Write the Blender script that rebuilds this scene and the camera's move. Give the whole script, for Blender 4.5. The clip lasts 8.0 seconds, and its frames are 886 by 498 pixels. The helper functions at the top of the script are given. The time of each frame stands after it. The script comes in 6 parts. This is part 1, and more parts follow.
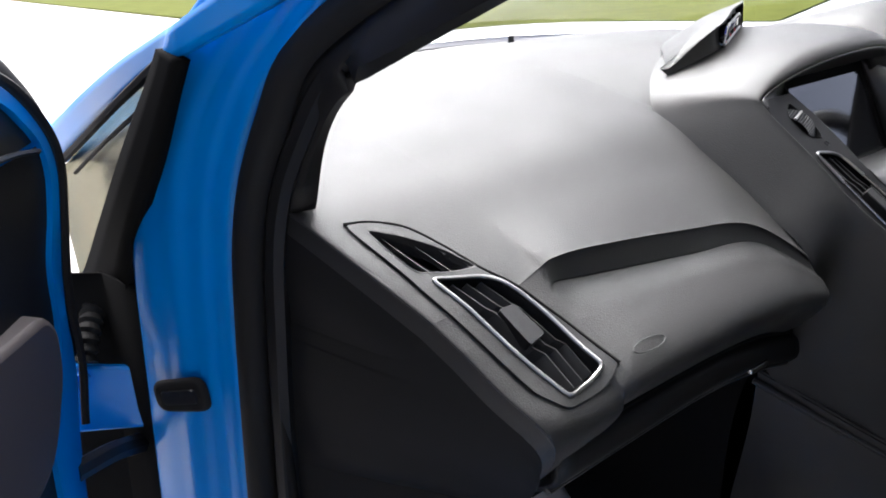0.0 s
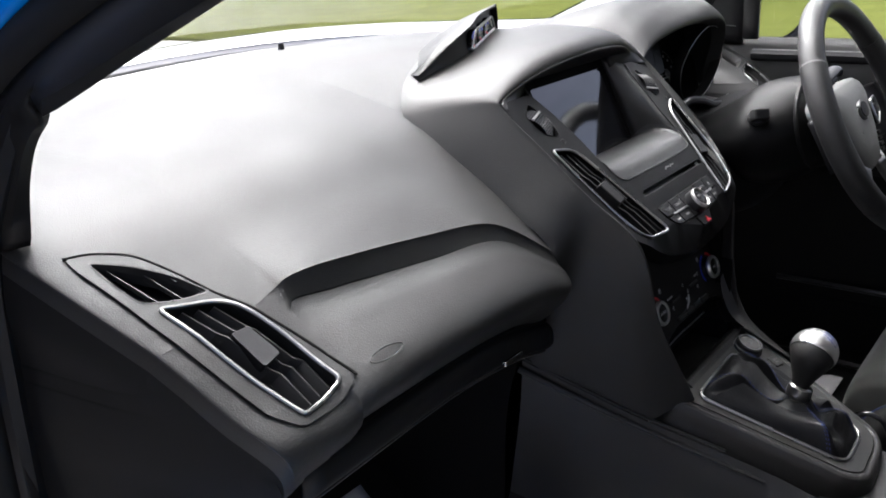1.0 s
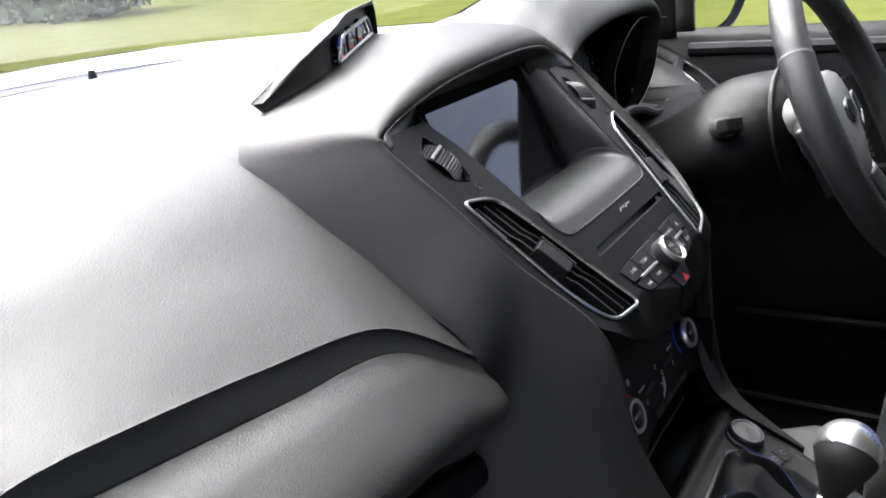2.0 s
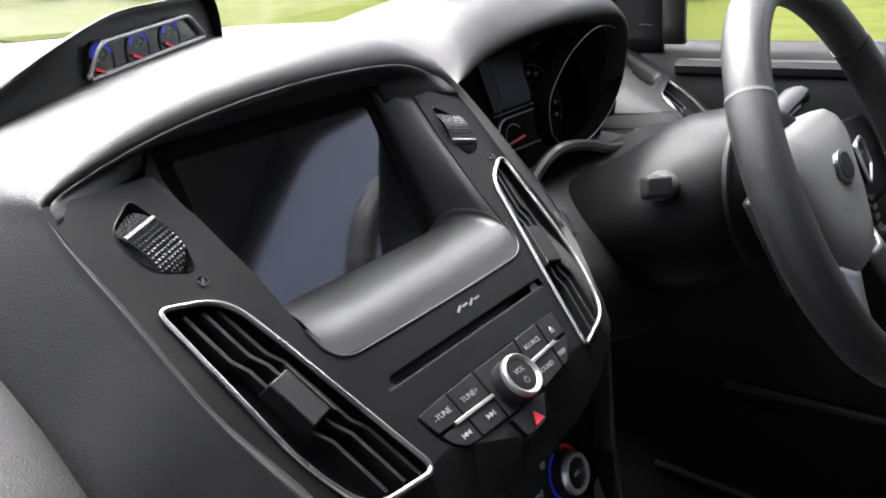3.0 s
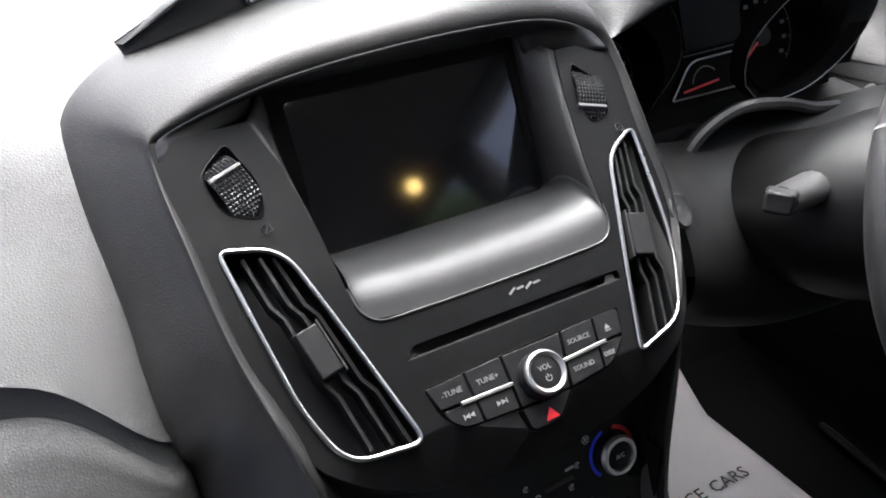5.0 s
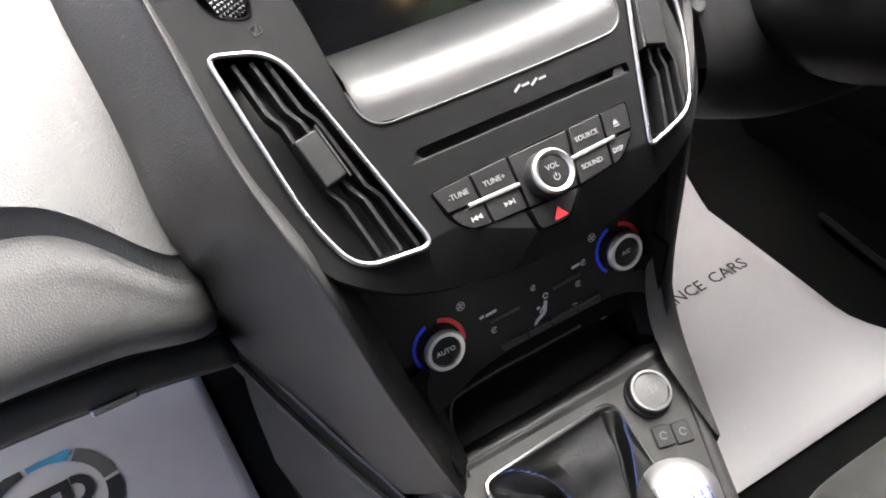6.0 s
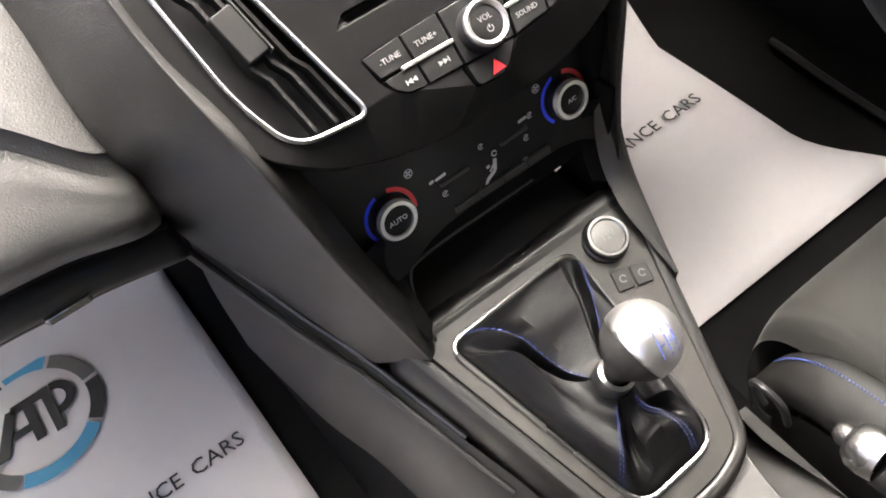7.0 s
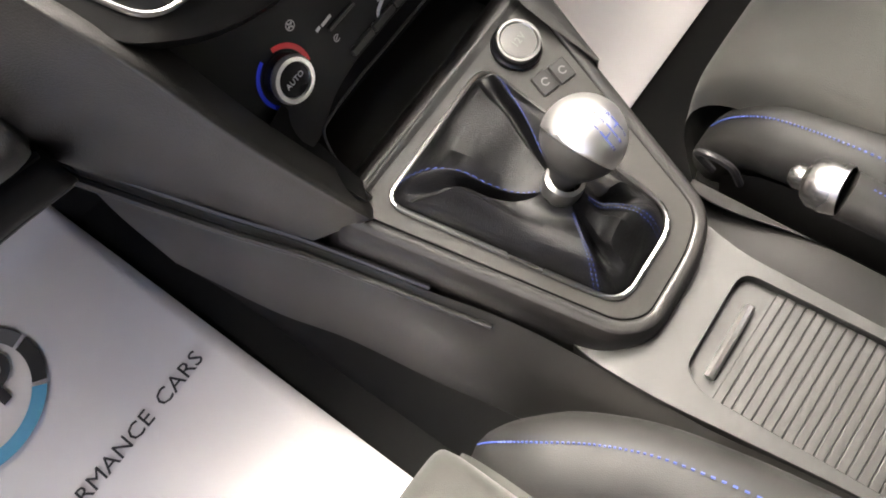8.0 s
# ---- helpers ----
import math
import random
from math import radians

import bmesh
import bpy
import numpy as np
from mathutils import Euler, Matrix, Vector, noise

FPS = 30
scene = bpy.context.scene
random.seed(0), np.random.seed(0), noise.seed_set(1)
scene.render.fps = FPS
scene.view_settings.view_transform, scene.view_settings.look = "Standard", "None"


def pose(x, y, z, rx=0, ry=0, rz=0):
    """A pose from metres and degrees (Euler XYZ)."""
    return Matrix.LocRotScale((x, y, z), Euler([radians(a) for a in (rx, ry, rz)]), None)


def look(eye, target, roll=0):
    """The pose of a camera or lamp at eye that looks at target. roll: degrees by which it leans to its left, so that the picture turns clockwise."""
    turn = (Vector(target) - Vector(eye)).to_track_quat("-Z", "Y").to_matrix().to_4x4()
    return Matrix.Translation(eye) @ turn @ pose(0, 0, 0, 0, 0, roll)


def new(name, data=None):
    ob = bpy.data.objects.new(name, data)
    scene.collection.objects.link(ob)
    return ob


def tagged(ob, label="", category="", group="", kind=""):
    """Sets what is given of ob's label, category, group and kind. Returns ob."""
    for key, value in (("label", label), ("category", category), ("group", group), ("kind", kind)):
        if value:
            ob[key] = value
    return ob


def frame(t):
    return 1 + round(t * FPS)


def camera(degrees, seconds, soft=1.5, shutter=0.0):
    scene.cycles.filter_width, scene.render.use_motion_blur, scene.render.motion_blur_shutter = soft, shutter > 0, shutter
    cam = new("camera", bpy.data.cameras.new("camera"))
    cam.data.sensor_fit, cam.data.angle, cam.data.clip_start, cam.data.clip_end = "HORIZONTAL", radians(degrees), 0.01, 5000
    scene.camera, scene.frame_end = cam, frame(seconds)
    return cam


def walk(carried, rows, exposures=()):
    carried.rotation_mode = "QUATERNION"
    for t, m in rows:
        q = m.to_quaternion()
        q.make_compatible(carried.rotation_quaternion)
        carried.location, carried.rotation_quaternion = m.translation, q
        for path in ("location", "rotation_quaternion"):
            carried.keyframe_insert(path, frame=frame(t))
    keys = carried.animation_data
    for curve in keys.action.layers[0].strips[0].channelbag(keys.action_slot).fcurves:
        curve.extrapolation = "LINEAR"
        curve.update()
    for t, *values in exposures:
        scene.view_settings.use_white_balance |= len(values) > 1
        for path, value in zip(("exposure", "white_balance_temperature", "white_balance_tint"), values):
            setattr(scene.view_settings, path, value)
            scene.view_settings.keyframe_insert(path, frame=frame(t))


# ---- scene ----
cam = camera(55.4, 8.0, soft=1.8)
PATH = [
    (0, (-1.113, -0.353, 1.164), (0.062, 1.124, 0.504), -3.5),
    (0.5, (-1.098, -0.403, 1.176), (0.232, 0.923, 0.488), -3.4),
    (1, (-1.038, -0.426, 1.179), (0.39, 0.788, 0.482), -4.2),
    (1.2, (-0.994, -0.414, 1.178), (0.464, 0.761, 0.476), -4.8),
    (2.3, (-0.63, -0.209, 1.105), (0.935, 0.835, 0.426), -7.0),
    (2.5, (-0.556, -0.209, 1.098), (1.002, 0.851, 0.427), -6.9),
    (3, (-0.404, -0.272, 1.099), (1.051, 0.914, 0.409), -5.1),
    (3.5, (-0.318, -0.33, 1.142), (0.939, 1.047, 0.417), -3.1),
    (4, (-0.295, -0.348, 1.169), (0.752, 1.17, 0.395), -2.3),
    (4.5, (-0.273, -0.373, 1.202), (0.63, 1.21, 0.379), -2.5),
    (5, (-0.265, -0.36, 1.198), (0.538, 1.151, 0.163), -2.8),
    (5.2, (-0.27, -0.351, 1.193), (0.5, 1.082, 0.03), -2.9),
    (6.3, (-0.26, -0.347, 1.184), (0.372, 0.883, -0.262), -7.0),
    (6.5, (-0.256, -0.349, 1.182), (0.366, 0.83, -0.309), -8.1),
    (7, (-0.249, -0.348, 1.177), (0.317, 0.697, -0.432), -10.7),
    (7.5, (-0.247, -0.339, 1.152), (0.233, 0.552, -0.573), -15.5),
    (8, (-0.251, -0.324, 1.133), (0.232, 0.399, -0.668), -21.8),
]
EXPOSURES = [(0.0, 2.43, 5900, 8), (1.2, 2.38, 5900, 8), (2.5, 2.96, 5900, 8), (5.2, 3.0, 5900, 8), (6.3, 4.15, 6400, 9), (8.0, 4.1, 6800, 9)]
walk(cam, [(t, look(eye, target, roll)) for t, eye, target, roll in PATH], EXPOSURES)

# ---------- world and light ----------
world = bpy.data.worlds.new("sky")
scene.world = world
world.use_nodes = True
wn = world.node_tree
sky = wn.nodes.new("ShaderNodeTexSky")
sky.sky_type, sky.sun_disc = "NISHITA", False
sky.sun_elevation, sky.sun_rotation = radians(59), radians(21)
sky.air_density, sky.dust_density, sky.ozone_density = 0.12, 6.0, 0.2
wn.nodes["Background"].inputs["Strength"].default_value = 0.15
wn.links.new(sky.outputs[0], wn.nodes["Background"].inputs["Color"])
sun = new("sun", bpy.data.lights.new("sun", "SUN"))
sun.data.energy, sun.data.angle, sun.data.color = 1.0, radians(60), (1.0, 0.96, 0.9)
sun.matrix_world = look((0, 0, 0), (-0.185, -0.481, -0.857))

# ---------- materials ----------


def rgb(c):
    return (c[0], c[1], c[2], 1.0) if len(c) == 3 else c


def material(name, color, rough=0.5, metal=0.0, grain=0.0, grain_scale=600.0, wear=0.12, wear_scale=9.0, coat=0.0, spec=0.5, leather=0.0, leather_scale=420.0, sheen=0.0):
    """A surface with colour variation at two scales, roughness wear and optional grain or leather relief."""
    m = bpy.data.materials.new(name)
    m.use_nodes = True
    nt = m.node_tree
    b = nt.nodes["Principled BSDF"]
    b.inputs["Metallic"].default_value = metal
    b.inputs["Coat Weight"].default_value = coat
    b.inputs["Coat Roughness"].default_value = 0.08
    b.inputs["Specular IOR Level"].default_value = spec
    b.inputs["Sheen Weight"].default_value = sheen
    b.inputs["Sheen Roughness"].default_value = 0.4
    co = nt.nodes.new("ShaderNodeTexCoord")
    big = nt.nodes.new("ShaderNodeTexNoise")
    big.inputs["Scale"].default_value, big.inputs["Detail"].default_value = wear_scale, 4.0
    fine = nt.nodes.new("ShaderNodeTexNoise")
    fine.inputs["Scale"].default_value, fine.inputs["Detail"].default_value = grain_scale, 2.0
    nt.links.new(co.outputs["Object"], big.inputs["Vector"])
    nt.links.new(co.outputs["Object"], fine.inputs["Vector"])
    mixa = nt.nodes.new("ShaderNodeMix")
    mixa.data_type = "RGBA"
    mixa.inputs[6].default_value = rgb([c * (1 - wear) for c in color])
    mixa.inputs[7].default_value = rgb([min(1, c * (1 + wear)) for c in color])
    add = nt.nodes.new("ShaderNodeMath")
    add.operation = "MULTIPLY_ADD"
    add.inputs[1].default_value = 0.4
    nt.links.new(fine.outputs["Fac"], add.inputs[0])
    half = nt.nodes.new("ShaderNodeMath")
    half.operation = "MULTIPLY"
    half.inputs[1].default_value = 0.6
    nt.links.new(big.outputs["Fac"], half.inputs[0])
    nt.links.new(half.outputs[0], add.inputs[2])
    nt.links.new(add.outputs[0], mixa.inputs[0])
    nt.links.new(mixa.outputs[2], b.inputs["Base Color"])
    rr = nt.nodes.new("ShaderNodeMapRange")
    rr.inputs["To Min"].default_value, rr.inputs["To Max"].default_value = max(0.02, rough - 0.06), min(1, rough + 0.06)
    nt.links.new(big.outputs["Fac"], rr.inputs["Value"])
    nt.links.new(rr.outputs[0], b.inputs["Roughness"])
    source, strength, dist = None, grain, 0.0004
    if leather:
        vor = nt.nodes.new("ShaderNodeTexVoronoi")
        vor.feature = "DISTANCE_TO_EDGE"
        vor.inputs["Scale"].default_value = leather_scale
        warp = nt.nodes.new("ShaderNodeMix")
        warp.data_type = "RGBA"
        warp.inputs[0].default_value = 0.0015
        nt.links.new(co.outputs["Object"], warp.inputs[6])
        nt.links.new(fine.outputs["Color"], warp.inputs[7])
        nt.links.new(warp.outputs[2], vor.inputs["Vector"])
        sm = nt.nodes.new("ShaderNodeMapRange")
        sm.inputs["From Max"].default_value = 0.35
        nt.links.new(vor.outputs["Distance"], sm.inputs["Value"])
        source, strength, dist = sm.outputs[0], leather, 0.0006
    elif grain:
        source = fine.outputs["Fac"]
    if source:
        bump = nt.nodes.new("ShaderNodeBump")
        bump.inputs["Strength"].default_value, bump.inputs["Distance"].default_value = strength, dist
        nt.links.new(source, bump.inputs["Height"])
        nt.links.new(bump.outputs[0], b.inputs["Normal"])
    return m


SOFT = material("soft_dash", (0.0125, 0.0125, 0.0122), 0.52, leather=0.22, leather_scale=420, spec=0.45)
TRIM = material("hood_trim", (0.0088, 0.0084, 0.0078), 0.46, leather=0.22, leather_scale=480, spec=0.4)
HARD = material("hard_plastic", (0.007, 0.007, 0.0072), 0.5, spec=0.2, grain=0.25, grain_scale=1500)
FACEM = material("stack_face_plastic", (0.0034, 0.0034, 0.0035), 0.42, spec=0.10, grain=0.08, grain_scale=2200)
SATIN = material("satin_grey_plastic", (0.024, 0.0235, 0.023), 0.36, spec=0.4, grain=0.06, grain_scale=2200)
CONSOLE = material("console_plastic", (0.0098, 0.0094, 0.0088), 0.5, grain=0.25, grain_scale=1500)
BLACK = material("black_plastic", (0.008, 0.008, 0.009), 0.35, grain=0.05)
# matt black for trim that also stands in for shade in recesses
DEEP = material("matt_black_and_shade", (0.006, 0.006, 0.006), 0.85, spec=0.03)
# duller copy of the hard plastic, standing in for shade at the dash ends
ENDCAP = material("shaded_end_plastic", (0.0085, 0.0085, 0.0088), 0.65, spec=0.12, grain=0.2, grain_scale=1500)
GLOSSB = material("gloss_black", (0.006, 0.006, 0.007), 0.12, coat=0.5)
CHROME = material("satin_chrome", (0.32, 0.32, 0.315), 0.28, metal=1.0, wear=0.05)
SILVER = material("silver_paint", (0.36, 0.355, 0.345), 0.34, metal=0.9, wear=0.05)
BLUE = material("blue_car_paint", (0.004, 0.20, 0.62), 0.36, coat=0.15, spec=0.3, wear=0.04)
SLAT = material("slat_plastic", (0.016, 0.016, 0.0165), 0.6, spec=0.4, grain=0.05)
RUBBER = material("rubber", (0.008, 0.008, 0.008), 0.75, spec=0.25, grain=0.3)
CARPET = material("carpet", (0.012, 0.0118, 0.0116), 0.95, spec=0.06, grain=1.0, grain_scale=900, wear=0.35)
LEATHER = material("leather", (0.0092, 0.0090, 0.0086), 0.58, spec=0.32, leather=0.2, leather_scale=900)
FABRIC = material("seat_fabric", (0.017, 0.0168, 0.0145), 0.85, grain=0.7, grain_scale=1200, sheen=0.1)
PAPER = material("paper", (0.86, 0.825, 0.83), 0.6, wear=0.03, wear_scale=5, grain=0.15, grain_scale=60)
INK = material("dark_ink", (0.03, 0.03, 0.035), 0.6)
SKYBLUE = material("light_blue_ink", (0.1, 0.42, 0.68), 0.6)
GREYINK = material("grey_ink", (0.15, 0.148, 0.150), 0.6)
WHITEINK = material("white_print", (0.16, 0.16, 0.16), 0.6)
RED = material("red_print", (0.6, 0.02, 0.03), 0.4)
BLUEINK = material("blue_print", (0.02, 0.05, 0.75), 0.5)
STITCH = material("blue_thread", (0.025, 0.045, 0.19), 0.7)
HEADLINER = material("headliner", (0.045, 0.045, 0.044), 0.9, grain=0.5, grain_scale=800)


def glass_material(name, tint, rough=0.0, ior=1.45):
    m = bpy.data.materials.new(name)
    m.use_nodes = True
    nt = m.node_tree
    b = nt.nodes["Principled BSDF"]
    b.inputs["Base Color"].default_value = rgb(tint)
    b.inputs["Roughness"].default_value = rough
    b.inputs["Transmission Weight"].default_value = 1.0
    b.inputs["IOR"].default_value = ior
    return m


GLASS = glass_material("window_glass", (0.96, 0.98, 0.97))
SCREEN = material("dark_screen_glass", (0.004, 0.004, 0.005), 0.05, spec=1.0, coat=0.6, wear=0.0)

# ---------- mesh helpers ----------


def part(name, bm, mat, parent=None, label="", smooth=True, bevel=0.0, solid=0.0):
    """Links a bmesh as one mesh object under a thing."""
    me = bpy.data.meshes.new(name)
    bmesh.ops.recalc_face_normals(bm, faces=bm.faces)
    bm.to_mesh(me)
    bm.free()
    me.materials.append(mat)
    for p in me.polygons:
        p.use_smooth = smooth
    ob = new(name, me)
    if solid:
        s = ob.modifiers.new("solid", "SOLIDIFY")
        s.thickness, s.offset = solid, -1
    if bevel:
        s = ob.modifiers.new("bevel", "BEVEL")
        s.width, s.segments, s.limit_method, s.angle_limit = bevel, 2, "ANGLE", radians(35)
        s.harden_normals = False
    if smooth:
        try:
            me.set_sharp_from_angle(angle=radians(40))
        except AttributeError:
            pass
    if parent:
        ob.parent = parent
    if label:
        tagged(ob, label=label)
    return ob


def thing(name, label, category, group="", kind=""):
    return tagged(new(name), label, category, group, kind)


def spline(pts, n, closed=False):
    """n points along a Catmull-Rom curve through pts."""
    p = [np.array(q, float) for q in pts]
    m = len(p)
    out = []
    segs = m if closed else m - 1
    for k in range(n):
        f = k / n * segs if closed else k / (n - 1) * segs
        i = min(int(f), segs - 1)
        t = f - i
        if closed:
            a, b, c, d = p[(i - 1) % m], p[i % m], p[(i + 1) % m], p[(i + 2) % m]
        else:
            b, c = p[i], p[i + 1]
            a = p[i - 1] if i else 2 * b - c
            d = p[i + 2] if i + 2 < m else 2 * c - b
        out.append(0.5 * (2 * b + (c - a) * t + (2 * a - 5 * b + 4 * c - d) * t * t + (3 * b - a - 3 * c + d) * t ** 3))
    return out


def sheet(rows, closed_u=False, closed_v=False):
    """A bmesh from rows of points."""
    bm = bmesh.new()
    vs = [[bm.verts.new(p) for p in r] for r in rows]
    nu, nv = len(vs), len(vs[0])
    for i in range(nu if closed_u else nu - 1):
        for j in range(nv if closed_v else nv - 1):
            q = [vs[i][j], vs[(i + 1) % nu][j], vs[(i + 1) % nu][(j + 1) % nv], vs[i][(j + 1) % nv]]
            q = list(dict.fromkeys(q))
            if len(q) > 2:
                bm.faces.new(q)
    return bm


def loft(sections, nu, nv):
    """A smooth sheet through a few section curves."""
    cols = [spline(s, nv) for s in sections]
    rows = [spline([c[j] for c in cols], nu) for j in range(nv)]
    return sheet(rows)


def tube(path, r, n=10, closed=False, steps=0, caps=True, squash=1.0):
    """A bmesh tube along a path; r may be a function of 0..1."""
    pts = spline(path, steps, closed) if steps else [np.array(p, float) for p in path]
    k = len(pts)
    rad = r if callable(r) else (lambda f: r)
    up = None
    rows = []
    for i, p in enumerate(pts):
        a = pts[(i - 1) % k] if closed or i else pts[i]
        b = pts[(i + 1) % k] if closed or i < k - 1 else pts[i]
        t = (b - a) / (np.linalg.norm(b - a) + 1e-9)
        if up is None:
            up = np.cross(t, (0.3, 0.2, 1)) if abs(t[2]) < 0.9 else np.cross(t, (1, 0, 0))
        up = up - t * (up @ t)
        up /= np.linalg.norm(up)
        side = np.cross(t, up)
        q = rad(i / max(1, k - 1))
        rows.append([p + q * (math.cos(2 * math.pi * j / n) * up + squash * math.sin(2 * math.pi * j / n) * side) for j in range(n)])
    bm = sheet(rows, closed_u=closed, closed_v=True)
    if caps and not closed:
        bm.verts.ensure_lookup_table()
        bm.faces.new([bm.verts[j] for j in range(n)])
        bm.faces.new([bm.verts[(k - 1) * n + j] for j in range(n)])
    return bm


def rounded(pts, r=0.004, seg=4):
    """Rounds the corners of a closed 2D outline; r is a number or one for each corner."""
    out = []
    m = len(pts)
    for i, p in enumerate(pts):
        rad = r[i] if isinstance(r, (list, tuple)) else r
        p = np.array(p, float)
        a, b = np.array(pts[i - 1], float) - p, np.array(pts[(i + 1) % m], float) - p
        la, lb = np.linalg.norm(a), np.linalg.norm(b)
        d = min(rad, la * 0.45, lb * 0.45)
        if d < 1e-6:
            out.append(p)
            continue
        s, e = p + a / la * d, p + b / lb * d
        for k in range(seg + 1):
            t = k / seg
            out.append((1 - t) ** 2 * s + 2 * t * (1 - t) * p + t * t * e)
    return out


def plate(outer, holes, depth, m, hole_depth=None):
    """A plate of an outline with holes, top face in the local xy plane of m, walls going down."""
    bm = bmesh.new()
    edges, loops = [], []
    for lp, dz in [(outer, depth)] + [(h, hole_depth or depth) for h in holes]:
        vs = [bm.verts.new((p[0], p[1], 0)) for p in lp]
        edges += [bm.edges.new((vs[i], vs[(i + 1) % len(vs)])) for i in range(len(vs))]
        loops.append((vs, dz))
    bmesh.ops.triangle_fill(bm, use_beauty=True, use_dissolve=False, edges=edges, normal=(0, 0, 1))
    for vs, dz in loops:
        low = [bm.verts.new((v.co.x, v.co.y, -dz)) for v in vs]
        for i in range(len(vs)):
            j = (i + 1) % len(vs)
            bm.faces.new([vs[i], vs[j], low[j], low[i]])
    bm.transform(m)
    return bm


def block(outline, z0, z1, m, taper=1.0):
    """A solid of a closed outline from z0 up to z1 in the frame m."""
    bm = bmesh.new()
    c = np.mean(np.array(outline), 0)
    lo = [bm.verts.new((p[0], p[1], z0)) for p in outline]
    hi = [bm.verts.new((*(c + (np.array(p) - c) * taper), z1)) for p in outline]
    bm.faces.new(lo[::-1])
    bm.faces.new(hi)
    for i in range(len(lo)):
        j = (i + 1) % len(lo)
        bm.faces.new([lo[i], lo[j], hi[j], hi[i]])
    bm.transform(m)
    return bm


def box_outline(x0, x1, y0, y1, r=0.003, seg=3):
    return rounded([(x0, y0), (x1, y0), (x1, y1), (x0, y1)], r, seg)


def disc_outline(x, y, r, n=32):
    return [(x + r * math.cos(2 * math.pi * k / n), y + r * math.sin(2 * math.pi * k / n)) for k in range(n)]


def lathe(profile, m, n=40):
    """A turned solid: profile of (radius, height) about the local z axis of m."""
    rows = [[(max(r, 1e-5) * math.cos(2 * math.pi * k / n), max(r, 1e-5) * math.sin(2 * math.pi * k / n), h) for k in range(n)] for r, h in profile]
    bm = sheet(rows, closed_v=True)
    bmesh.ops.remove_doubles(bm, verts=bm.verts, dist=2e-5)
    bm.transform(m)
    return bm


def words(body, size, m, mat, parent, name="lettering", align="CENTER", bold=0.0):
    """Lettering in the built-in font as a thin mesh."""
    cu = bpy.data.curves.new(name, "FONT")
    cu.body, cu.size, cu.align_x, cu.align_y, cu.extrude, cu.resolution_u = body, size, align, "CENTER", 0.0002, 2
    cu.offset = bold
    tmp = bpy.data.objects.new("tmp", cu)
    me = bpy.data.meshes.new_from_object(tmp)
    bpy.data.objects.remove(tmp)
    bm = bmesh.new()
    bm.from_mesh(me)
    bpy.data.meshes.remove(me)
    bm.transform(m)
    return part(name, bm, mat, parent, smooth=False)


def frame_of(origin, xdir, ydir):
    """A frame from an origin, its x direction and roughly its y direction."""
    x = Vector(xdir).normalized()
    z = x.cross(Vector(ydir)).normalized()
    y = z.cross(x)
    return Matrix(((x.x, y.x, z.x, origin[0]), (x.y, y.y, z.y, origin[1]), (x.z, y.z, z.z, origin[2]), (0, 0, 0, 1)))


CX = 0.006
FACE = frame_of((CX, 0.0, 0.809), (1, 0, 0), (0, 1.1, 1.0))
GEAR = frame_of((0.0, -0.046, 0.5875), (1, 0, 0), (0, 1, 0.37))

# ---------- setting: ground, verge, hedge ----------


def flat(x0, x1, y0, y1, z, nx=1, ny=1):
    return sheet([[(x0 + (x1 - x0) * i / nx, y0 + (y1 - y0) * j / ny, z) for j in range(ny + 1)] for i in range(nx + 1)])


CONCRETE = material("pale_concrete", (0.36, 0.35, 0.33), 0.85, grain=0.8, grain_scale=60, wear=0.15, wear_scale=1.2)
GRASS = material("grass", (0.125, 0.14, 0.035), 0.95, spec=0.05, grain=1.0, grain_scale=30, wear=0.55, wear_scale=1.6)
LEAF = material("hedge_leaves", (0.05, 0.095, 0.022), 0.6, wear=0.6, wear_scale=2.5)
BARK = material("bark", (0.12, 0.09, 0.06), 0.9, grain=0.8, grain_scale=80)
tagged(part("ground", flat(-700, 700, -700, 700, 0.0, 8, 8), CONCRETE), "pale concrete yard under and round the car", "ground", kind="structure")
LAWN = [[(5.0 + 0.13 * y, y, 0.06), (300.0, y, 0.06)] for y in (-300, -60, -20, 0, 20, 60, 300)]
tagged(part("lawn", sheet(LAWN), GRASS, solid=0.06), "yellow-green mown grass beside the yard", "grass", kind="structure")


def leaf_bank(name, x0, x1, y0, y1, h, count, size, seed, label):
    """A hedge: stems and many small leaf clumps with an uneven top."""
    rnd = random.Random(seed)
    verts, faces = [], []
    for k in range(count):
        q = rnd.random()
        x, y = x0 + (x1 - x0) * q + rnd.uniform(-1.6, 1.6), y0 + (y1 - y0) * q + rnd.uniform(-0.6, 0.6)
        top = h * (0.72 + 0.28 * noise.noise(Vector((x * 0.35, y * 0.35, seed))))
        z = top * (1 - rnd.random() ** 1.6)
        c = Vector((x, y, z + 0.1))
        for f in range(3):
            a = Vector((rnd.gauss(0, 1), rnd.gauss(0, 1), rnd.gauss(0, 0.7))).normalized() * size * rnd.uniform(0.6, 1.3)
            b = a.cross(Vector((rnd.gauss(0, 1), rnd.gauss(0, 1), rnd.gauss(0, 1)))).normalized() * size * rnd.uniform(0.35, 0.7)
            o = c + Vector((rnd.gauss(0, 1), rnd.gauss(0, 1), rnd.gauss(0, 1))) * size * 0.6
            n = len(verts)
            verts += [o - a, o + b, o + a, o - b]
            faces.append((n, n + 1, n + 2, n + 3))
    me = bpy.data.meshes.new(name)
    me.from_pydata([tuple(v) for v in verts], [], faces)
    me.materials.append(LEAF)
    ob = tagged(new(name, me), label, "hedge", kind="stuff")
    return ob


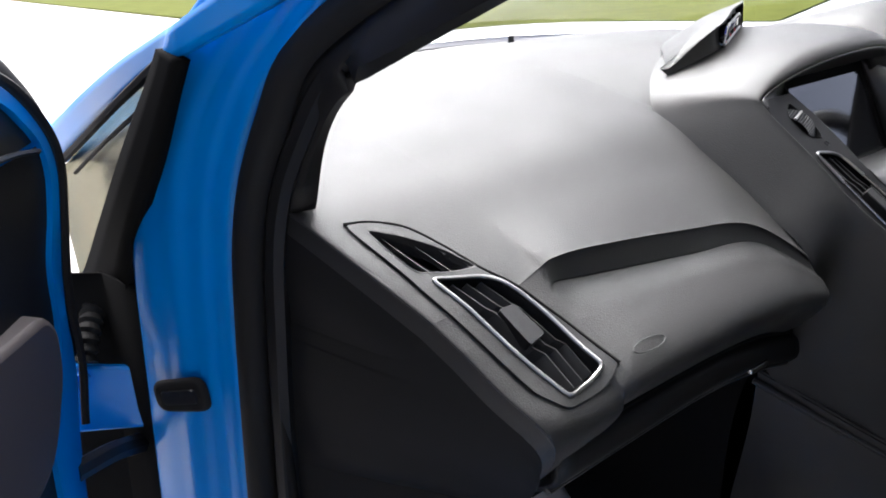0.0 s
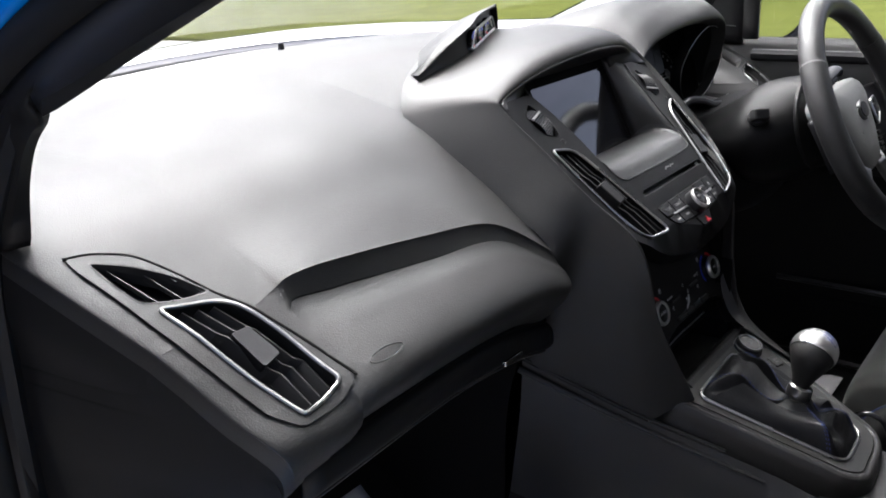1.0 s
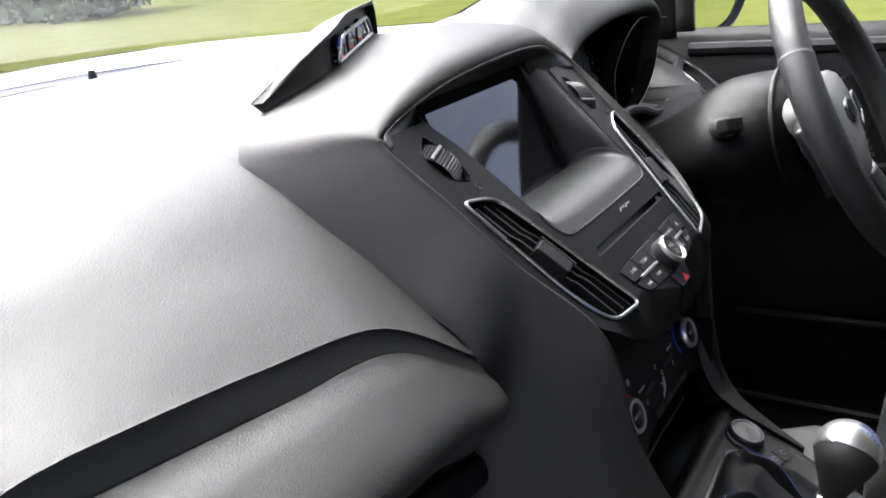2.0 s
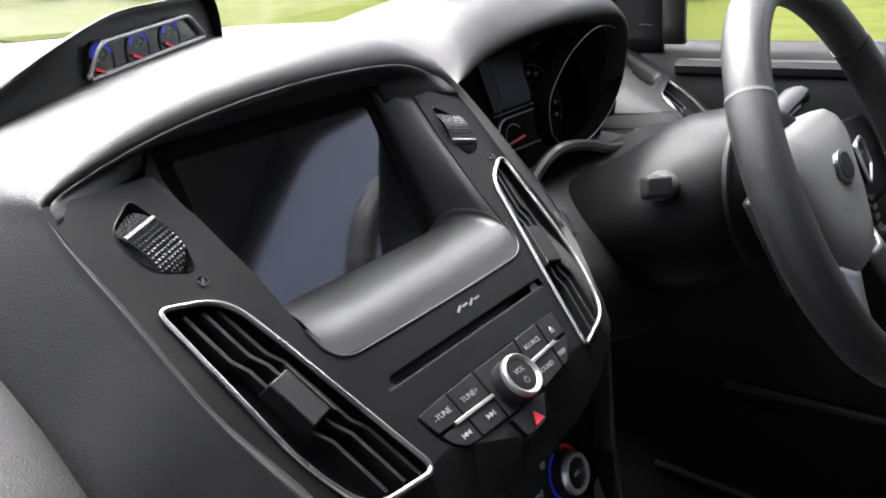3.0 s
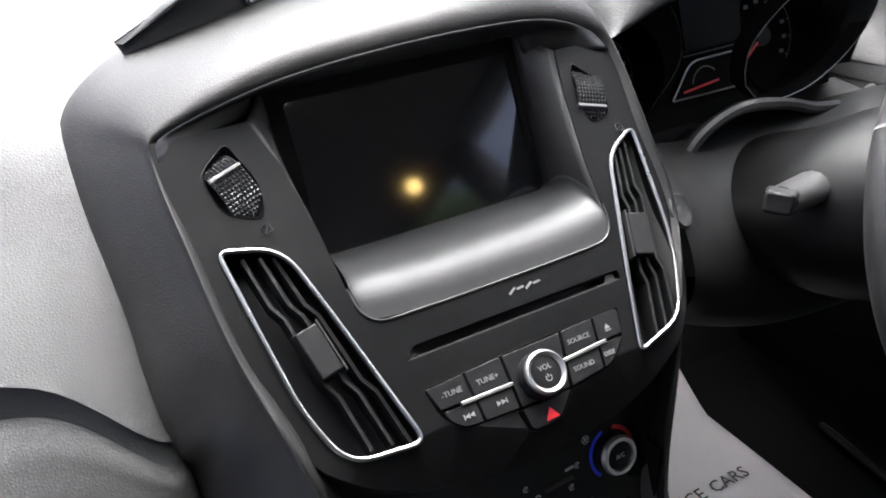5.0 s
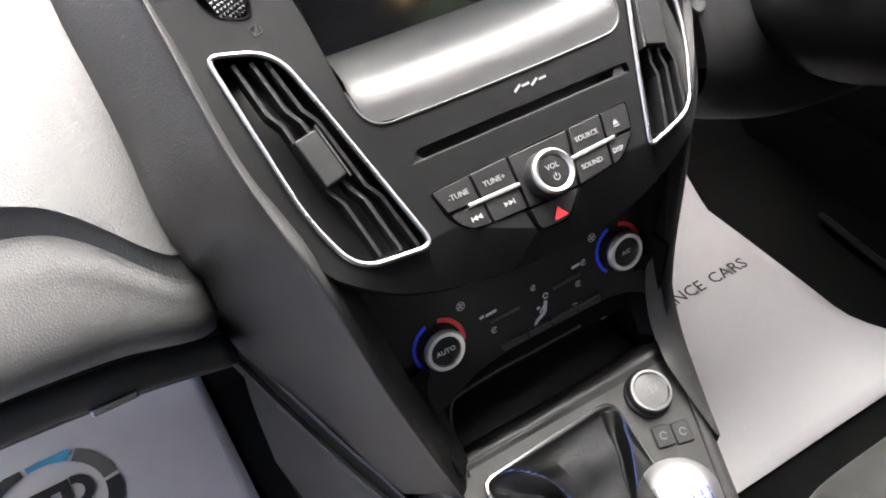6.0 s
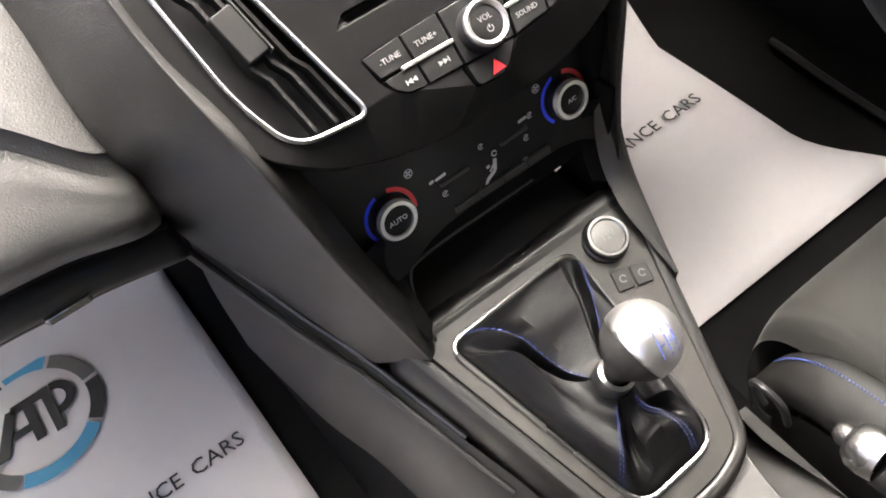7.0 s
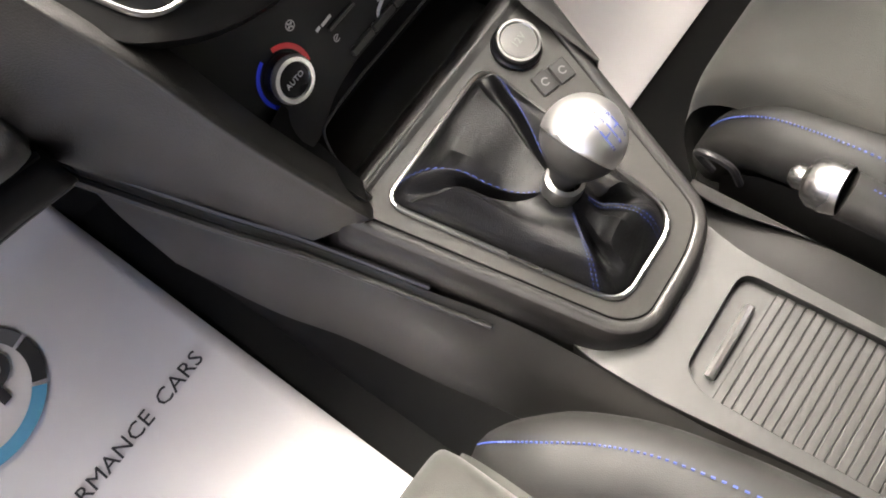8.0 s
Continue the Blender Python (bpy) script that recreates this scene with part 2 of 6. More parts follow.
leaf_bank("hedge", 17.5, 36.0, 24.0, 75.0, 5.0, 9000, 0.36, 3, "dense dark green hedge beyond the grass")
leaf_bank("hedge", 24.0, 29.0, -30.0, 24.0, 4.8, 16000, 0.26, 5, "leafy green hedge beyond the side of the lawn")


def tree(x, y, h, seed):
    t = thing("tree", "broad leafy tree with dark green foliage on the verge", "tree", "trees beyond the lawn")
    rnd = random.Random(seed)
    part("trunk", tube([(x, y, 0), (x + 0.1, y, h * 0.3), (x, y + 0.1, h * 0.55)], lambda f: 0.22 - 0.12 * f, 9, steps=8), BARK, t)
    for k in range(5):
        a = k * 1.26 + rnd.random()
        part("limb", tube([(x, y, h * (0.3 + 0.05 * k)), (x + math.cos(a), y + math.sin(a), h * 0.55), (x + 1.8 * math.cos(a), y + 1.8 * math.sin(a), h * 0.72)], lambda f: 0.09 - 0.06 * f, 6, steps=6), BARK, t)
    verts, faces = [], []
    for k in range(2600):
        d = Vector((rnd.gauss(0, 1), rnd.gauss(0, 1), rnd.gauss(0, 1))).normalized()
        r = (0.55 + 0.45 * rnd.random()) * (1 + 0.35 * noise.noise(d * 2.2 + Vector((seed, 0, 0))))
        o = Vector((x, y, h * 0.66)) + Vector((d.x * r * h * 0.36, d.y * r * h * 0.36, d.z * r * h * 0.34))
        a = Vector((rnd.gauss(0, 1), rnd.gauss(0, 1), rnd.gauss(0, 1))).normalized() * 0.17
        b = a.cross(Vector((rnd.gauss(0, 1), rnd.gauss(0, 1), rnd.gauss(0, 1)))).normalized() * 0.1
        n = len(verts)
        verts += [o - a, o + b, o + a, o - b]
        faces.append((n, n + 1, n + 2, n + 3))
    me = bpy.data.meshes.new("crown")
    me.from_pydata([tuple(v) for v in verts], [], faces)
    me.materials.append(LEAF)
    new("crown", me).parent = t


leaf_bank("hedge", -6.0, 12.0, -9.0, -9.0, 5.0, 14000, 0.17, 7, "leafy green hedge behind the yard")
tree(22.0, 7.5, 6.5, 11)
tree(21.0, -4.5, 6.0, 12)
tree(19.0, 36.0, 7.5, 13)

# ---------- car shell ----------


def panel(points, thick, mat, parent=None, name="panel", label="", nu=0, nv=0):
    return part(name, loft(points, nu or 12, nv or 24), mat, parent, label, solid=thick)


body = thing("car_body", "bright blue car body with an open passenger doorway", "car body", kind="structure")
# A-pillar outside, running up and back from the wing to the roof
part("outer_pillar", loft([[(-0.845, 1.0, 0.89), (-0.839, 0.705, 1.007), (-0.835, 0.504, 1.076), (-0.832, 0.36, 1.116), (-0.83, 0.266, 1.142), (-0.74, -0.25, 1.33)],
                           [(-0.85, 1.0, 0.83), (-0.839, 0.713, 0.964), (-0.835, 0.524, 1.037), (-0.833, 0.381, 1.088), (-0.832, 0.30, 1.105), (-0.75, -0.22, 1.27)]], 5, 40), BLUE, body, solid=0.012)
part("wing", loft([[(-0.885, 1.02, 0.90), (-0.90, 1.5, 0.83), (-0.86, 1.9, 0.76)], [(-0.92, 0.9, 0.60), (-0.93, 1.5, 0.60), (-0.9, 1.95, 0.58)], [(-0.91, 0.66, 0.30), (-0.92, 1.5, 0.3), (-0.89, 2.0, 0.3)]], 10, 24), BLUE, body, solid=0.01)
# quarter window with its black divider
# olive glass tint stands in for the dash mirrored in the pane
part("quarter_glass", sheet([[(-0.832, 0.80, 0.92), (-0.830, 0.56, 1.02), (-0.826, 0.372, 1.09)], [(-0.832, 0.78, 0.78), (-0.830, 0.57, 0.90), (-0.826, 0.38, 1.05)]]), glass_material("quarter_glass_reflection_tint", (0.17, 0.165, 0.12), 0.2, 1.06), body, solid=0.004, smooth=False)
part("quarter_trim", loft([[(-0.842, 0.355, 1.103), (-0.843, 0.389, 1.073), (-0.844, 0.486, 0.998), (-0.846, 0.59, 0.91), (-0.848, 0.703, 0.815), (-0.850, 0.79, 0.765)],
                           [(-0.842, 0.315, 1.095), (-0.843, 0.345, 1.062), (-0.844, 0.402, 0.998), (-0.846, 0.490, 0.912), (-0.849, 0.515, 0.865), (-0.852, 0.58, 0.785)]], 4, 30), DEEP, body, "black divider of the quarter window", solid=0.012)
part("quarter_strip", tube([(-0.842, 0.80, 0.925), (-0.838, 0.70, 0.963), (-0.834, 0.50, 1.043), (-0.83, 0.36, 1.098)], 0.005, 6, steps=16), RUBBER, body)
part("quarter_gasket", tube([(-0.834, 0.432, 1.045), (-0.836, 0.56, 0.995), (-0.838, 0.68, 0.945)], 0.0025, 6, steps=12), RUBBER, body)
# painted door jamb: stepped section swept up the hinge pillar
JAMB = [(-0.850, 0.52), (-0.8448, 0.494), (-0.8370, 0.4752), (-0.8312, 0.4602), (-0.8198, 0.4472), (-0.8122, 0.4350), (-0.8038, 0.4255), (-0.7964, 0.4112), (-0.784, 0.402)]


def jamb_row(z, dx, dy):
    return [(x + dx, y + dy, z) for x, y in JAMB]


part("jamb", loft([jamb_row(0.28, -0.012, 0.045), jamb_row(0.55, -0.004, 0.025), jamb_row(0.74, 0.0, 0.0), jamb_row(0.86, 0.004, -0.01), jamb_row(0.95, 0.008, -0.03), jamb_row(1.03, 0.014, -0.075), jamb_row(1.10, 0.030, -0.135), jamb_row(1.18, 0.055, -0.26), jamb_row(1.30, 0.10, -0.56)], 30, 60), BLUE, body, solid=0.008)
# black sheet stands in for shade on the blue-painted cavity
part("hinge_cavity_shade", sheet([[(x + dx, y + dy, z) for z, dx, dy in ((0.28, -0.012, 0.045), (0.55, -0.004, 0.025), (0.845, 0.004, -0.005))] for x, y in ((-0.836, 0.51), (-0.852, 0.545), (-0.856, 0.60), (-0.90, 0.645), (-0.98, 0.70))]), DEEP, body, "hinge cavity with its shade painted black", solid=0.004)
part("jamb_plug", block(rounded([(-0.034, -0.019), (0.034, -0.022), (0.034, 0.022), (-0.034, 0.019)], 0.016, 5), 0.0, 0.006, frame_of((-0.836, 0.458, 0.735), (0.6, -0.8, 0.12), (0, 0, 1)), 0.86), RUBBER, body, "black rubber plug in the blue jamb", bevel=0.002)
part("plug_recess", block(rounded([(-0.022, -0.009), (0.022, -0.009), (0.022, 0.009), (-0.022, 0.009)], 0.006, 4), 0.005, 0.0085, frame_of((-0.836, 0.458, 0.735), (0.6, -0.8, 0.12), (0, 0, 1)), 0.9), BLACK, body)
# hinge
hinge = part("hinge", block(rounded([(-0.045, -0.03), (0.045, -0.04), (0.045, 0.035), (-0.03, 0.05)], 0.008), 0, 0.014, frame_of((-0.885, 0.585, 0.70), (0.9, -0.4, 0.0), (0, 0.1, 1))), BLUE, body, "blue painted door hinge", bevel=0.003)
part("bolt", lathe([(0.001, 0.026), (0.009, 0.026), (0.011, 0.018), (0.014, 0.016), (0.014, 0.012)], frame_of((-0.905, 0.58, 0.74), (0.9, -0.4, 0), (0, 0.1, 1)), 6), BLUE, hinge)
part("check_strap", tube([(-0.86, 0.56, 0.64), (-0.90, 0.53, 0.66), (-0.95, 0.50, 0.67)], 0.012, 8, steps=8), BLACK, hinge)
part("loom_boot", tube([(-0.864, 0.62, 0.80), (-0.876, 0.60, 0.79), (-0.888, 0.585, 0.775), (-0.897, 0.575, 0.755)], lambda f: 0.013 + 0.002 * math.sin(40 * f), 10, steps=20), RUBBER, body, "black ribbed rubber cable boot")
# rubber door seal and sill
part("door_seal", tube([(-0.785, 0.44, 0.33), (-0.78, 0.418, 0.60), (-0.776, 0.395, 0.80), (-0.772, 0.37, 0.93), (-0.765, 0.315, 1.03), (-0.745, 0.252, 1.11), (-0.70, 0.05, 1.20), (-0.655, -0.25, 1.28)], 0.017, 10, steps=50), RUBBER, body, "black rubber door seal")
part("seal_flange", tube([(-0.765, 0.41, 0.33), (-0.762, 0.39, 0.60), (-0.758, 0.37, 0.80), (-0.754, 0.348, 0.93), (-0.747, 0.298, 1.02), (-0.728, 0.225, 1.10), (-0.685, 0.04, 1.19)], 0.013, 8, steps=40), HARD, body)
part("sill", block(box_outline(-0.90, -0.72, -0.9, 0.5, 0.02), 0.25, 0.37, Matrix.Identity(4)), BLUE, body, bevel=0.01)
part("sill", block(box_outline(0.73, 0.90, -1.6, 0.6, 0.02), 0.25, 0.40, Matrix.Identity(4)), CARPET, body, bevel=0.01)
part("sill_edge", tube([(0.655, 0.20, 0.300), (0.640, -0.05, 0.300), (0.640, -0.85, 0.300)], 0.006, 8, steps=12), SATIN, body, "thin grey edge of the inner sill")
part("rear_side", sheet([[(-0.80, -0.95, 0.3), (-0.80, -1.9, 0.3)], [(-0.80, -0.95, 0.93), (-0.78, -1.9, 0.95)]]), BLUE, body, solid=0.05)
part("b_pillar", tube([(-0.79, -0.86, 0.3), (-0.78, -0.87, 0.93), (-0.66, -0.95, 1.38)], 0.05, 10, steps=14), BLUE, body)
part("b_pillar", tube([(0.76, -0.86, 0.3), (0.755, -0.87, 0.93), (0.645, -0.95, 1.38)], 0.05, 10, steps=14), HARD, body)
# bonnet seen just under the windscreen's edge
bonnet = tagged(part("bonnet", loft([[(-0.81, 0.79, 0.945), (-0.4, 1.155, 0.982), (0, 1.250, 0.988), (0.4, 1.155, 0.980), (0.81, 0.79, 0.945)], [(-0.84, 1.3, 0.895), (-0.4, 1.5, 0.93), (0, 1.55, 0.94), (0.4, 1.5, 0.93), (0.84, 1.3, 0.895)], [(-0.82, 1.95, 0.76), (-0.4, 2.10, 0.79), (0, 2.14, 0.8), (0.4, 2.10, 0.79), (0.82, 1.95, 0.76)]], 24, 40), BLUE, solid=0.01), "glossy blue bonnet ahead of the windscreen", "bonnet")
part("cowl_strip", loft([[(-0.77, 0.64, 0.950), (-0.4, 1.045, 0.957), (0, 1.145, 0.962), (0.4, 1.045, 0.957), (0.77, 0.64, 0.950)], [(-0.8, 0.78, 0.943), (-0.4, 1.150, 0.963), (0, 1.245, 0.969), (0.4, 1.150, 0.963), (0.8, 0.78, 0.943)]], 4, 40), BLACK, body, "black plastic scuttle under the wipers", solid=0.006)
# inner A-pillar trims
for s in (-1, 1):
    part("pillar_trim", loft([[(s * 0.768, 0.40, 0.93), (s * 0.755, 0.33, 1.03), (s * 0.735, 0.24, 1.10), (s * 0.68, 0.02, 1.21), (s * 0.60, -0.40, 1.36)],
                              [(s * 0.735, 0.325, 0.948), (s * 0.735, 0.295, 1.015), (s * 0.733, 0.245, 1.065), (s * 0.722, 0.15, 1.11), (s * 0.58, -0.36, 1.335)],
                              [(s * 0.733, 0.37, 0.95), (s * 0.727, 0.35, 1.015), (s * 0.718, 0.30, 1.07), (s * 0.698, 0.20, 1.125), (s * 0.55, -0.33, 1.36)]], 10, 40), HARD if s < 0 else BLACK, body, "black inner windscreen pillar trim", solid=0.01)
# windscreen
screen = tagged(part("window_1", loft([[(-0.76, 0.66, 0.955), (-0.4, 1.09, 0.972), (0, 1.19, 0.978), (0.4, 1.09, 0.972), (0.76, 0.66, 0.955)],
                                       [(-0.69, 0.20, 1.14), (-0.36, 0.46, 1.2), (0, 0.54, 1.22), (0.36, 0.46, 1.2), (0.69, 0.20, 1.14)],
                                       [(-0.58, -0.30, 1.345), (-0.3, -0.12, 1.385), (0, -0.07, 1.40), (0.3, -0.12, 1.385), (0.58, -0.30, 1.345)]], 16, 24), GLASS, solid=0.005), "clear curved windscreen of the car", "windscreen", kind="structure")
screen.visible_shadow = False
# roof with its lining
ROOF = [[(-0.60, -0.32, 1.355), (-0.3, -0.13, 1.395), (0, -0.08, 1.41), (0.3, -0.13, 1.395), (0.60, -0.32, 1.355)],
        [(-0.64, -0.9, 1.40), (-0.3, -0.9, 1.44), (0, -0.9, 1.45), (0.3, -0.9, 1.44), (0.64, -0.9, 1.40)],
        [(-0.62, -1.9, 1.36), (-0.3, -1.95, 1.40), (0, -1.97, 1.41), (0.3, -1.95, 1.40), (0.62, -1.9, 1.36)]]
tagged(part("ceiling", loft(ROOF, 12, 16), HEADLINER), "pale grey fabric roof lining", "ceiling", kind="structure")
part("roof_skin", loft([[(x * 1.08, y + (0.02 if k == 0 else 0), z + 0.03) for x, y, z in r] for k, r in enumerate(ROOF)], 12, 16), BLUE, body, solid=0.01)
part("roof_rail", tube([(-0.605, -0.33, 1.36), (-0.67, -0.9, 1.395), (-0.66, -1.6, 1.38)], 0.035, 8, steps=14), BLUE, body)
part("roof_rail", tube([(0.605, -0.33, 1.36), (0.67, -0.9, 1.395), (0.66, -1.6, 1.38)], 0.035, 8, steps=14), HEADLINER, body, "dark lined roof rail")
tagged(part("wall_rear", sheet([[(-0.8, -1.95, 0.25), (0.8, -1.95, 0.25)], [(-0.78, -1.97, 0.95), (0.78, -1.97, 0.95)]]), HARD, solid=0.04), "dark rear closing panel of the cabin", "wall", kind="structure")
# out-of-view wall, added to cut sky light from the left
COATED = material("blocker_wall_coat", (0.20, 0.185, 0.17), 0.9, grain=0.8, grain_scale=90, wear=0.25, wear_scale=1.0)
tagged(part("wall_side_blocker", block(box_outline(-2.9, -2.5, -7.0, 2.6, 0.02), 0.0, 1.4, Matrix.Identity(4)), COATED), "plain unseen wall added to hold back sky light", "wall", kind="structure")
TINT = glass_material("privacy_glass", (0.5, 0.52, 0.52))
for sx in (-1, 1):
    part("rear_window", sheet([[(sx * 0.775, -0.9, 0.93), (sx * 0.765, -1.95, 0.95)], [(sx * 0.655, -0.95, 1.385), (sx * 0.62, -1.9, 1.36)]]), TINT, body, "dark tinted rear side window", solid=0.004, smooth=False)
part("tail_window", sheet([[(-0.765, -1.97, 0.95), (0.765, -1.97, 0.95)], [(-0.62, -1.92, 1.36), (0.62, -1.92, 1.36)]]), TINT, body, "dark tinted tail window", solid=0.004, smooth=False)
tagged(part("bulkhead", sheet([[(-0.74, 0.62, 0.25), (0.74, 0.62, 0.25)], [(-0.74, 0.75, 0.45), (0.74, 0.75, 0.45)], [(-0.74, 0.75, 0.90), (0.74, 0.75, 0.90)], [(-0.72, 0.80, 0.935), (0.72, 0.80, 0.935)], [(-0.42, 1.12, 0.952), (0.42, 1.12, 0.952)]]), CARPET, solid=0.02), "black carpeted bulkhead under the dashboard", "wall", kind="structure")

for sx in (-1, 1):
    part("kick_panel", sheet([[(sx * 0.768, 0.37, 0.27), (sx * 0.768, 0.80, 0.27)], [(sx * 0.768, 0.37, 0.945), (sx * 0.768, 0.80, 0.935)]]), CARPET, body, "black carpeted footwell side", solid=0.008)

# open passenger door: inner face seen edge-on at the hinge side
door = thing("passenger_door", "open blue passenger door with black inner trim", "door")
DOOR = frame_of((-0.892, 0.56, 0.0), (-0.62, -0.78, 0.0), (0, 0, 1)) @ Matrix.Diagonal((1, 1, -1, 1))
# local x runs along the door away from the hinge, y is up, z faces the cabin side
OUTER = [(0.10, 0.34), (0.09, 0.50), (0.072, 0.632), (0.056, 0.706), (0.036, 0.759), (0.031, 0.796), (0.032, 0.834), (0.021, 0.877), (0.0, 0.929), (-0.015, 0.972), (-0.008, 1.008), (0.023, 1.046), (0.064, 1.075), (0.14, 1.105), (0.30, 1.165), (0.55, 1.27), (0.8, 1.31)]
INNER = [(0.16, 0.34), (0.14, 0.52), (0.127, 0.671), (0.119, 0.744), (0.112, 0.778), (0.072, 0.792), (0.055, 0.831), (0.046, 0.887), (0.020, 0.935), (0.006, 0.975), (0.012, 1.007), (0.039, 1.035), (0.071, 1.058), (0.145, 1.088), (0.305, 1.148), (0.55, 1.25), (0.8, 1.29)]
outer, inner = spline(OUTER, 96), spline(INNER, 96)


def on_door(p, z, ds=0.0, dz=0.0):
    return tuple(DOOR @ Vector((p[0] + ds, p[1] + dz, z)))


part("edge_flange", sheet([[on_door(p, -0.075) for p in outer], [on_door(p, -0.004) for p in outer], [on_door(p * 0.8 + q * 0.2, 0.0) for p, q in zip(outer, inner)], [on_door(q, 0.0) for q in inner], [on_door(q, -0.03) for q in inner]]), BLUE, door, "blue painted door edge")
part("seal", tube([on_door(p, -0.03, -0.018, 0.014) for p in outer[24:]], 0.021, 10), RUBBER, door, "black rubber door seal")
part("seal_lip", tube([on_door(p, 0.002, -0.003, 0.003) for p in outer[18:]], 0.0045, 6), RUBBER, door)
part("trim_panel", sheet([[on_door(q, -0.006) for q in inner[:60]], [on_door((0.3, q[1]), 0.012) for q in inner[:60]], [on_door((0.95, q[1]), 0.012) for q in inner[:60]]]), HARD, door, "black plastic inner door trim")
part("sail_panel", sheet([[on_door(q, -0.008) for q in inner[60:76]], [on_door((0.16, 1.0 + 0.08 * k / 15), -0.004) for k in range(16)]]), BLACK, door)
part("trim_joint", tube([on_door((0.02, 1.002), 0.0), on_door((0.10, 1.012), 0.004), on_door((0.3, 1.02), 0.012)], 0.003, 6, steps=10), SATIN, door)
part("outer_skin", sheet([[on_door(p, -0.08) for p in outer[:62]], [on_door((1.0, p[1]), -0.08) for p in outer[:62]]]), BLUE, door, solid=0.01)
part("armrest", block(rounded([(0.100, 0.80), (0.094, 0.845), (0.112, 0.868), (0.9, 0.90), (0.9, 0.70), (0.16, 0.72)], [0.02, 0.015, 0.015, 0.01, 0.01, 0.05], 5), -0.01, 0.022, DOOR, 0.97), material("greyish_trim", (0.045, 0.038, 0.040), 0.6, grain=0.3, grain_scale=900), door, "grey moulded door armrest", bevel=0.01)

# driver's door, shut, with its window
ddoor = thing("driver_door", "closed driver's door with black trim and a clear window", "door")
part("trim", loft([[(0.745, 0.42, 0.34), (0.745, -0.2, 0.34), (0.745, -0.9, 0.34)], [(0.70, 0.42, 0.70), (0.69, -0.2, 0.70), (0.69, -0.9, 0.70)], [(0.715, 0.40, 0.86), (0.70, -0.2, 0.86), (0.70, -0.9, 0.86)], [(0.735, 0.36, 0.915), (0.725, -0.2, 0.915), (0.725, -0.9, 0.915)], [(0.76, 0.34, 0.937), (0.755, -0.2, 0.935), (0.755, -0.9, 0.935)]], 24, 20), HARD, ddoor, solid=0.02)
part("armrest", loft([[(0.70, 0.2, 0.72), (0.70, -0.2, 0.72), (0.70, -0.75, 0.72)], [(0.64, 0.15, 0.73), (0.635, -0.2, 0.74), (0.635, -0.75, 0.75)], [(0.64, 0.15, 0.70), (0.635, -0.2, 0.70), (0.635, -0.75, 0.70)]], 10, 20), HARD, ddoor, solid=0.01)
part("skin", sheet([[(0.86, 0.6, 0.34), (0.86, -0.9, 0.34)], [(0.86, 0.6, 0.75), (0.86, -0.9, 0.75)], [(0.80, 0.6, 0.93), (0.80, -0.9, 0.93)]]), BLUE, ddoor, solid=0.01)
part("window_frame", tube([(0.79, 0.46, 0.93), (0.755, 0.22, 1.10), (0.69, -0.12, 1.26), (0.64, -0.4, 1.36), (0.68, -0.85, 1.38)], 0.022, 8, steps=30), BLACK, ddoor)
part("sail_divider", loft([[(0.742, 0.196, 0.935), (0.728, 0.19, 1.13)], [(0.742, 0.226, 0.935), (0.728, 0.222, 1.13)]], 3, 8), SATIN, ddoor, "grey window divider post", solid=0.012)
sail = part("sail_panel", loft([[(0.742, 0.228, 0.925), (0.736, 0.226, 1.02), (0.728, 0.224, 1.13)], [(0.745, 0.30, 0.925), (0.740, 0.30, 1.02), (0.73, 0.26, 1.12)], [(0.752, 0.44, 0.925), (0.75, 0.36, 1.02), (0.735, 0.27, 1.11)]], 6, 10), BLACK, ddoor, "black speaker panel in front of the window", solid=0.008)
part("maker_mark", tube([(0.7315, 0.262, 0.962), (0.7305, 0.241, 0.9603)], 0.0016, 6, squash=0.5), GREYINK, sail, "small grey mark on the speaker panel")
part("speaker_badge", block(box_outline(-0.011, 0.011, -0.0018, 0.0018, 0.0005), 0.0, 0.001, frame_of((0.7385, 0.252, 0.957), (0, -1, 0), (0, 0, 1))), GREYINK, sail)
part("pocket_rim", tube([(0.728, 0.12, 0.428), (0.722, -0.05, 0.432), (0.722, -0.80, 0.436)], 0.006, 8, steps=12), SATIN, ddoor, "thin grey rim of the door pocket")
part("weather_strip", tube([(0.722, 0.20, 0.905), (0.716, -0.2, 0.905), (0.716, -0.9, 0.905)], 0.012, 8, steps=12), BLACK, ddoor, "black window weather strip")
pane = part("pane", sheet([[(0.785, 0.45, 0.93), (0.785, -0.9, 0.93)], [(0.72, 0.12, 1.14), (0.69, -0.9, 1.3)]]), GLASS, ddoor, solid=0.004, smooth=False)
pane.visible_shadow = False
mirror = part("door_mirror", loft([[(0.90, 0.36, 0.95), (0.95, 0.37, 1.02), (1.05, 0.36, 1.04), (1.12, 0.34, 0.99), (1.06, 0.34, 0.91), (0.95, 0.35, 0.90), (0.90, 0.36, 0.95)],
                                   [(0.87, 0.284, 0.945), (0.91, 0.270, 1.06), (1.05, 0.226, 1.07), (1.14, 0.197, 1.0), (1.08, 0.216, 0.90), (0.95, 0.258, 0.885), (0.87, 0.284, 0.945)]], 8, 50), BLACK, ddoor, "black door mirror housing", solid=0.008)
part("mirror_glass", sheet([spline([(x, 0.250 - 0.326 * (x - 1.0), z) for x, z in ((0.89, 0.95), (0.92, 1.048), (1.05, 1.057), (1.128, 0.997), (1.07, 0.914), (0.95, 0.898))], 30, True), [(1.0, 0.250, 0.98)] * 30], closed_v=True), material("mirror_silver", (0.85, 0.87, 0.88), 0.02, metal=1.0, wear=0.0), mirror)
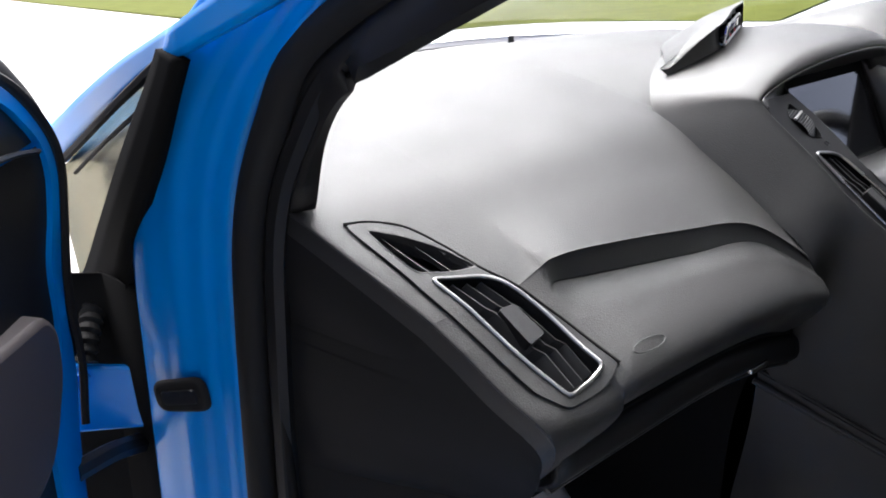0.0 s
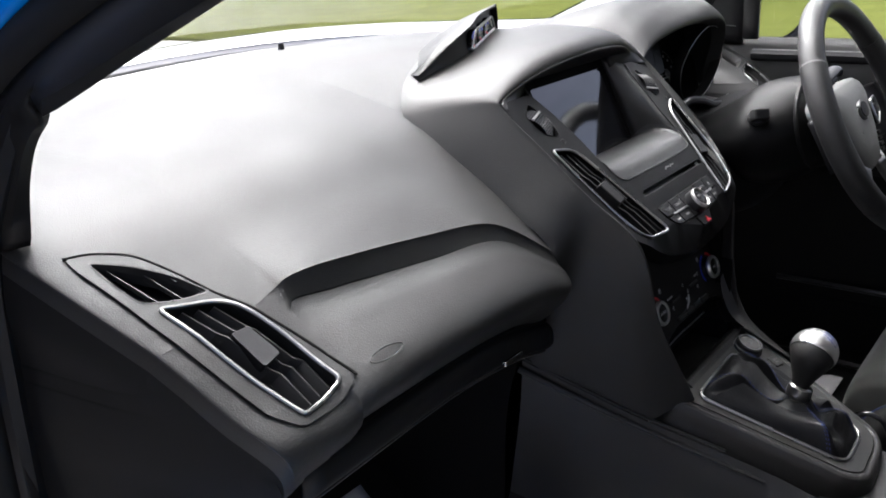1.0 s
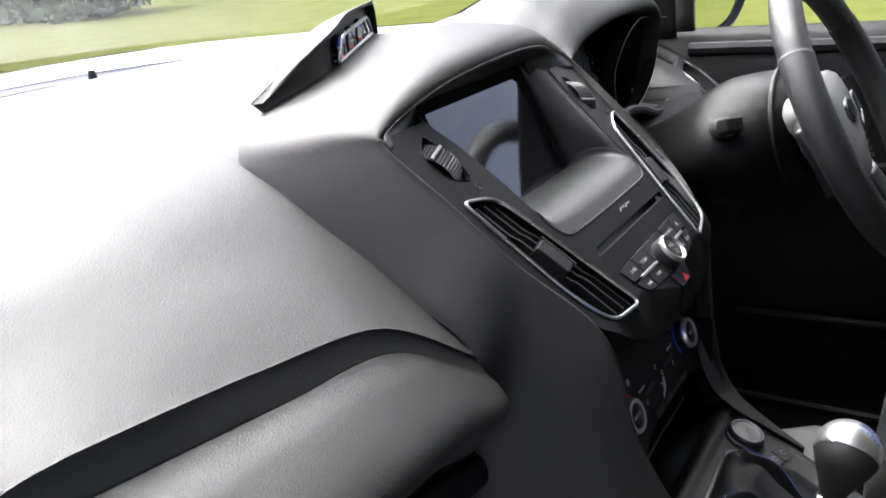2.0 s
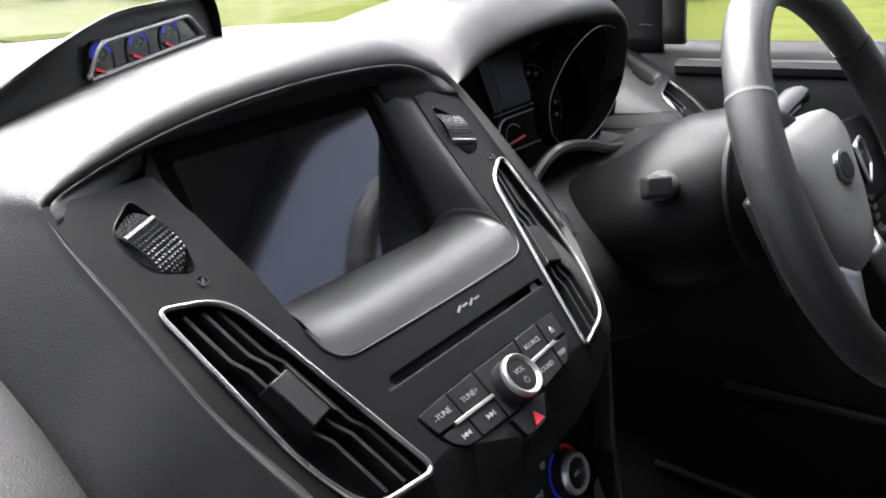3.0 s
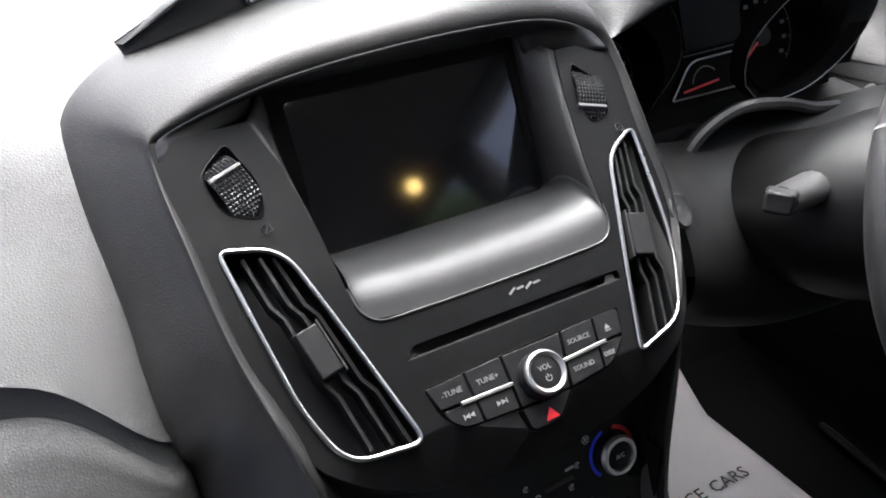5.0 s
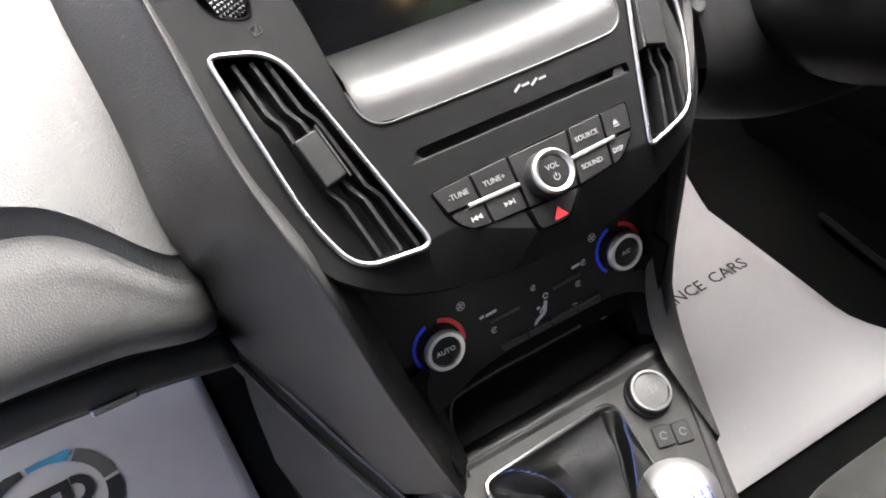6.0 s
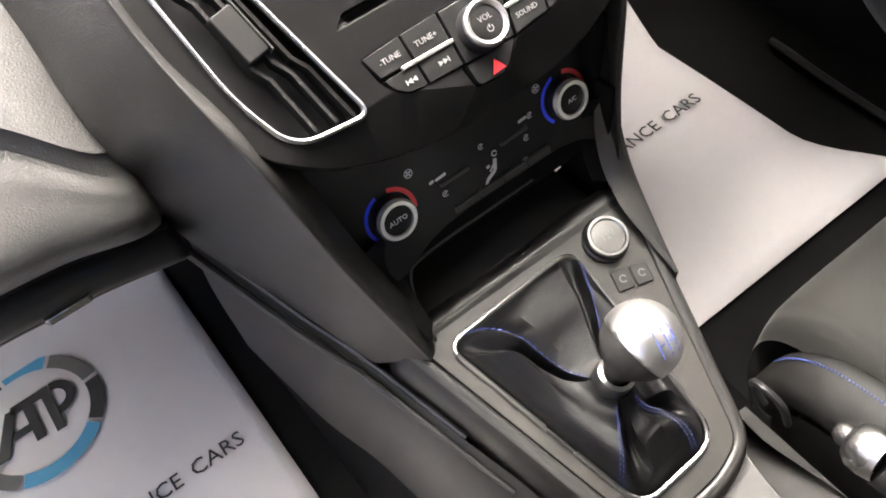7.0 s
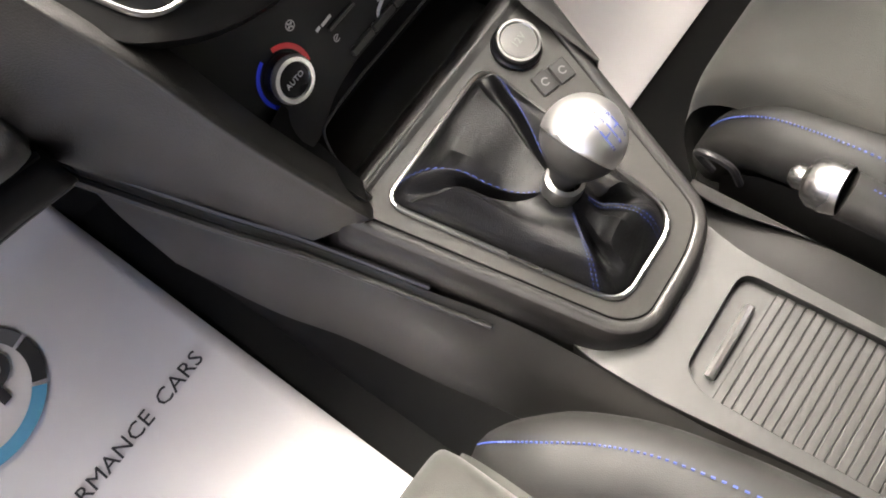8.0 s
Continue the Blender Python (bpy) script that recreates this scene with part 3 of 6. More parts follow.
part("mirror_arm", tube([(0.78, 0.34, 0.95), (0.86, 0.33, 0.945), (0.92, 0.32, 0.945)], 0.03, 8, steps=8, squash=0.5), BLACK, mirror)

# ---------- dashboard ----------


def section(x, yz):
    return [(x, y, z) for y, z in yz]


LEFT_END = [(-0.665, 0.18, 0.690), (-0.665, 0.11, 0.715), (-0.670, 0.078, 0.748), (-0.683, 0.068, 0.785), (-0.700, 0.105, 0.818), (-0.711, 0.140, 0.847), (-0.720, 0.170, 0.869), (-0.741, 0.235, 0.907), (-0.756, 0.32, 0.941), (-0.755, 0.40, 0.953), (-0.75, 0.50, 0.954)]
LEFT_IN = [(-0.585, 0.18, 0.700), (-0.585, 0.120, 0.722), (-0.590, 0.080, 0.752), (-0.598, 0.066, 0.786), (-0.612, 0.112, 0.824), (-0.622, 0.145, 0.850), (-0.630, 0.170, 0.870), (-0.645, 0.235, 0.902), (-0.665, 0.34, 0.947), (-0.67, 0.46, 0.962), (-0.67, 0.68, 0.957)]
DASH = [
    LEFT_END, LEFT_IN,
    section(-0.586, [(0.18, 0.712), (0.125, 0.730), (0.084, 0.762), (0.066, 0.793), (0.116, 0.830), (0.152, 0.857), (0.178, 0.876), (0.24, 0.906), (0.34, 0.948), (0.47, 0.968), (0.80, 0.957)]),
    section(-0.566, [(0.18, 0.712), (0.125, 0.730), (0.084, 0.763), (0.062, 0.799), (0.116, 0.836), (0.166, 0.862), (0.174, 0.886), (0.24, 0.909), (0.34, 0.949), (0.48, 0.970), (0.83, 0.958)]),
    section(-0.53, [(0.18, 0.714), (0.125, 0.731), (0.083, 0.764), (0.060, 0.803), (0.112, 0.841), (0.160, 0.859), (0.168, 0.888), (0.24, 0.914), (0.34, 0.952), (0.50, 0.975), (0.90, 0.962)]),
    section(-0.40, [(0.18, 0.715), (0.125, 0.730), (0.084, 0.762), (0.059, 0.800), (0.100, 0.838), (0.136, 0.851), (0.149, 0.878), (0.225, 0.917), (0.34, 0.962), (0.58, 0.994), (1.02, 0.960)]),
    section(-0.30, [(0.18, 0.708), (0.125, 0.723), (0.084, 0.754), (0.059, 0.791), (0.090, 0.826), (0.116, 0.844), (0.126, 0.866), (0.215, 0.912), (0.34, 0.968), (0.60, 1.004), (1.08, 0.962)]),
    section(-0.235, [(0.18, 0.690), (0.125, 0.705), (0.084, 0.738), (0.060, 0.772), (0.066, 0.79), (0.078, 0.80), (0.092, 0.82), (0.208, 0.905), (0.335, 0.9685), (0.62, 1.009), (1.10, 0.963)]),
    section(-0.20, [(0.18, 0.670), (0.14, 0.700), (0.12, 0.735), (0.12, 0.775), (0.13, 0.79), (0.14, 0.80), (0.15, 0.82), (0.228, 0.906), (0.34, 0.973), (0.63, 1.011), (1.11, 0.964)]),
    section(0.0, [(0.21, 0.64), (0.21, 0.69), (0.21, 0.74), (0.22, 0.79), (0.22, 0.81), (0.22, 0.832), (0.23, 0.852), (0.27, 0.915), (0.36, 1.002), (0.64, 1.017), (1.13, 0.965)]),
    section(0.21, [(0.36, 0.635), (0.36, 0.69), (0.36, 0.74), (0.36, 0.79), (0.36, 0.81), (0.36, 0.832), (0.36, 0.852), (0.36, 0.915), (0.37, 0.985), (0.62, 1.010), (1.12, 0.964)]),
    section(0.40, [(0.36, 0.64), (0.36, 0.69), (0.36, 0.75), (0.36, 0.81), (0.36, 0.838), (0.36, 0.855), (0.36, 0.875), (0.36, 0.913), (0.38, 0.962), (0.58, 0.988), (1.04, 0.960)]),
    section(0.565, [(0.34, 0.65), (0.34, 0.69), (0.34, 0.75), (0.34, 0.822), (0.34, 0.850), (0.34, 0.868), (0.34, 0.885), (0.34, 0.905), (0.36, 0.935), (0.52, 0.968), (0.88, 0.962)]),
    [(-x - 0.02, y, z) for x, y, z in LEFT_IN],
    [(-x, y, z) for x, y, z in LEFT_END],
]
for ends in (DASH[0], DASH[1], DASH[-2], DASH[-1]):
    for k in range(3, 8):
        drop = 0.0 if abs(ends[8][0]) > 0.7 else 0.002
        ends[k] = (ends[k][0], ends[k][1] + 0.5 * drop, ends[k][2] - drop - (0.4 * drop if k == 7 else 0.0))
    ends[8] = (ends[8][0], ends[8][1], ends[8][2] - 0.7 * drop)
# the dash rolls over at both ends, and the crease starts gently
between = lambda a, b: [tuple((np.array(p) + np.array(q)) / 2) for p, q in zip(a, b)]
DASH[3:3] = [between(DASH[2], DASH[3])]
for s, row in ((1, 0), (-1, len(DASH) - 1)):
    DASH[row] = [(x + 0.013 * s, y, z) for x, y, z in DASH[row]]
    rolls = [[(x - s * out, y + 0.62 * down, z - 0.78 * down) for x, y, z in DASH[row]] for out, down in ((0.0085, 0.026), (0.0060, 0.0065))]
    DASH[row + (s < 0):row + (s < 0)] = rolls if s > 0 else rolls[::-1]
# crisp step: the crease's foot and brow are doubled so that the curve turns sharply there
for row in DASH:
    p = [np.array(q) for q in row]
    near = lambda a, b, d: tuple(a + (b - a) / (np.linalg.norm(b - a) + 1e-9) * d)
    row[:] = row[:5] + [near(p[5], p[4], 0.003), near(p[5], p[6], 0.003), near(p[6], p[5], 0.003), near(p[6], p[7], 0.004)] + row[7:]
dashboard = thing("dashboard", "black soft grained dashboard across the whole car", "dashboard")


def inside(x, y, poly):
    """Whether a point lies in a closed outline."""
    hit = False
    for k in range(len(poly)):
        (ax, ay), (bx, by) = poly[k - 1], poly[k]
        if (ay > y) != (by > y) and x < ax + (y - ay) * (bx - ax) / (by - ay):
            hit = not hit
    return hit


# the pad is open under the two end vents
VENT_HOLE = [(-0.708, 0.284), (-0.688, 0.281), (-0.664, 0.267), (-0.648, 0.240), (-0.634, 0.205), (-0.612, 0.163), (-0.594, 0.122), (-0.585, 0.088), (-0.600, 0.080), (-0.648, 0.082), (-0.676, 0.115), (-0.692, 0.165), (-0.703, 0.220)]
dash_lines = [spline(q, 110) for q in DASH]
dash_rows = [spline([c[j] for c in dash_lines], 180) for j in range(110)]
# the crease fades in softly beside the end vent
grid = np.array(dash_rows)
near = ((grid[:, :, 0] > -0.67) & (grid[:, :, 0] < -0.53) & (grid[:, :, 1] < 0.32) & (grid[:, :, 2] > 0.80))[:, :, None]
for _ in range(24):
    soft = grid.copy()
    soft[:, 1:-1] = 0.25 * grid[:, :-2] + 0.5 * grid[:, 1:-1] + 0.25 * grid[:, 2:]
    grid = np.where(near, soft, grid)
dash_rows = [[tuple(p) for p in row] for row in grid]
pad = sheet(dash_rows)
bmesh.ops.delete(pad, geom=[f for f in pad.faces if inside(-abs(f.calc_center_median().x + (0.0 if f.calc_center_median().x < 0 else -0.012)), f.calc_center_median().y, VENT_HOLE)], context="FACES")
part("upper_panel", pad, SOFT, dashboard)
CAP_EDGE = DASH[0]
part("end_cap", loft([CAP_EDGE, [(x - 0.006, y + 0.04, z - 0.03) for x, y, z in CAP_EDGE], [(-0.765, 0.40 + 0.004 * k, p[2] - 0.02) for k, p in enumerate(CAP_EDGE)]], 10, 40), ENDCAP, dashboard, "black end cap of the dashboard, pillar shade in its tone")
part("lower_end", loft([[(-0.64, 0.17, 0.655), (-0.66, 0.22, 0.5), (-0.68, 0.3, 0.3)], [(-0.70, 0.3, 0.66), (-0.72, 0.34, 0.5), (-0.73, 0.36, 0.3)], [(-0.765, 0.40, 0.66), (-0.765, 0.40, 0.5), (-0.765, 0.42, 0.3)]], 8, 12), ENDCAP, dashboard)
part("screen_clip", block(disc_outline(-0.03, 0.775, 0.007, 10), 1.000, 1.0175, Matrix.Identity(4), 0.7), BLACK, dashboard)
# airbag mark: a shallow oval ring with a bar for its writing
AIR = frame_of((-0.541, 0.0745, 0.8188), (0.97, -0.02, 0.0), (-0.02, 0.80, 0.58))
# black upper and grey lower arc paint shade and light on the engraving
for mat, a0 in ((BLACK, 0.0), (SATIN, math.pi)):
    part("airbag_mark", tube([tuple(AIR @ Vector((0.0215 * math.cos(a), 0.0060 * math.sin(a), 0.0012))) for a in np.linspace(a0, a0 + math.pi, 20)], 0.0007, 6), mat, dashboard)

# glovebox under the pad
glovebox = thing("glovebox", "black plastic glovebox lid with a lower lip", "glovebox")
part("lid", loft([section(x, [(0.120, 0.744 - d), (0.100, 0.738 - d), (0.095, 0.724 - d), (0.100, 0.708 - d), (0.13, 0.690 - d), (0.20, 0.66 - d), (0.36, 0.60)]) for x, d in ((-0.64, 0.008), (-0.42, 0.002), (-0.30, 0.012), (-0.222, 0.030))], 24, 30), HARD, glovebox, solid=0.01)
part("lower_lip", tube([(-0.64, 0.110, 0.692), (-0.42, 0.110, 0.698), (-0.30, 0.110, 0.688), (-0.226, 0.110, 0.672)], 0.005, 8, steps=16, squash=0.6), SATIN, glovebox)
part("lid_gap", tube([(-0.64, 0.106, 0.737), (-0.42, 0.106, 0.743), (-0.30, 0.106, 0.733), (-0.226, 0.106, 0.715)], 0.0035, 6, steps=16), DEEP, glovebox)
part("latch", block(box_outline(-0.33, -0.295, 0.092, 0.104, 0.003), 0.700, 0.707, Matrix.Identity(4)), CHROME, glovebox, bevel=0.001)


# ---------- side vent units ----------


SKIN = np.array([p for row in dash_rows for p in row[int(358 / (len(DASH) - 1)):] if -0.728 < p[0] < -0.53 and p[1] < 0.34 and p[2] > 0.785])


def on_vent(x, y, up=0.0):
    """A point over the dash skin, lifted square to it."""
    d = SKIN[:, :2] - (x, y)
    w = np.exp(-(d ** 2).sum(1) / 0.0005)[:, None]
    terms = np.c_[np.ones(len(d)), d, d[:, :1] ** 2, d[:, 1:] ** 2, d[:, :1] * d[:, 1:]]
    fit, *_ = np.linalg.lstsq(terms * w, SKIN[:, 2] * w[:, 0], rcond=None)
    return (x, y - 0.62 * up, float(fit[0]) + 0.78 * up)


def dense(pts, n=5):
    out = []
    for i, p in enumerate(pts):
        q = pts[(i + 1) % len(pts)]
        out += [(p[0] + (q[0] - p[0]) * k / n, p[1] + (q[1] - p[1]) * k / n) for k in range(n)]
    return out


def bent_plate(outer, holes, depth, lift, sx=1):
    bm = plate(dense(outer), [dense(h, 2) for h in holes], depth, Matrix.Identity(4))
    bmesh.ops.subdivide_edges(bm, edges=[e for e in bm.edges if e.calc_length() > 0.03], cuts=1)
    for v in bm.verts:
        v.co = Vector(on_vent(v.co.x, v.co.y, lift + v.co.z))
        v.co.x *= sx
    return bm


def side_vent(sx, dx):
    """One end-of-dash vent: framed plate, small demister grille, chrome-ringed vent with slats and tab."""
    unit = thing("side_vent", "black end-of-dash air vent with a chrome ring", "air vent", "dashboard end vents")
    rim = [(-0.7175, 0.2910), (-0.690, 0.2875), (-0.662, 0.2720), (-0.643, 0.2390), (-0.629, 0.2030), (-0.607, 0.1630), (-0.588, 0.1220), (-0.577, 0.0800)]
    outer = rounded(rim + [(-0.594, 0.0775), (-0.648, 0.0755), (-0.668, 0.0940), (-0.684, 0.1350), (-0.698, 0.1800), (-0.707, 0.2200), (-0.7165, 0.2680)], 0.008, 3)
    low = rounded([(-0.686, 0.206), (-0.628, 0.192), (-0.606, 0.150), (-0.590, 0.088), (-0.640, 0.082), (-0.664, 0.132)], [0.008, 0.018, 0.02, 0.006, 0.006, 0.02], 5)
    high = rounded([(-0.7025, 0.2780), (-0.673, 0.2625), (-0.648, 0.2370), (-0.631, 0.2050), (-0.661, 0.2080), (-0.694, 0.2170), (-0.700, 0.2450)], [0.005, 0.01, 0.01, 0.006, 0.01, 0.006, 0.01], 4)
    flip = lambda pts: [(sx * p[0], p[1], p[2]) for p in pts]
    part("frame", bent_plate(outer, [low, high], 0.022, 0.0024, sx), SOFT, unit, "dark grey moulded vent frame")
    part("seam", tube(flip(on_vent(a, b, 0.0018) for a, b in spline(rim, 60)), 0.0017, 6), DEEP, unit)
    part("crease", tube(flip(on_vent(a, b, 0.0022) for a, b in spline([(-0.7165, 0.2680), (-0.707, 0.2200), (-0.698, 0.1800), (-0.684, 0.1350), (-0.668, 0.0940)], 40)), 0.0006, 6), DEEP, unit)
    part("chrome_ring", tube(flip(on_vent(a, b, 0.0032) for a, b in dense(low, 3)), 0.0022, 8, True), CHROME, unit)
    part("grille_rim", sheet([flip(on_vent(*(np.mean(high, 0) + (np.array(p) - np.mean(high, 0)) * k), h) for p in dense(high, 2)) for k, h in ((1.03, 0.0029), (0.98, 0.0025), (0.90, -0.004), (0.86, -0.006), (0.84, -0.018))], closed_v=True), SATIN, unit, "grey bevelled rim of the demister grille")
    for f in (0.3, 0.55, 0.8):
        a = np.array((-0.686, 0.206)) * (1 - f) + np.array((-0.628, 0.192)) * f
        b = np.array((-0.640, 0.082)) * (1 - f) + np.array((-0.590, 0.088)) * f
        a, b = a * 0.96 + b * 0.04, a * 0.03 + b * 0.97
        kink = [a, a * 0.72 + b * 0.28, a * 0.66 + b * 0.34 + np.array((0.004, 0)), a * 0.34 + b * 0.66 + np.array((0.004, 0)), a * 0.28 + b * 0.72 + np.array((0.008, 0)), b]
        rows = [[(sx * q[0], q[1], q[2]) for q in (on_vent(p[0] + w, p[1], h) for p in kink)] for h, w in ((-0.002, 0.0), (-0.016, -0.006))]
        part("slat", sheet(rows), SLAT, unit, smooth=False, solid=0.0022)
    for a, b in (((-0.690, 0.268), (-0.674, 0.211)), ((-0.665, 0.253), (-0.653, 0.208))):
        rows = [[(sx * q[0], q[1], q[2]) for q in (on_vent(p[0], p[1], h) for p in (a, b))] for h in (-0.004, -0.010)]
        part("grille_bar", sheet(rows), SATIN, unit, smooth=False, solid=0.0009)
    tab = rounded([(-0.6475, 0.160), (-0.628, 0.160), (-0.619, 0.131), (-0.641, 0.127)], 0.003, 3)
    part("tab", bent_plate(tab, [], 0.012, 0.003, sx), BLACK, unit, "black ribbed vent tab", bevel=0.001)
    part("backing", bent_plate([(-0.705, 0.275), (-0.66, 0.262), (-0.605, 0.14), (-0.595, 0.085), (-0.64, 0.080), (-0.69, 0.20)], [], 0.004, -0.026, sx), BLACK, unit)
    unit.location.x = dx
    return unit


side_vent(1, 0.0)
side_vent(-1, 0.012)

# ---------- gauge pod on the dash top ----------
pod = thing("gauge_pod", "black eyebrow pod with three small round gauges", "gauge pod")
LIP_P = [(-0.173, 0.329, 1.004), (-0.125, 0.316, 1.032), (-0.078, 0.313, 1.053), (-0.03, 0.333, 1.063), (0.024, 0.358, 1.065), (0.08, 0.385, 1.065), (0.114, 0.404, 1.064), (0.125, 0.409, 1.056), (0.127, 0.410, 1.026)]
LOW_P = [(-0.173, 0.330, 0.994), (-0.12, 0.316, 0.988), (-0.075, 0.310, 0.986), (-0.03, 0.332, 0.986), (0.024, 0.358, 0.986), (0.075, 0.383, 0.986), (0.108, 0.400, 0.986), (0.119, 0.408, 0.990), (0.126, 0.411, 0.995)]
BACK_P = [(-0.173, 0.332, 1.003), (-0.14, 0.36, 1.006), (-0.09, 0.40, 1.010), (-0.03, 0.45, 1.012), (0.024, 0.48, 1.012), (0.08, 0.49, 1.012), (0.12, 0.475, 1.012), (0.138, 0.44, 1.014), (0.132, 0.414, 1.018)]
MID_P = [tuple(np.array(a) * 0.55 + np.array(b) * 0.45 + np.array((0, 0, 0.010 if 0 < i < 8 else 0))) for i, (a, b) in enumerate(zip(LIP_P, BACK_P))]
RIM_P = [tuple(np.array(a) + np.array((0, 0.002, 0.0035 if 0 < i < 8 else 0))) for i, a in enumerate(LIP_P)]
part("shell", loft([LIP_P, RIM_P, MID_P, BACK_P], 14, 60), SOFT, pod, "soft black eyebrow shell")
part("fascia", loft([[tuple(np.array(a) + np.array((-0.004, 0.012, -0.001 if 0 < i < 8 else 0))) for i, a in enumerate(LIP_P)], LOW_P], 8, 50), SOFT, pod)
part("soffit", loft([LIP_P, [tuple(np.array(a) + np.array((-0.004, 0.012, -0.001))) for a in LIP_P]], 3, 50), HARD, pod)
POD = frame_of((0.012, 0.3640, 1.0345), (0.899, 0.438, 0.02), (0.10, -0.02, 1.0))


def podp(u, v, w=0.0):
    return tuple(POD @ Vector((u, v, w)))


BEZEL = rounded([(-0.101, -0.009), (0.088, -0.0035), (0.060, 0.0185), (-0.080, 0.0150)], [0.006, 0.008, 0.008, 0.010], 5)
part("bezel", tube([podp(a, b, 0.009) for a, b in BEZEL], 0.0020, 8, True), CHROME, pod, "chrome bezel round the gauges")
part("backplate", block(BEZEL, -0.004, 0.006, POD), GLOSSB, pod)


def arc(cx, cy, r, w, a0, a1, m, n=16, h=0.0004):
    rows = [[tuple(m @ Vector((cx + (r + d) * math.cos(radians(a0 + (a1 - a0) * k / n)), cy + (r + d) * math.sin(radians(a0 + (a1 - a0) * k / n)), h))) for k in range(n + 1)] for d in (-w / 2, w / 2)]
    return sheet(rows)


def strip(x0, y0, x1, y1, w, m, h=0.0004, depth=0.0004):
    d = np.array((x1 - x0, y1 - y0))
    n = np.array((-d[1], d[0])) / np.linalg.norm(d) * w / 2
    a, b = np.array((x0, y0)), np.array((x1, y1))
    return block([a - n, b - n, b + n, a + n], h - depth, h, m)


POD_D = POD @ Matrix.Translation((0, 0, 0.0062))
for gx, gy in ((-0.078, 0.0), (-0.025, 0.0015), (0.027, 0.003)):
    dial = part("dial", lathe([(0.0172, -0.004), (0.0178, 0.0012), (0.0165, 0.0012), (0.0163, 0.0004), (0.0001, 0.0004)], POD_D @ Matrix.Translation((gx, gy, 0)), 32), GLOSSB, pod, "small round gauge with blue arc and red needle")
    part("scale", arc(gx, gy, 0.0138, 0.0034, 25, 155, POD_D, 14, 0.0012), BLUEINK, dial)
    part("scale_line", arc(gx, gy, 0.0118, 0.0005, 15, 165, POD_D, 14, 0.0012), GREYINK, dial)
    part("needle", strip(gx - 0.012, gy - 0.002, gx + 0.006, gy - 0.009, 0.0022, POD_D, 0.003, 0.001), RED, dial)
    for k in range(3):
        part("mark", strip(gx - 0.006 + 0.006 * k, gy + 0.006 - abs(k - 1) * 0.003, gx - 0.003 + 0.006 * k, gy + 0.006 - abs(k - 1) * 0.003, 0.0014, POD_D, 0.0014), GREYINK, dial)

# ---------- centre stack ----------
stack = thing("centre_stack", "dark grey centre stack with vents, radio panel and climate panel", "centre stack")
U_EDGE = [(-0.130, 0.250), (-0.1185, 0.212), (-0.1115, 0.161), (-0.109, 0.115), (-0.106, 0.098), (-0.096, 0.088), (-0.075, 0.086), (0.0, 0.0855), (0.075, 0.0865), (0.094, 0.089), (0.103, 0.098), (0.106, 0.115), (0.109, 0.150), (0.120, 0.212), (0.130, 0.250)]
FACE_OUT = [(-0.198, 0.250), (-0.196, 0.162), (-0.190, 0.088), (-0.174, 0.028), (-0.160, 0.004), (-0.120, -0.020), (-0.06, -0.034), (0.0, -0.037), (0.06, -0.030), (0.102, -0.012), (0.127, 0.010), (0.147, 0.043), (0.166, 0.103), (0.175, 0.177), (0.181, 0.250)]
FACE_OUT = [(p[0], p[1]) for p in spline(FACE_OUT, 64)] + U_EDGE[::-1]
vent_l = rounded([(-0.180, 0.165), (-0.140, 0.155), (-0.127, 0.112), (-0.098, 0.003), (-0.150, 0.008), (-0.166, 0.05)], [0.008, 0.02, 0.03, 0.01, 0.018, 0.03], 6)
vent_r = rounded([(0.164, 0.169), (0.132, 0.152), (0.100, 0.062), (0.080, 0.002), (0.124, 0.014), (0.148, 0.065)], [0.010, 0.016, 0.03, 0.006, 0.016, 0.03], 6)
wheel_l = rounded([(-0.150, 0.238), (-0.173, 0.220), (-0.168, 0.188), (-0.143, 0.178), (-0.137, 0.202)], [0.006, 0.008, 0.012, 0.008, 0.012], 5)
wheel_r = rounded([(0.138, 0.236), (0.156, 0.214), (0.152, 0.185), (0.131, 0.180), (0.128, 0.205)], [0.006, 0.008, 0.010, 0.008, 0.010], 5)
cd = rounded([(-0.090, 0.0555), (0.092, 0.0565), (0.092, 0.064), (-0.080, 0.064)], [0.003, 0.003, 0.002, 0.002])
RADIO = rounded([(-0.0860, 0.0342), (-0.0820, 0.0135), (-0.0700, 0.0002), (-0.0300, -0.0020), (-0.0270, -0.0195), (-0.0010, -0.0200), (0.0160, -0.0032), (0.0520, 0.0010), (0.0630, 0.0080), (0.0735, 0.0210), (0.0775, 0.0382), (0.0, 0.0370)], [0.003, 0.006, 0.008, 0.002, 0.004, 0.006, 0.002, 0.006, 0.006, 0.006, 0.003, 0.001], 4)
face = plate(FACE_OUT, [vent_l, vent_r, wheel_l, wheel_r, cd, RADIO], 0.02, FACE)
# the lower edge of the face turns under
for v in face.verts:
    q = FACE.inverted() @ v.co
    if q.y < -0.0203 or (abs(q.x) > 0.075 and q.y < 0.0):
        v.co = FACE @ Vector((q.x, q.y, q.z + 0.6 * q.y))
part("face", face, FACEM, stack, "satin dark grey moulded face", bevel=0.0018)


def to(m, pts, z=0.0):
    return [tuple(m @ Vector((p[0], p[1], z))) for p in pts]


part("seat_edge", tube(to(FACE, U_EDGE[3:12], 0.0005), 0.0009, 6, steps=40), SATIN, stack, "bright edge under the display")


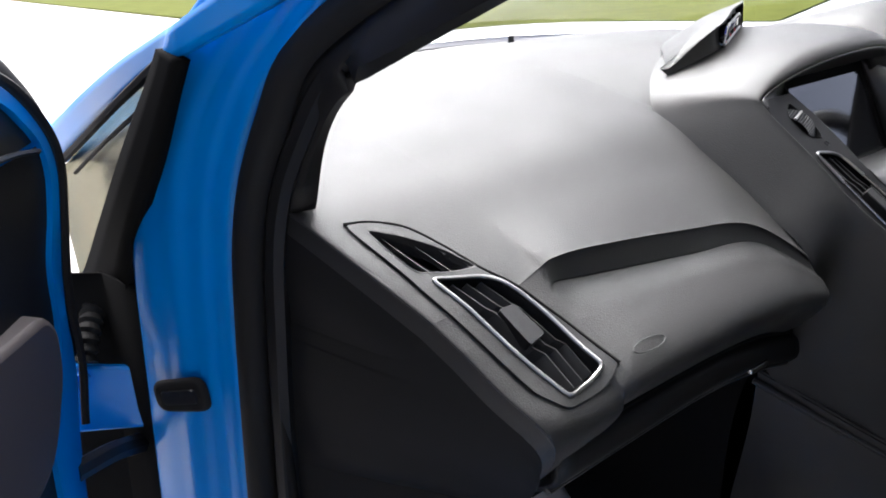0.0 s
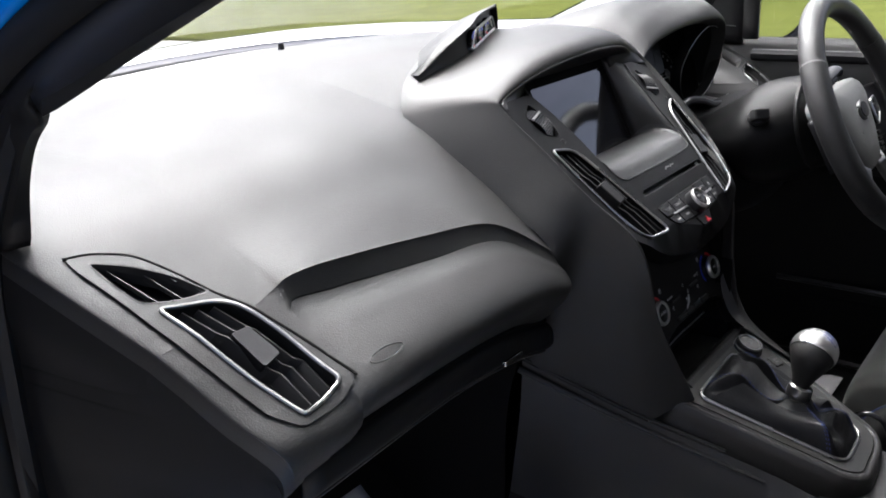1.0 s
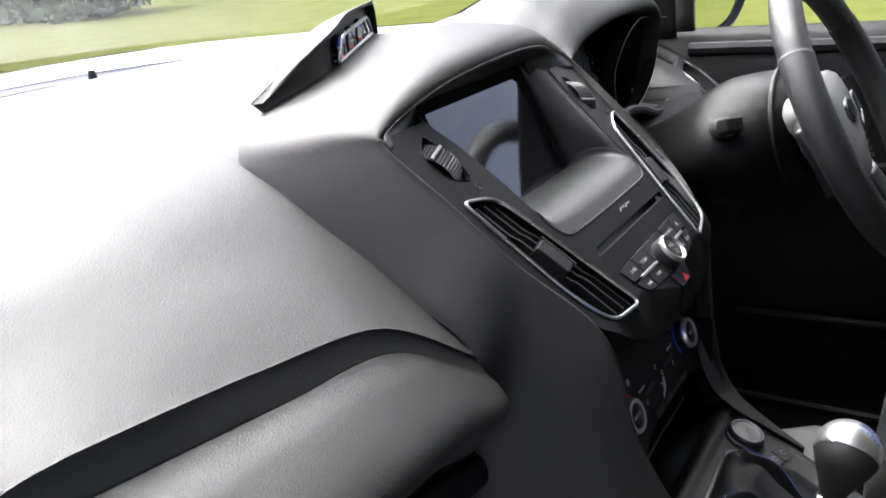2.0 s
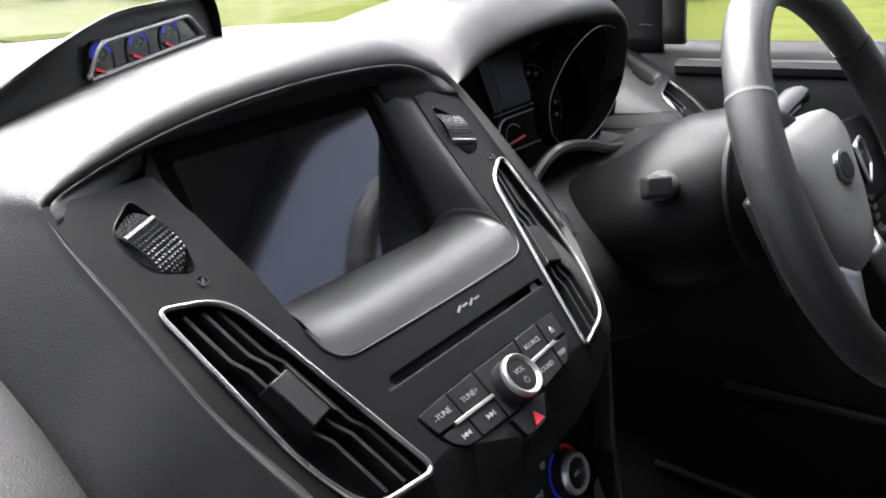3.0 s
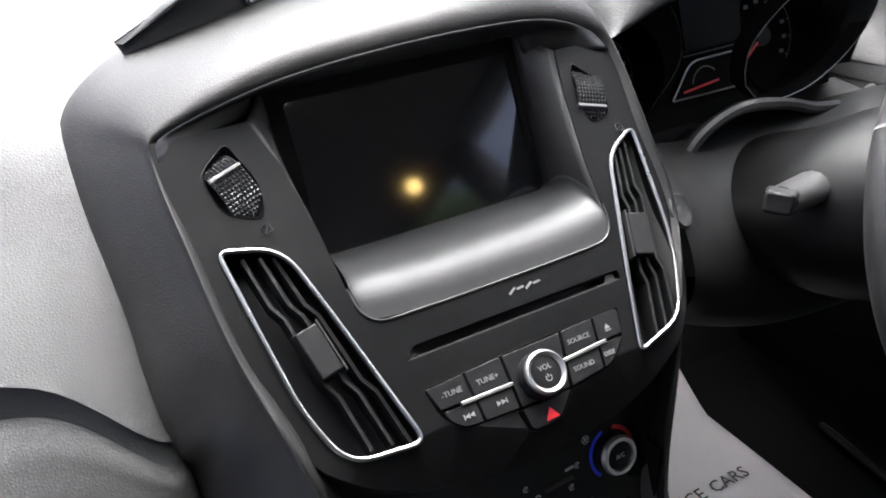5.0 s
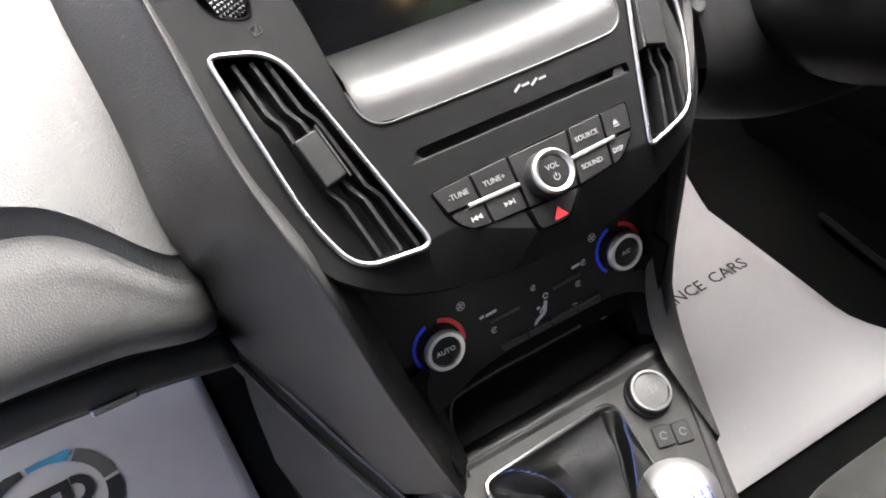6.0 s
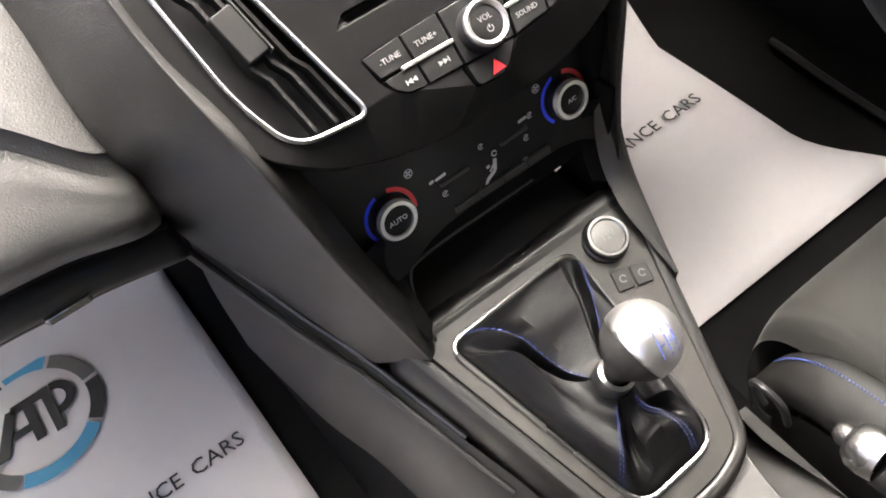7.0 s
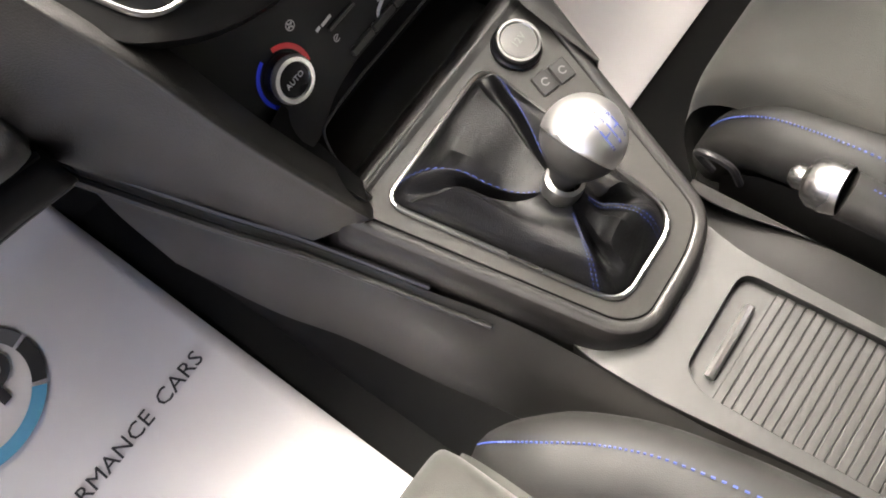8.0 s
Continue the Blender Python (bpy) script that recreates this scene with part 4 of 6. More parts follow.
def stack_vent(outline, a0, a1, b0, b1, tabf):
    """Chrome ring, three kinked slats and a tab inside one vent opening."""
    v = part("vent", plate([(p[0] * 1.0, p[1]) for p in outline], [], 0.002, FACE @ Matrix.Translation((0, 0, -0.0295))), BLACK, stack, "upright air vent with chrome ring")
    part("ring", tube(to(FACE, outline, 0.0010), 0.0018, 8, True), CHROME, v)
    part("duct", sheet([to(FACE, outline, -0.018), to(FACE, outline, -0.03)], closed_v=True), BLACK, v)
    a0, a1, b0, b1 = (np.array(p, float) for p in (a0, a1, b0, b1))
    for f in (0.22, 0.5, 0.78):
        a, b = a0 * (1 - f) + a1 * f, b0 * (1 - f) + b1 * f
        k = np.array((0.004, 0))
        pts = [a, a * 0.75 + b * 0.25, a * 0.68 + b * 0.32 + k, a * 0.34 + b * 0.66 + k, a * 0.27 + b * 0.73 + 2 * k, b + 2 * k]
        part("slat", sheet([to(FACE, pts, -0.003), to(FACE, pts, -0.018)]), HARD, v, smooth=False, solid=0.0024)
    c = (a0 + a1) / 2 * (1 - tabf) + (b0 + b1) / 2 * tabf
    d = (b0 + b1 - a0 - a1) / 2
    d = d / np.linalg.norm(d)
    s = np.array((-d[1], d[0]))
    tab = rounded([c - d * 0.019 - s * 0.009, c + d * 0.019 - s * 0.009, c + d * 0.019 + s * 0.009, c - d * 0.019 + s * 0.009], 0.002, 3)
    part("tab", block(tab, -0.012, 0.003, FACE, 0.9), HARD, v, bevel=0.001)
    e = c + s * (0.0095 if c[0] < 0 else -0.0095)
    part("tab_edge", block([p for p in (e - d * 0.019, e + d * 0.019, e + d * 0.019 - s * 0.0012, e - d * 0.019 - s * 0.0012)], -0.008, 0.0036, FACE), SATIN, v)


stack_vent(vent_l, (-0.176, 0.158), (-0.136, 0.150), (-0.152, 0.012), (-0.102, 0.006), 0.50)
stack_vent(vent_r, (0.158, 0.162), (0.134, 0.150), (0.122, 0.016), (0.084, 0.006), 0.50)


def thumb_wheel(outline, cx, cy, ang, mark_v):
    """A knurled roller in its opening, with one bright rib."""
    w = part("roller_well", plate(outline, [], 0.001, FACE @ Matrix.Translation((0, 0, -0.0195))), BLACK, stack, "knurled thumb roller")
    m = FACE @ Matrix.Translation((cx, cy, -0.022)) @ Matrix.Rotation(radians(ang), 4, "Z")
    bm = bmesh.new()
    nu, nv, r = 9, 17, 0.030
    for i in range(nu):
        for j in range(nv):
            a0, a1 = radians(-52 + 104 * j / nv), radians(-52 + 104 * (j + 1) / nv)
            x0, x1 = -0.0125 + 0.025 * i / nu, -0.0125 + 0.025 * (i + 1) / nu
            q = [bm.verts.new(m @ Vector((x, r * math.sin(a), r * math.cos(a) - 0.004))) for x, a in ((x0, a0), (x1, a0), (x1, a1), (x0, a1))]
            am = (a0 + a1) / 2
            t = bm.verts.new(m @ Vector(((x0 + x1) / 2, (r + 0.0015) * math.sin(am), (r + 0.0015) * math.cos(am) - 0.004)))
            for k in range(4):
                bm.faces.new([q[k], q[(k + 1) % 4], t])
    bmesh.ops.remove_doubles(bm, verts=bm.verts, dist=1e-5)
    part("roller", bm, BLACK, w, smooth=False)
    a = mark_v
    part("rib", tube([m @ Vector((-0.0125, (r + 0.001) * math.sin(a), (r + 0.001) * math.cos(a) - 0.004)), m @ Vector((0.0125, (r + 0.001) * math.sin(a), (r + 0.001) * math.cos(a) - 0.004))], 0.0016, 6), SILVER, w)
    mid = np.mean(np.array(outline, float), 0)
    part("opening_lip", sheet([to(FACE, [mid + (np.array(p) - mid) * k for p in outline], z) for k, z in ((1.05, 0.0004), (1.0, 0.0009), (0.93, -0.002), (0.90, -0.008))], closed_v=True), FACEM, w, "bevelled edge round the roller")
    sm = FACE @ Matrix.Translation((cx + 0.011, cy - 0.036, 0.0005)) @ Matrix.Rotation(radians(ang), 4, "Z")
    symbol = part("symbol", tube(to(sm, rounded([(-0.003, -0.003), (0.003, -0.003), (0.003, 0.003), (-0.003, 0.003)], 0.001, 3), 0), 0.0004, 5, True), BLACK, w, "small dark printed symbol")
    part("stroke", strip(-0.002, -0.002, 0.002, 0.002, 0.0008, sm, 0.0003), BLACK, symbol)


thumb_wheel(wheel_l, -0.155, 0.207, 18, 0.30)
thumb_wheel(wheel_r, 0.142, 0.207, -18, -0.45)

# display recess: shelf, cheeks, screen and the shade under the hood
SHELF_X = [-0.106, -0.06, 0.0, 0.06, 0.104]


def shelf_row(x, edge):
    a = np.array(FACE @ Vector((x, 0.0865 + edge, 0)))
    return [tuple(a), tuple(a + np.array((0, 0.014, 0.0125))), tuple(a + np.array((0, 0.035, 0.017))), tuple(a + np.array((0, 0.062, 0.0125))), (a[0] * 0.97, 0.162, 0.868)]


part("shelf", loft([shelf_row(-0.107, 0.016), shelf_row(-0.1, 0.004), shelf_row(-0.06, 0.0), shelf_row(0, -0.0005), shelf_row(0.06, 0.0), shelf_row(0.098, 0.004), shelf_row(0.104, 0.016)], 40, 24), material("metallic_grey_plastic", (0.027, 0.027, 0.027), 0.44, metal=0.2, grain=0.04, wear=0.05), stack, "metallic grey curved shelf below the display")
for s, e in ((-1, U_EDGE[:5]), (1, U_EDGE[:9:-1])):
    outer = to(FACE, [p for p in e], -0.001)
    inner = [(s * (0.103 if s < 0 else 0.110), 0.160 + 0.050 * k / 4, 0.868 + 0.120 * k / 4) for k in range(4, -1, -1)]
    part("cheek", loft([outer, inner], 6, 20), SATIN, stack, solid=0.002)
DISP = frame_of((0.004, 0.158, 0.866), (1, 0, 0), (0, 0.465, 1))
part("display_surround", plate(box_outline(-0.108, 0.108, 0.0, 0.140, 0.004), [box_outline(-0.094, 0.099, 0.003, 0.120, 0.004)], 0.01, DISP @ Matrix.Translation((0, 0, 0.002))), DEEP, stack)
part("display", plate(box_outline(-0.094, 0.099, 0.003, 0.120, 0.003), [], 0.006, DISP), SCREEN, stack, "switched-off glossy black touch screen")

# CD slot and lettering mark
slot = part("cd_slot", plate(box_outline(-0.088, 0.090, 0.054, 0.066, 0.002), [], 0.002, FACE @ Matrix.Translation((0, 0, -0.016))), BLACK, stack, "dark CD slot")
for s in (-1, 1):
    part("slot_cheek", block([(s * 0.078, 0.0575), (s * 0.0895, 0.0562), (s * 0.0895, 0.0635), (s * 0.082, 0.0635)][:: s], -0.014, -0.003, FACE, 0.9), SATIN, slot)
part("slot_lip", strip(-0.088, 0.0562, 0.090, 0.0572, 0.0012, FACE, -0.001, 0.012), SATIN, slot)
for k, (x, w) in enumerate(((0.001, 0.006), (0.008, 0.006), (0.015, 0.006), (0.022, 0.006))):
    part("emblem_bar", strip(x, 0.074 + 0.002 * (k % 2), x + w, 0.0775 - 0.001 * (k % 2), 0.0016, FACE, 0.0005), GREYINK, stack)

# radio buttons
BTN = material("button_plastic", (0.0065, 0.0065, 0.0067), 0.4, spec=0.2, grain=0.1, grain_scale=2000)
radio = part("radio_bed", plate(RADIO, [], 0.002, FACE @ Matrix.Translation((0, 0, -0.008))), BLACK, stack, "black radio button panel")


def button(outline, z=0.0012, label=""):
    return part("button", block(outline, -0.008, z, FACE, 0.975), BTN, radio, label, bevel=0.0006)


button(rounded([(-0.0853, 0.0336), (-0.0805, 0.0175), (-0.0558, 0.0170), (-0.0562, 0.0352)], [0.002, 0.001, 0.001, 0.001], 3))
button(rounded([(-0.0552, 0.0352), (-0.0548, 0.0170), (-0.0268, 0.0168), (-0.0262, 0.0362)], 0.001, 2))
button(rounded([(-0.0795, 0.0155), (-0.0765, 0.0080), (-0.0690, 0.0015), (-0.0550, 0.0000), (-0.0553, 0.0152)], [0.002, 0.003, 0.004, 0.001, 0.001], 3))
button(rounded([(-0.0541, 0.0152), (-0.0538, -0.0002), (-0.0272, -0.0012), (-0.0268, 0.0150)], 0.001, 2))
button(rounded([(0.0258, 0.0370), (0.0212, 0.0190), (0.0492, 0.0195), (0.0528, 0.0376)], 0.001, 2))
button(rounded([(0.0540, 0.0377), (0.0504, 0.0196), (0.0718, 0.0198), (0.0765, 0.0378)], [0.001, 0.001, 0.001, 0.003], 3))
button(rounded([(0.0205, 0.0166), (0.0160, -0.0020), (0.0455, 0.0012), (0.0487, 0.0172)], 0.001, 2))
button(rounded([(0.0500, 0.0172), (0.0468, 0.0014), (0.0520, 0.0022), (0.0622, 0.0088), (0.0708, 0.0180)], [0.001, 0.001, 0.003, 0.004, 0.002], 3))
button(rounded([(-0.0250, 0.0362), (-0.0258, -0.0018), (0.0148, -0.0020), (0.0245, 0.0369)], 0.001, 2), 0.0006)
hazard = part("hazard_button", block(rounded([(-0.0260, -0.0028), (-0.0252, -0.0182), (-0.0020, -0.0186), (0.0140, -0.0030)], [0.001, 0.004, 0.005, 0.001], 3), -0.008, 0.0012, FACE, 0.97), BTN, radio, "hazard button with red triangle", bevel=0.0006)
part("triangle", block([(-0.0130, -0.0165), (-0.0020, -0.0160), (-0.0072, -0.0078)], 0.0010, 0.0018, FACE), RED, hazard)
part("bar", strip(-0.0655, 0.0164, -0.0255, 0.0158, 0.0028, FACE, 0.0026, 0.004), SILVER, radio, "silver divider bar", bevel=0.0005)
part("bar", strip(0.0178, 0.0168, 0.0560, 0.0186, 0.0028, FACE, 0.0026, 0.004), SILVER, radio, "silver divider bar", bevel=0.0005)
KN = FACE @ Matrix.Translation((-0.0042, 0.0140, 0.0))
knob = part("volume_knob", lathe([(0.0166, -0.004), (0.0162, 0.006), (0.0158, 0.011)], KN, 40), BLACK, radio, "round volume knob with silver ring")
part("knob_ring", lathe([(0.0158, 0.011), (0.0154, 0.0138), (0.0140, 0.0150), (0.0122, 0.0142), (0.0114, 0.0126)], KN, 40), SILVER, knob)
part("knob_face", lathe([(0.0116, 0.0126), (0.0100, 0.0130), (0.0001, 0.0132)], KN, 32), BTN, knob)


def on_face(x, y, h=0.0016, rot=0.0):
    return FACE @ Matrix.Translation((x, y, h)) @ Matrix.Rotation(radians(rot), 4, "Z")


words("-TUNE", 0.0054, on_face(-0.0688, 0.0256), GREYINK, radio)
words("TUNE+", 0.0054, on_face(-0.0412, 0.0250), GREYINK, radio)
words("SOURCE", 0.0051, on_face(0.0362, 0.0272), GREYINK, radio)
words("SOUND", 0.0051, on_face(0.0312, 0.0082), GREYINK, radio)
words("DISP", 0.0048, on_face(0.0545, 0.0095), GREYINK, radio)
words("VOL", 0.0054, on_face(-0.0042, 0.0172, 0.0134), GREYINK, knob)
part("power_ring", arc(-0.0042, 0.0098, 0.0022, 0.0006, -230, 50, FACE, 12, 0.0135), WHITEINK, knob)
part("power_line", strip(-0.0042, 0.0102, -0.0042, 0.0126, 0.0006, FACE, 0.0136), WHITEINK, knob)
for bx, d in ((-0.0630, -1), (-0.0385, 1)):
    for k in (-1, 1):
        part("skip_mark", block([(bx + 0.0018 * k - 0.0016 * d, 0.0055), (bx + 0.0018 * k + 0.0018 * d, 0.0073), (bx + 0.0018 * k - 0.0016 * d, 0.0091)][::d], 0.0012, 0.0017, FACE), WHITEINK, radio)
    part("skip_bar", strip(bx + 0.0042 * d, 0.0055, bx + 0.0042 * d, 0.0091, 0.0008, FACE, 0.0017), WHITEINK, radio)
part("eject_mark", block([(0.0592, 0.0262), (0.0642, 0.0262), (0.0617, 0.0297)], 0.0012, 0.0017, FACE), WHITEINK, radio)
part("eject_line", strip(0.0592, 0.0249, 0.0642, 0.0249, 0.0009, FACE, 0.0017), WHITEINK, radio)

# hood round the stack, running down into the two side trims
HOOD_IN = [(-0.116, -0.046, 0.602), (-0.143, -0.012, 0.705), (-0.166, 0.004, 0.812), (-0.183, 0.070, 0.8750), (-0.1885, 0.122, 0.9230), (-0.190, 0.176, 0.967), (-0.178, 0.188, 0.981), (-0.10, 0.182, 1.003), (0.0, 0.172, 1.014), (0.11, 0.182, 1.008), (0.166, 0.188, 0.990), (0.185, 0.176, 0.970), (0.178, 0.122, 0.9230), (0.169, 0.070, 0.8750), (0.131, 0.012, 0.812), (0.118, 0.0, 0.705), (0.113, -0.016, 0.622)]
HOOD_OUT = [(-0.155, 0.008, 0.573), (-0.176, 0.060, 0.600), (-0.215, 0.140, 0.65), (-0.233, 0.084, 0.80), (-0.238, 0.165, 0.870), (-0.241, 0.285, 0.943), (-0.205, 0.335, 0.982), (-0.10, 0.40, 1.004), (0.0, 0.43, 1.016), (0.11, 0.43, 1.029), (0.205, 0.43, 1.000), (0.222, 0.31, 0.955), (0.192, 0.125, 0.86), (0.148, 0.064, 0.80), (0.134, 0.030, 0.66), (0.128, 0.006, 0.625), (0.127, -0.012, 0.596)]
LIFT = [0.004, 0.008, 0.009, 0.006, 0.005, 0.005, 0.010, 0.020, 0.022, 0.024, 0.024, 0.018, 0.012, 0.011, 0.010, 0.008, 0.004]
BULGE = [(-0.2, -0.9, 0.3), (-0.3, -0.8, 0.4), (-0.3, -0.7, 0.6), (-0.25, -0.6, 0.72), (-0.25, -0.5, 0.8), (-0.25, -0.3, 0.9), (-0.2, -0.25, 0.95), (0, -0.15, 1), (0, -0.15, 1), (0, -0.15, 1), (0.2, -0.25, 0.95), (0.25, -0.3, 0.9), (0.25, -0.5, 0.8), (0.25, -0.6, 0.72), (0.3, -0.7, 0.6), (0.3, -0.8, 0.4), (0.2, -0.9, 0.3)]
# the legs end a little lower, on the gear surround
HI = [(-0.1155, -0.044, 0.596)] + HOOD_IN + [(0.114, -0.026, 0.596)]
HO = [(-0.150, -0.004, 0.566)] + HOOD_OUT + [(0.126, -0.022, 0.580)]
HN, HL = [BULGE[0]] + BULGE + [BULGE[-1]], [0.003] + LIFT + [0.003]


def hood_ring(rise, top_rise, share):
    return [tuple(np.array(a) + np.array(n) * l * (top_rise if abs(a[0]) < 0.15 and a[2] > 0.98 else rise) + (np.array(b) - np.array(a)) * share) for a, b, n, l in zip(HI, HO, HN, HL)]


hood_under = [tuple(np.array(a) + (np.array((0.004, 0.030, 0.0)) if a[0] > 0 and a[2] < 0.83 else np.array((-0.02 * np.sign(a[0]) if abs(a[0]) > 0.1 else 0, 0.02, -0.012)))) for a in HI]
part("hood", loft([hood_under, HI, hood_ring(0.75, 0.75, 0.10), hood_ring(1.0, 0.8, 0.45), hood_ring(0.55, 0.15, 0.85), HO], 34, 140), TRIM, stack, "soft black grained hood and side trims")
part("hood_soffit", loft([HOOD_IN[5:12], [(x * 0.62, 0.20, 0.992 if i not in (0, 6) else 0.975) for i, (x, y, z) in enumerate(HOOD_IN[5:12])]], 6, 30), BLACK, stack, solid=0.002)

part("core", block(box_outline(-0.118, 0.108, 0.135, 0.34, 0.01), 0.56, 0.82, Matrix.Identity(4)), DEEP, stack, "dark inside of the centre stack")
# climate panel
CLIM = frame_of((0.006, 0.0245, 0.700), (1, 0, 0), (0, 0.35, 1))
PANELB = material("satin_black_panel", (0.007, 0.007, 0.0075), 0.4, spec=0.2, wear=0.05)
climate = part("climate_panel", plate(rounded([(-0.158, 0.086), (-0.122, -0.068), (-0.098, -0.068), (-0.075, -0.053), (-0.045, -0.0475), (0.060, -0.0465), (0.088, -0.053), (0.106, -0.066), (0.121, 0.086)], [0.01, 0.004, 0.012, 0.012, 0.01, 0.01, 0.012, 0.004, 0.01], 4), [], 0.02, CLIM), PANELB, stack, "gloss black climate control panel", bevel=0.002)
EDGE = [tuple(CLIM @ Vector(p)) for p in ((0.118, 0.086, 0.0), (0.110, 0.0, 0.0), (0.103, -0.066, 0.0))]
part("side_cheek", loft([EDGE, [(0.132, 0.011, 0.812), (0.119, -0.001, 0.705), (0.114, -0.017, 0.622)]], 6, 20), PANELB, climate, "black side of the panel")
part("climate_bed", plate([(-0.160, 0.10), (-0.122, -0.080), (0.106, -0.080), (0.126, 0.10)], [], 0.004, CLIM @ Matrix.Translation((0, 0, -0.021))), DEEP, climate)
KNOB_RING = material("bright_knurled_silver", (0.72, 0.72, 0.72), 0.34, metal=0.85)
PRINT = material("clear_white_print", (0.45, 0.45, 0.45), 0.6)
for kx, ky, txt, s in ((-0.0935, -0.0125, "AUTO", 0.0058), (0.0790, -0.0068, "A/C", 0.0052)):
    km = CLIM @ Matrix.Translation((kx, ky, 0.0))
    kb = part("climate_knob", lathe([(0.0165, 0.0), (0.0162, 0.006), (0.0158, 0.009)], km, 36), BLACK, climate, "round climate knob with knurled silver ring")
    rows = []
    for r, h in ((0.0160, 0.007), (0.0168, 0.0095), (0.0154, 0.0125), (0.0126, 0.0125), (0.0122, 0.0105)):
        rows.append([tuple(km @ Vector(((r + (0.0004 if i % 2 else 0) * (r > 0.014)) * math.cos(math.pi * i / 36), (r + (0.0004 if i % 2 else 0) * (r > 0.014)) * math.sin(math.pi * i / 36), h))) for i in range(72)])
    part("silver_ring", sheet(rows, closed_v=True), KNOB_RING, kb)
    part("cap", lathe([(0.0124, 0.0105), (0.0114, 0.0112), (0.0001, 0.0114)], km, 32), BTN, kb)
    words(txt, s, km @ Matrix.Translation((0, 0, 0.0116)), PRINT, kb)
    part("cold_arc", arc(0, 0, 0.0214, 0.0030, 108, 228, km, 20, 0.0006), BLUEINK, kb)
    part("hot_arc", arc(0, 0, 0.0208, 0.0038, -14, 80, km, 20, 0.0006), RED, kb)
    fx, fy = (0.0247, 0.0230) if kx < 0 else (-0.0232, 0.0201)
    fan = part("fan_mark", arc(fx, fy, 0.0034, 0.0007, 0, 360, km, 14, 0.0006), PRINT, kb)
    for q in range(4):
        part("fan_blade", strip(fx + 0.0006 * math.cos(q * 1.57), fy + 0.0006 * math.sin(q * 1.57), fx + 0.0026 * math.cos(q * 1.57 + 0.5), fy + 0.0026 * math.sin(q * 1.57 + 0.5), 0.0012, km, 0.0007), PRINT, fan)
part("rocker_bar", strip(-0.0480, -0.0141, -0.0210, -0.0140, 0.0030, CLIM, 0.002, 0.003), SATIN, climate, bevel=0.0005)
part("rocker_bar", strip(0.0115, -0.0127, 0.0385, -0.0117, 0.0030, CLIM, 0.002, 0.003), SATIN, climate, bevel=0.0005)
for x, y, w in ((-0.0560, -0.0076, 0.004), (-0.0505, -0.0078, 0.010), (-0.0060, -0.0242, 0.003), (-0.0190, -0.0390, 0.003), (0.0325, -0.0043, 0.008)):
    part("symbol", strip(x, y, x + w, y + 0.0006, 0.0022, CLIM, 0.0007), PRINT, climate)
for x, y, r in ((-0.0464, -0.0228, 0.0024), (-0.0053, -0.0042, 0.0022), (0.0439, -0.0042, 0.0024), (0.0356, -0.0203, 0.0024), (0.0290, -0.0388, 0.0028), (-0.0392, -0.0404, 0.0028)):
    sym = part("symbol", arc(x, y, r, 0.0007, 20, 320, CLIM, 12, 0.0007), PRINT, climate)
    part("stroke", strip(x - r * 0.5, y - r * 0.3, x + r * 0.6, y + r * 0.4, 0.0008, CLIM, 0.0008), PRINT, sym)
for x0, y0, x1, y1, w in ((0.0032, -0.0205, 0.0004, -0.0300, 0.0032), (0.0004, -0.0300, -0.0085, -0.0345, 0.0030), (-0.0085, -0.0345, -0.0125, -0.0430, 0.0026), (0.0010, -0.0240, -0.0040, -0.0290, 0.0014)):
    part("airflow_mark", strip(x0, y0, x1, y1, w, CLIM, 0.0007), PRINT, climate)
part("airflow_ring", arc(0.0040, -0.0160, 0.0022, 0.0012, 0, 330, CLIM, 10, 0.0008), PRINT, climate)
for k in range(4):
    part("switch", block(box_outline(-0.044 + 0.0245 * k, -0.0205 + 0.0245 * k, -0.0435, -0.0375, 0.001), 0.0, 0.0035, CLIM, 0.95), SATIN, climate, bevel=0.0006)

# ---------- floor, mats, console, seats ----------
tagged(part("floor", sheet([[(x, y, 0.285 + (0.0 if y < 0.42 else (y - 0.42) * 0.9)) for y in (-1.95, -0.6, 0.0, 0.42, 0.70)] for x in (-0.76, 0.0, 0.76)]), CARPET, solid=0.03), "black carpeted car floor", "floor", kind="structure")


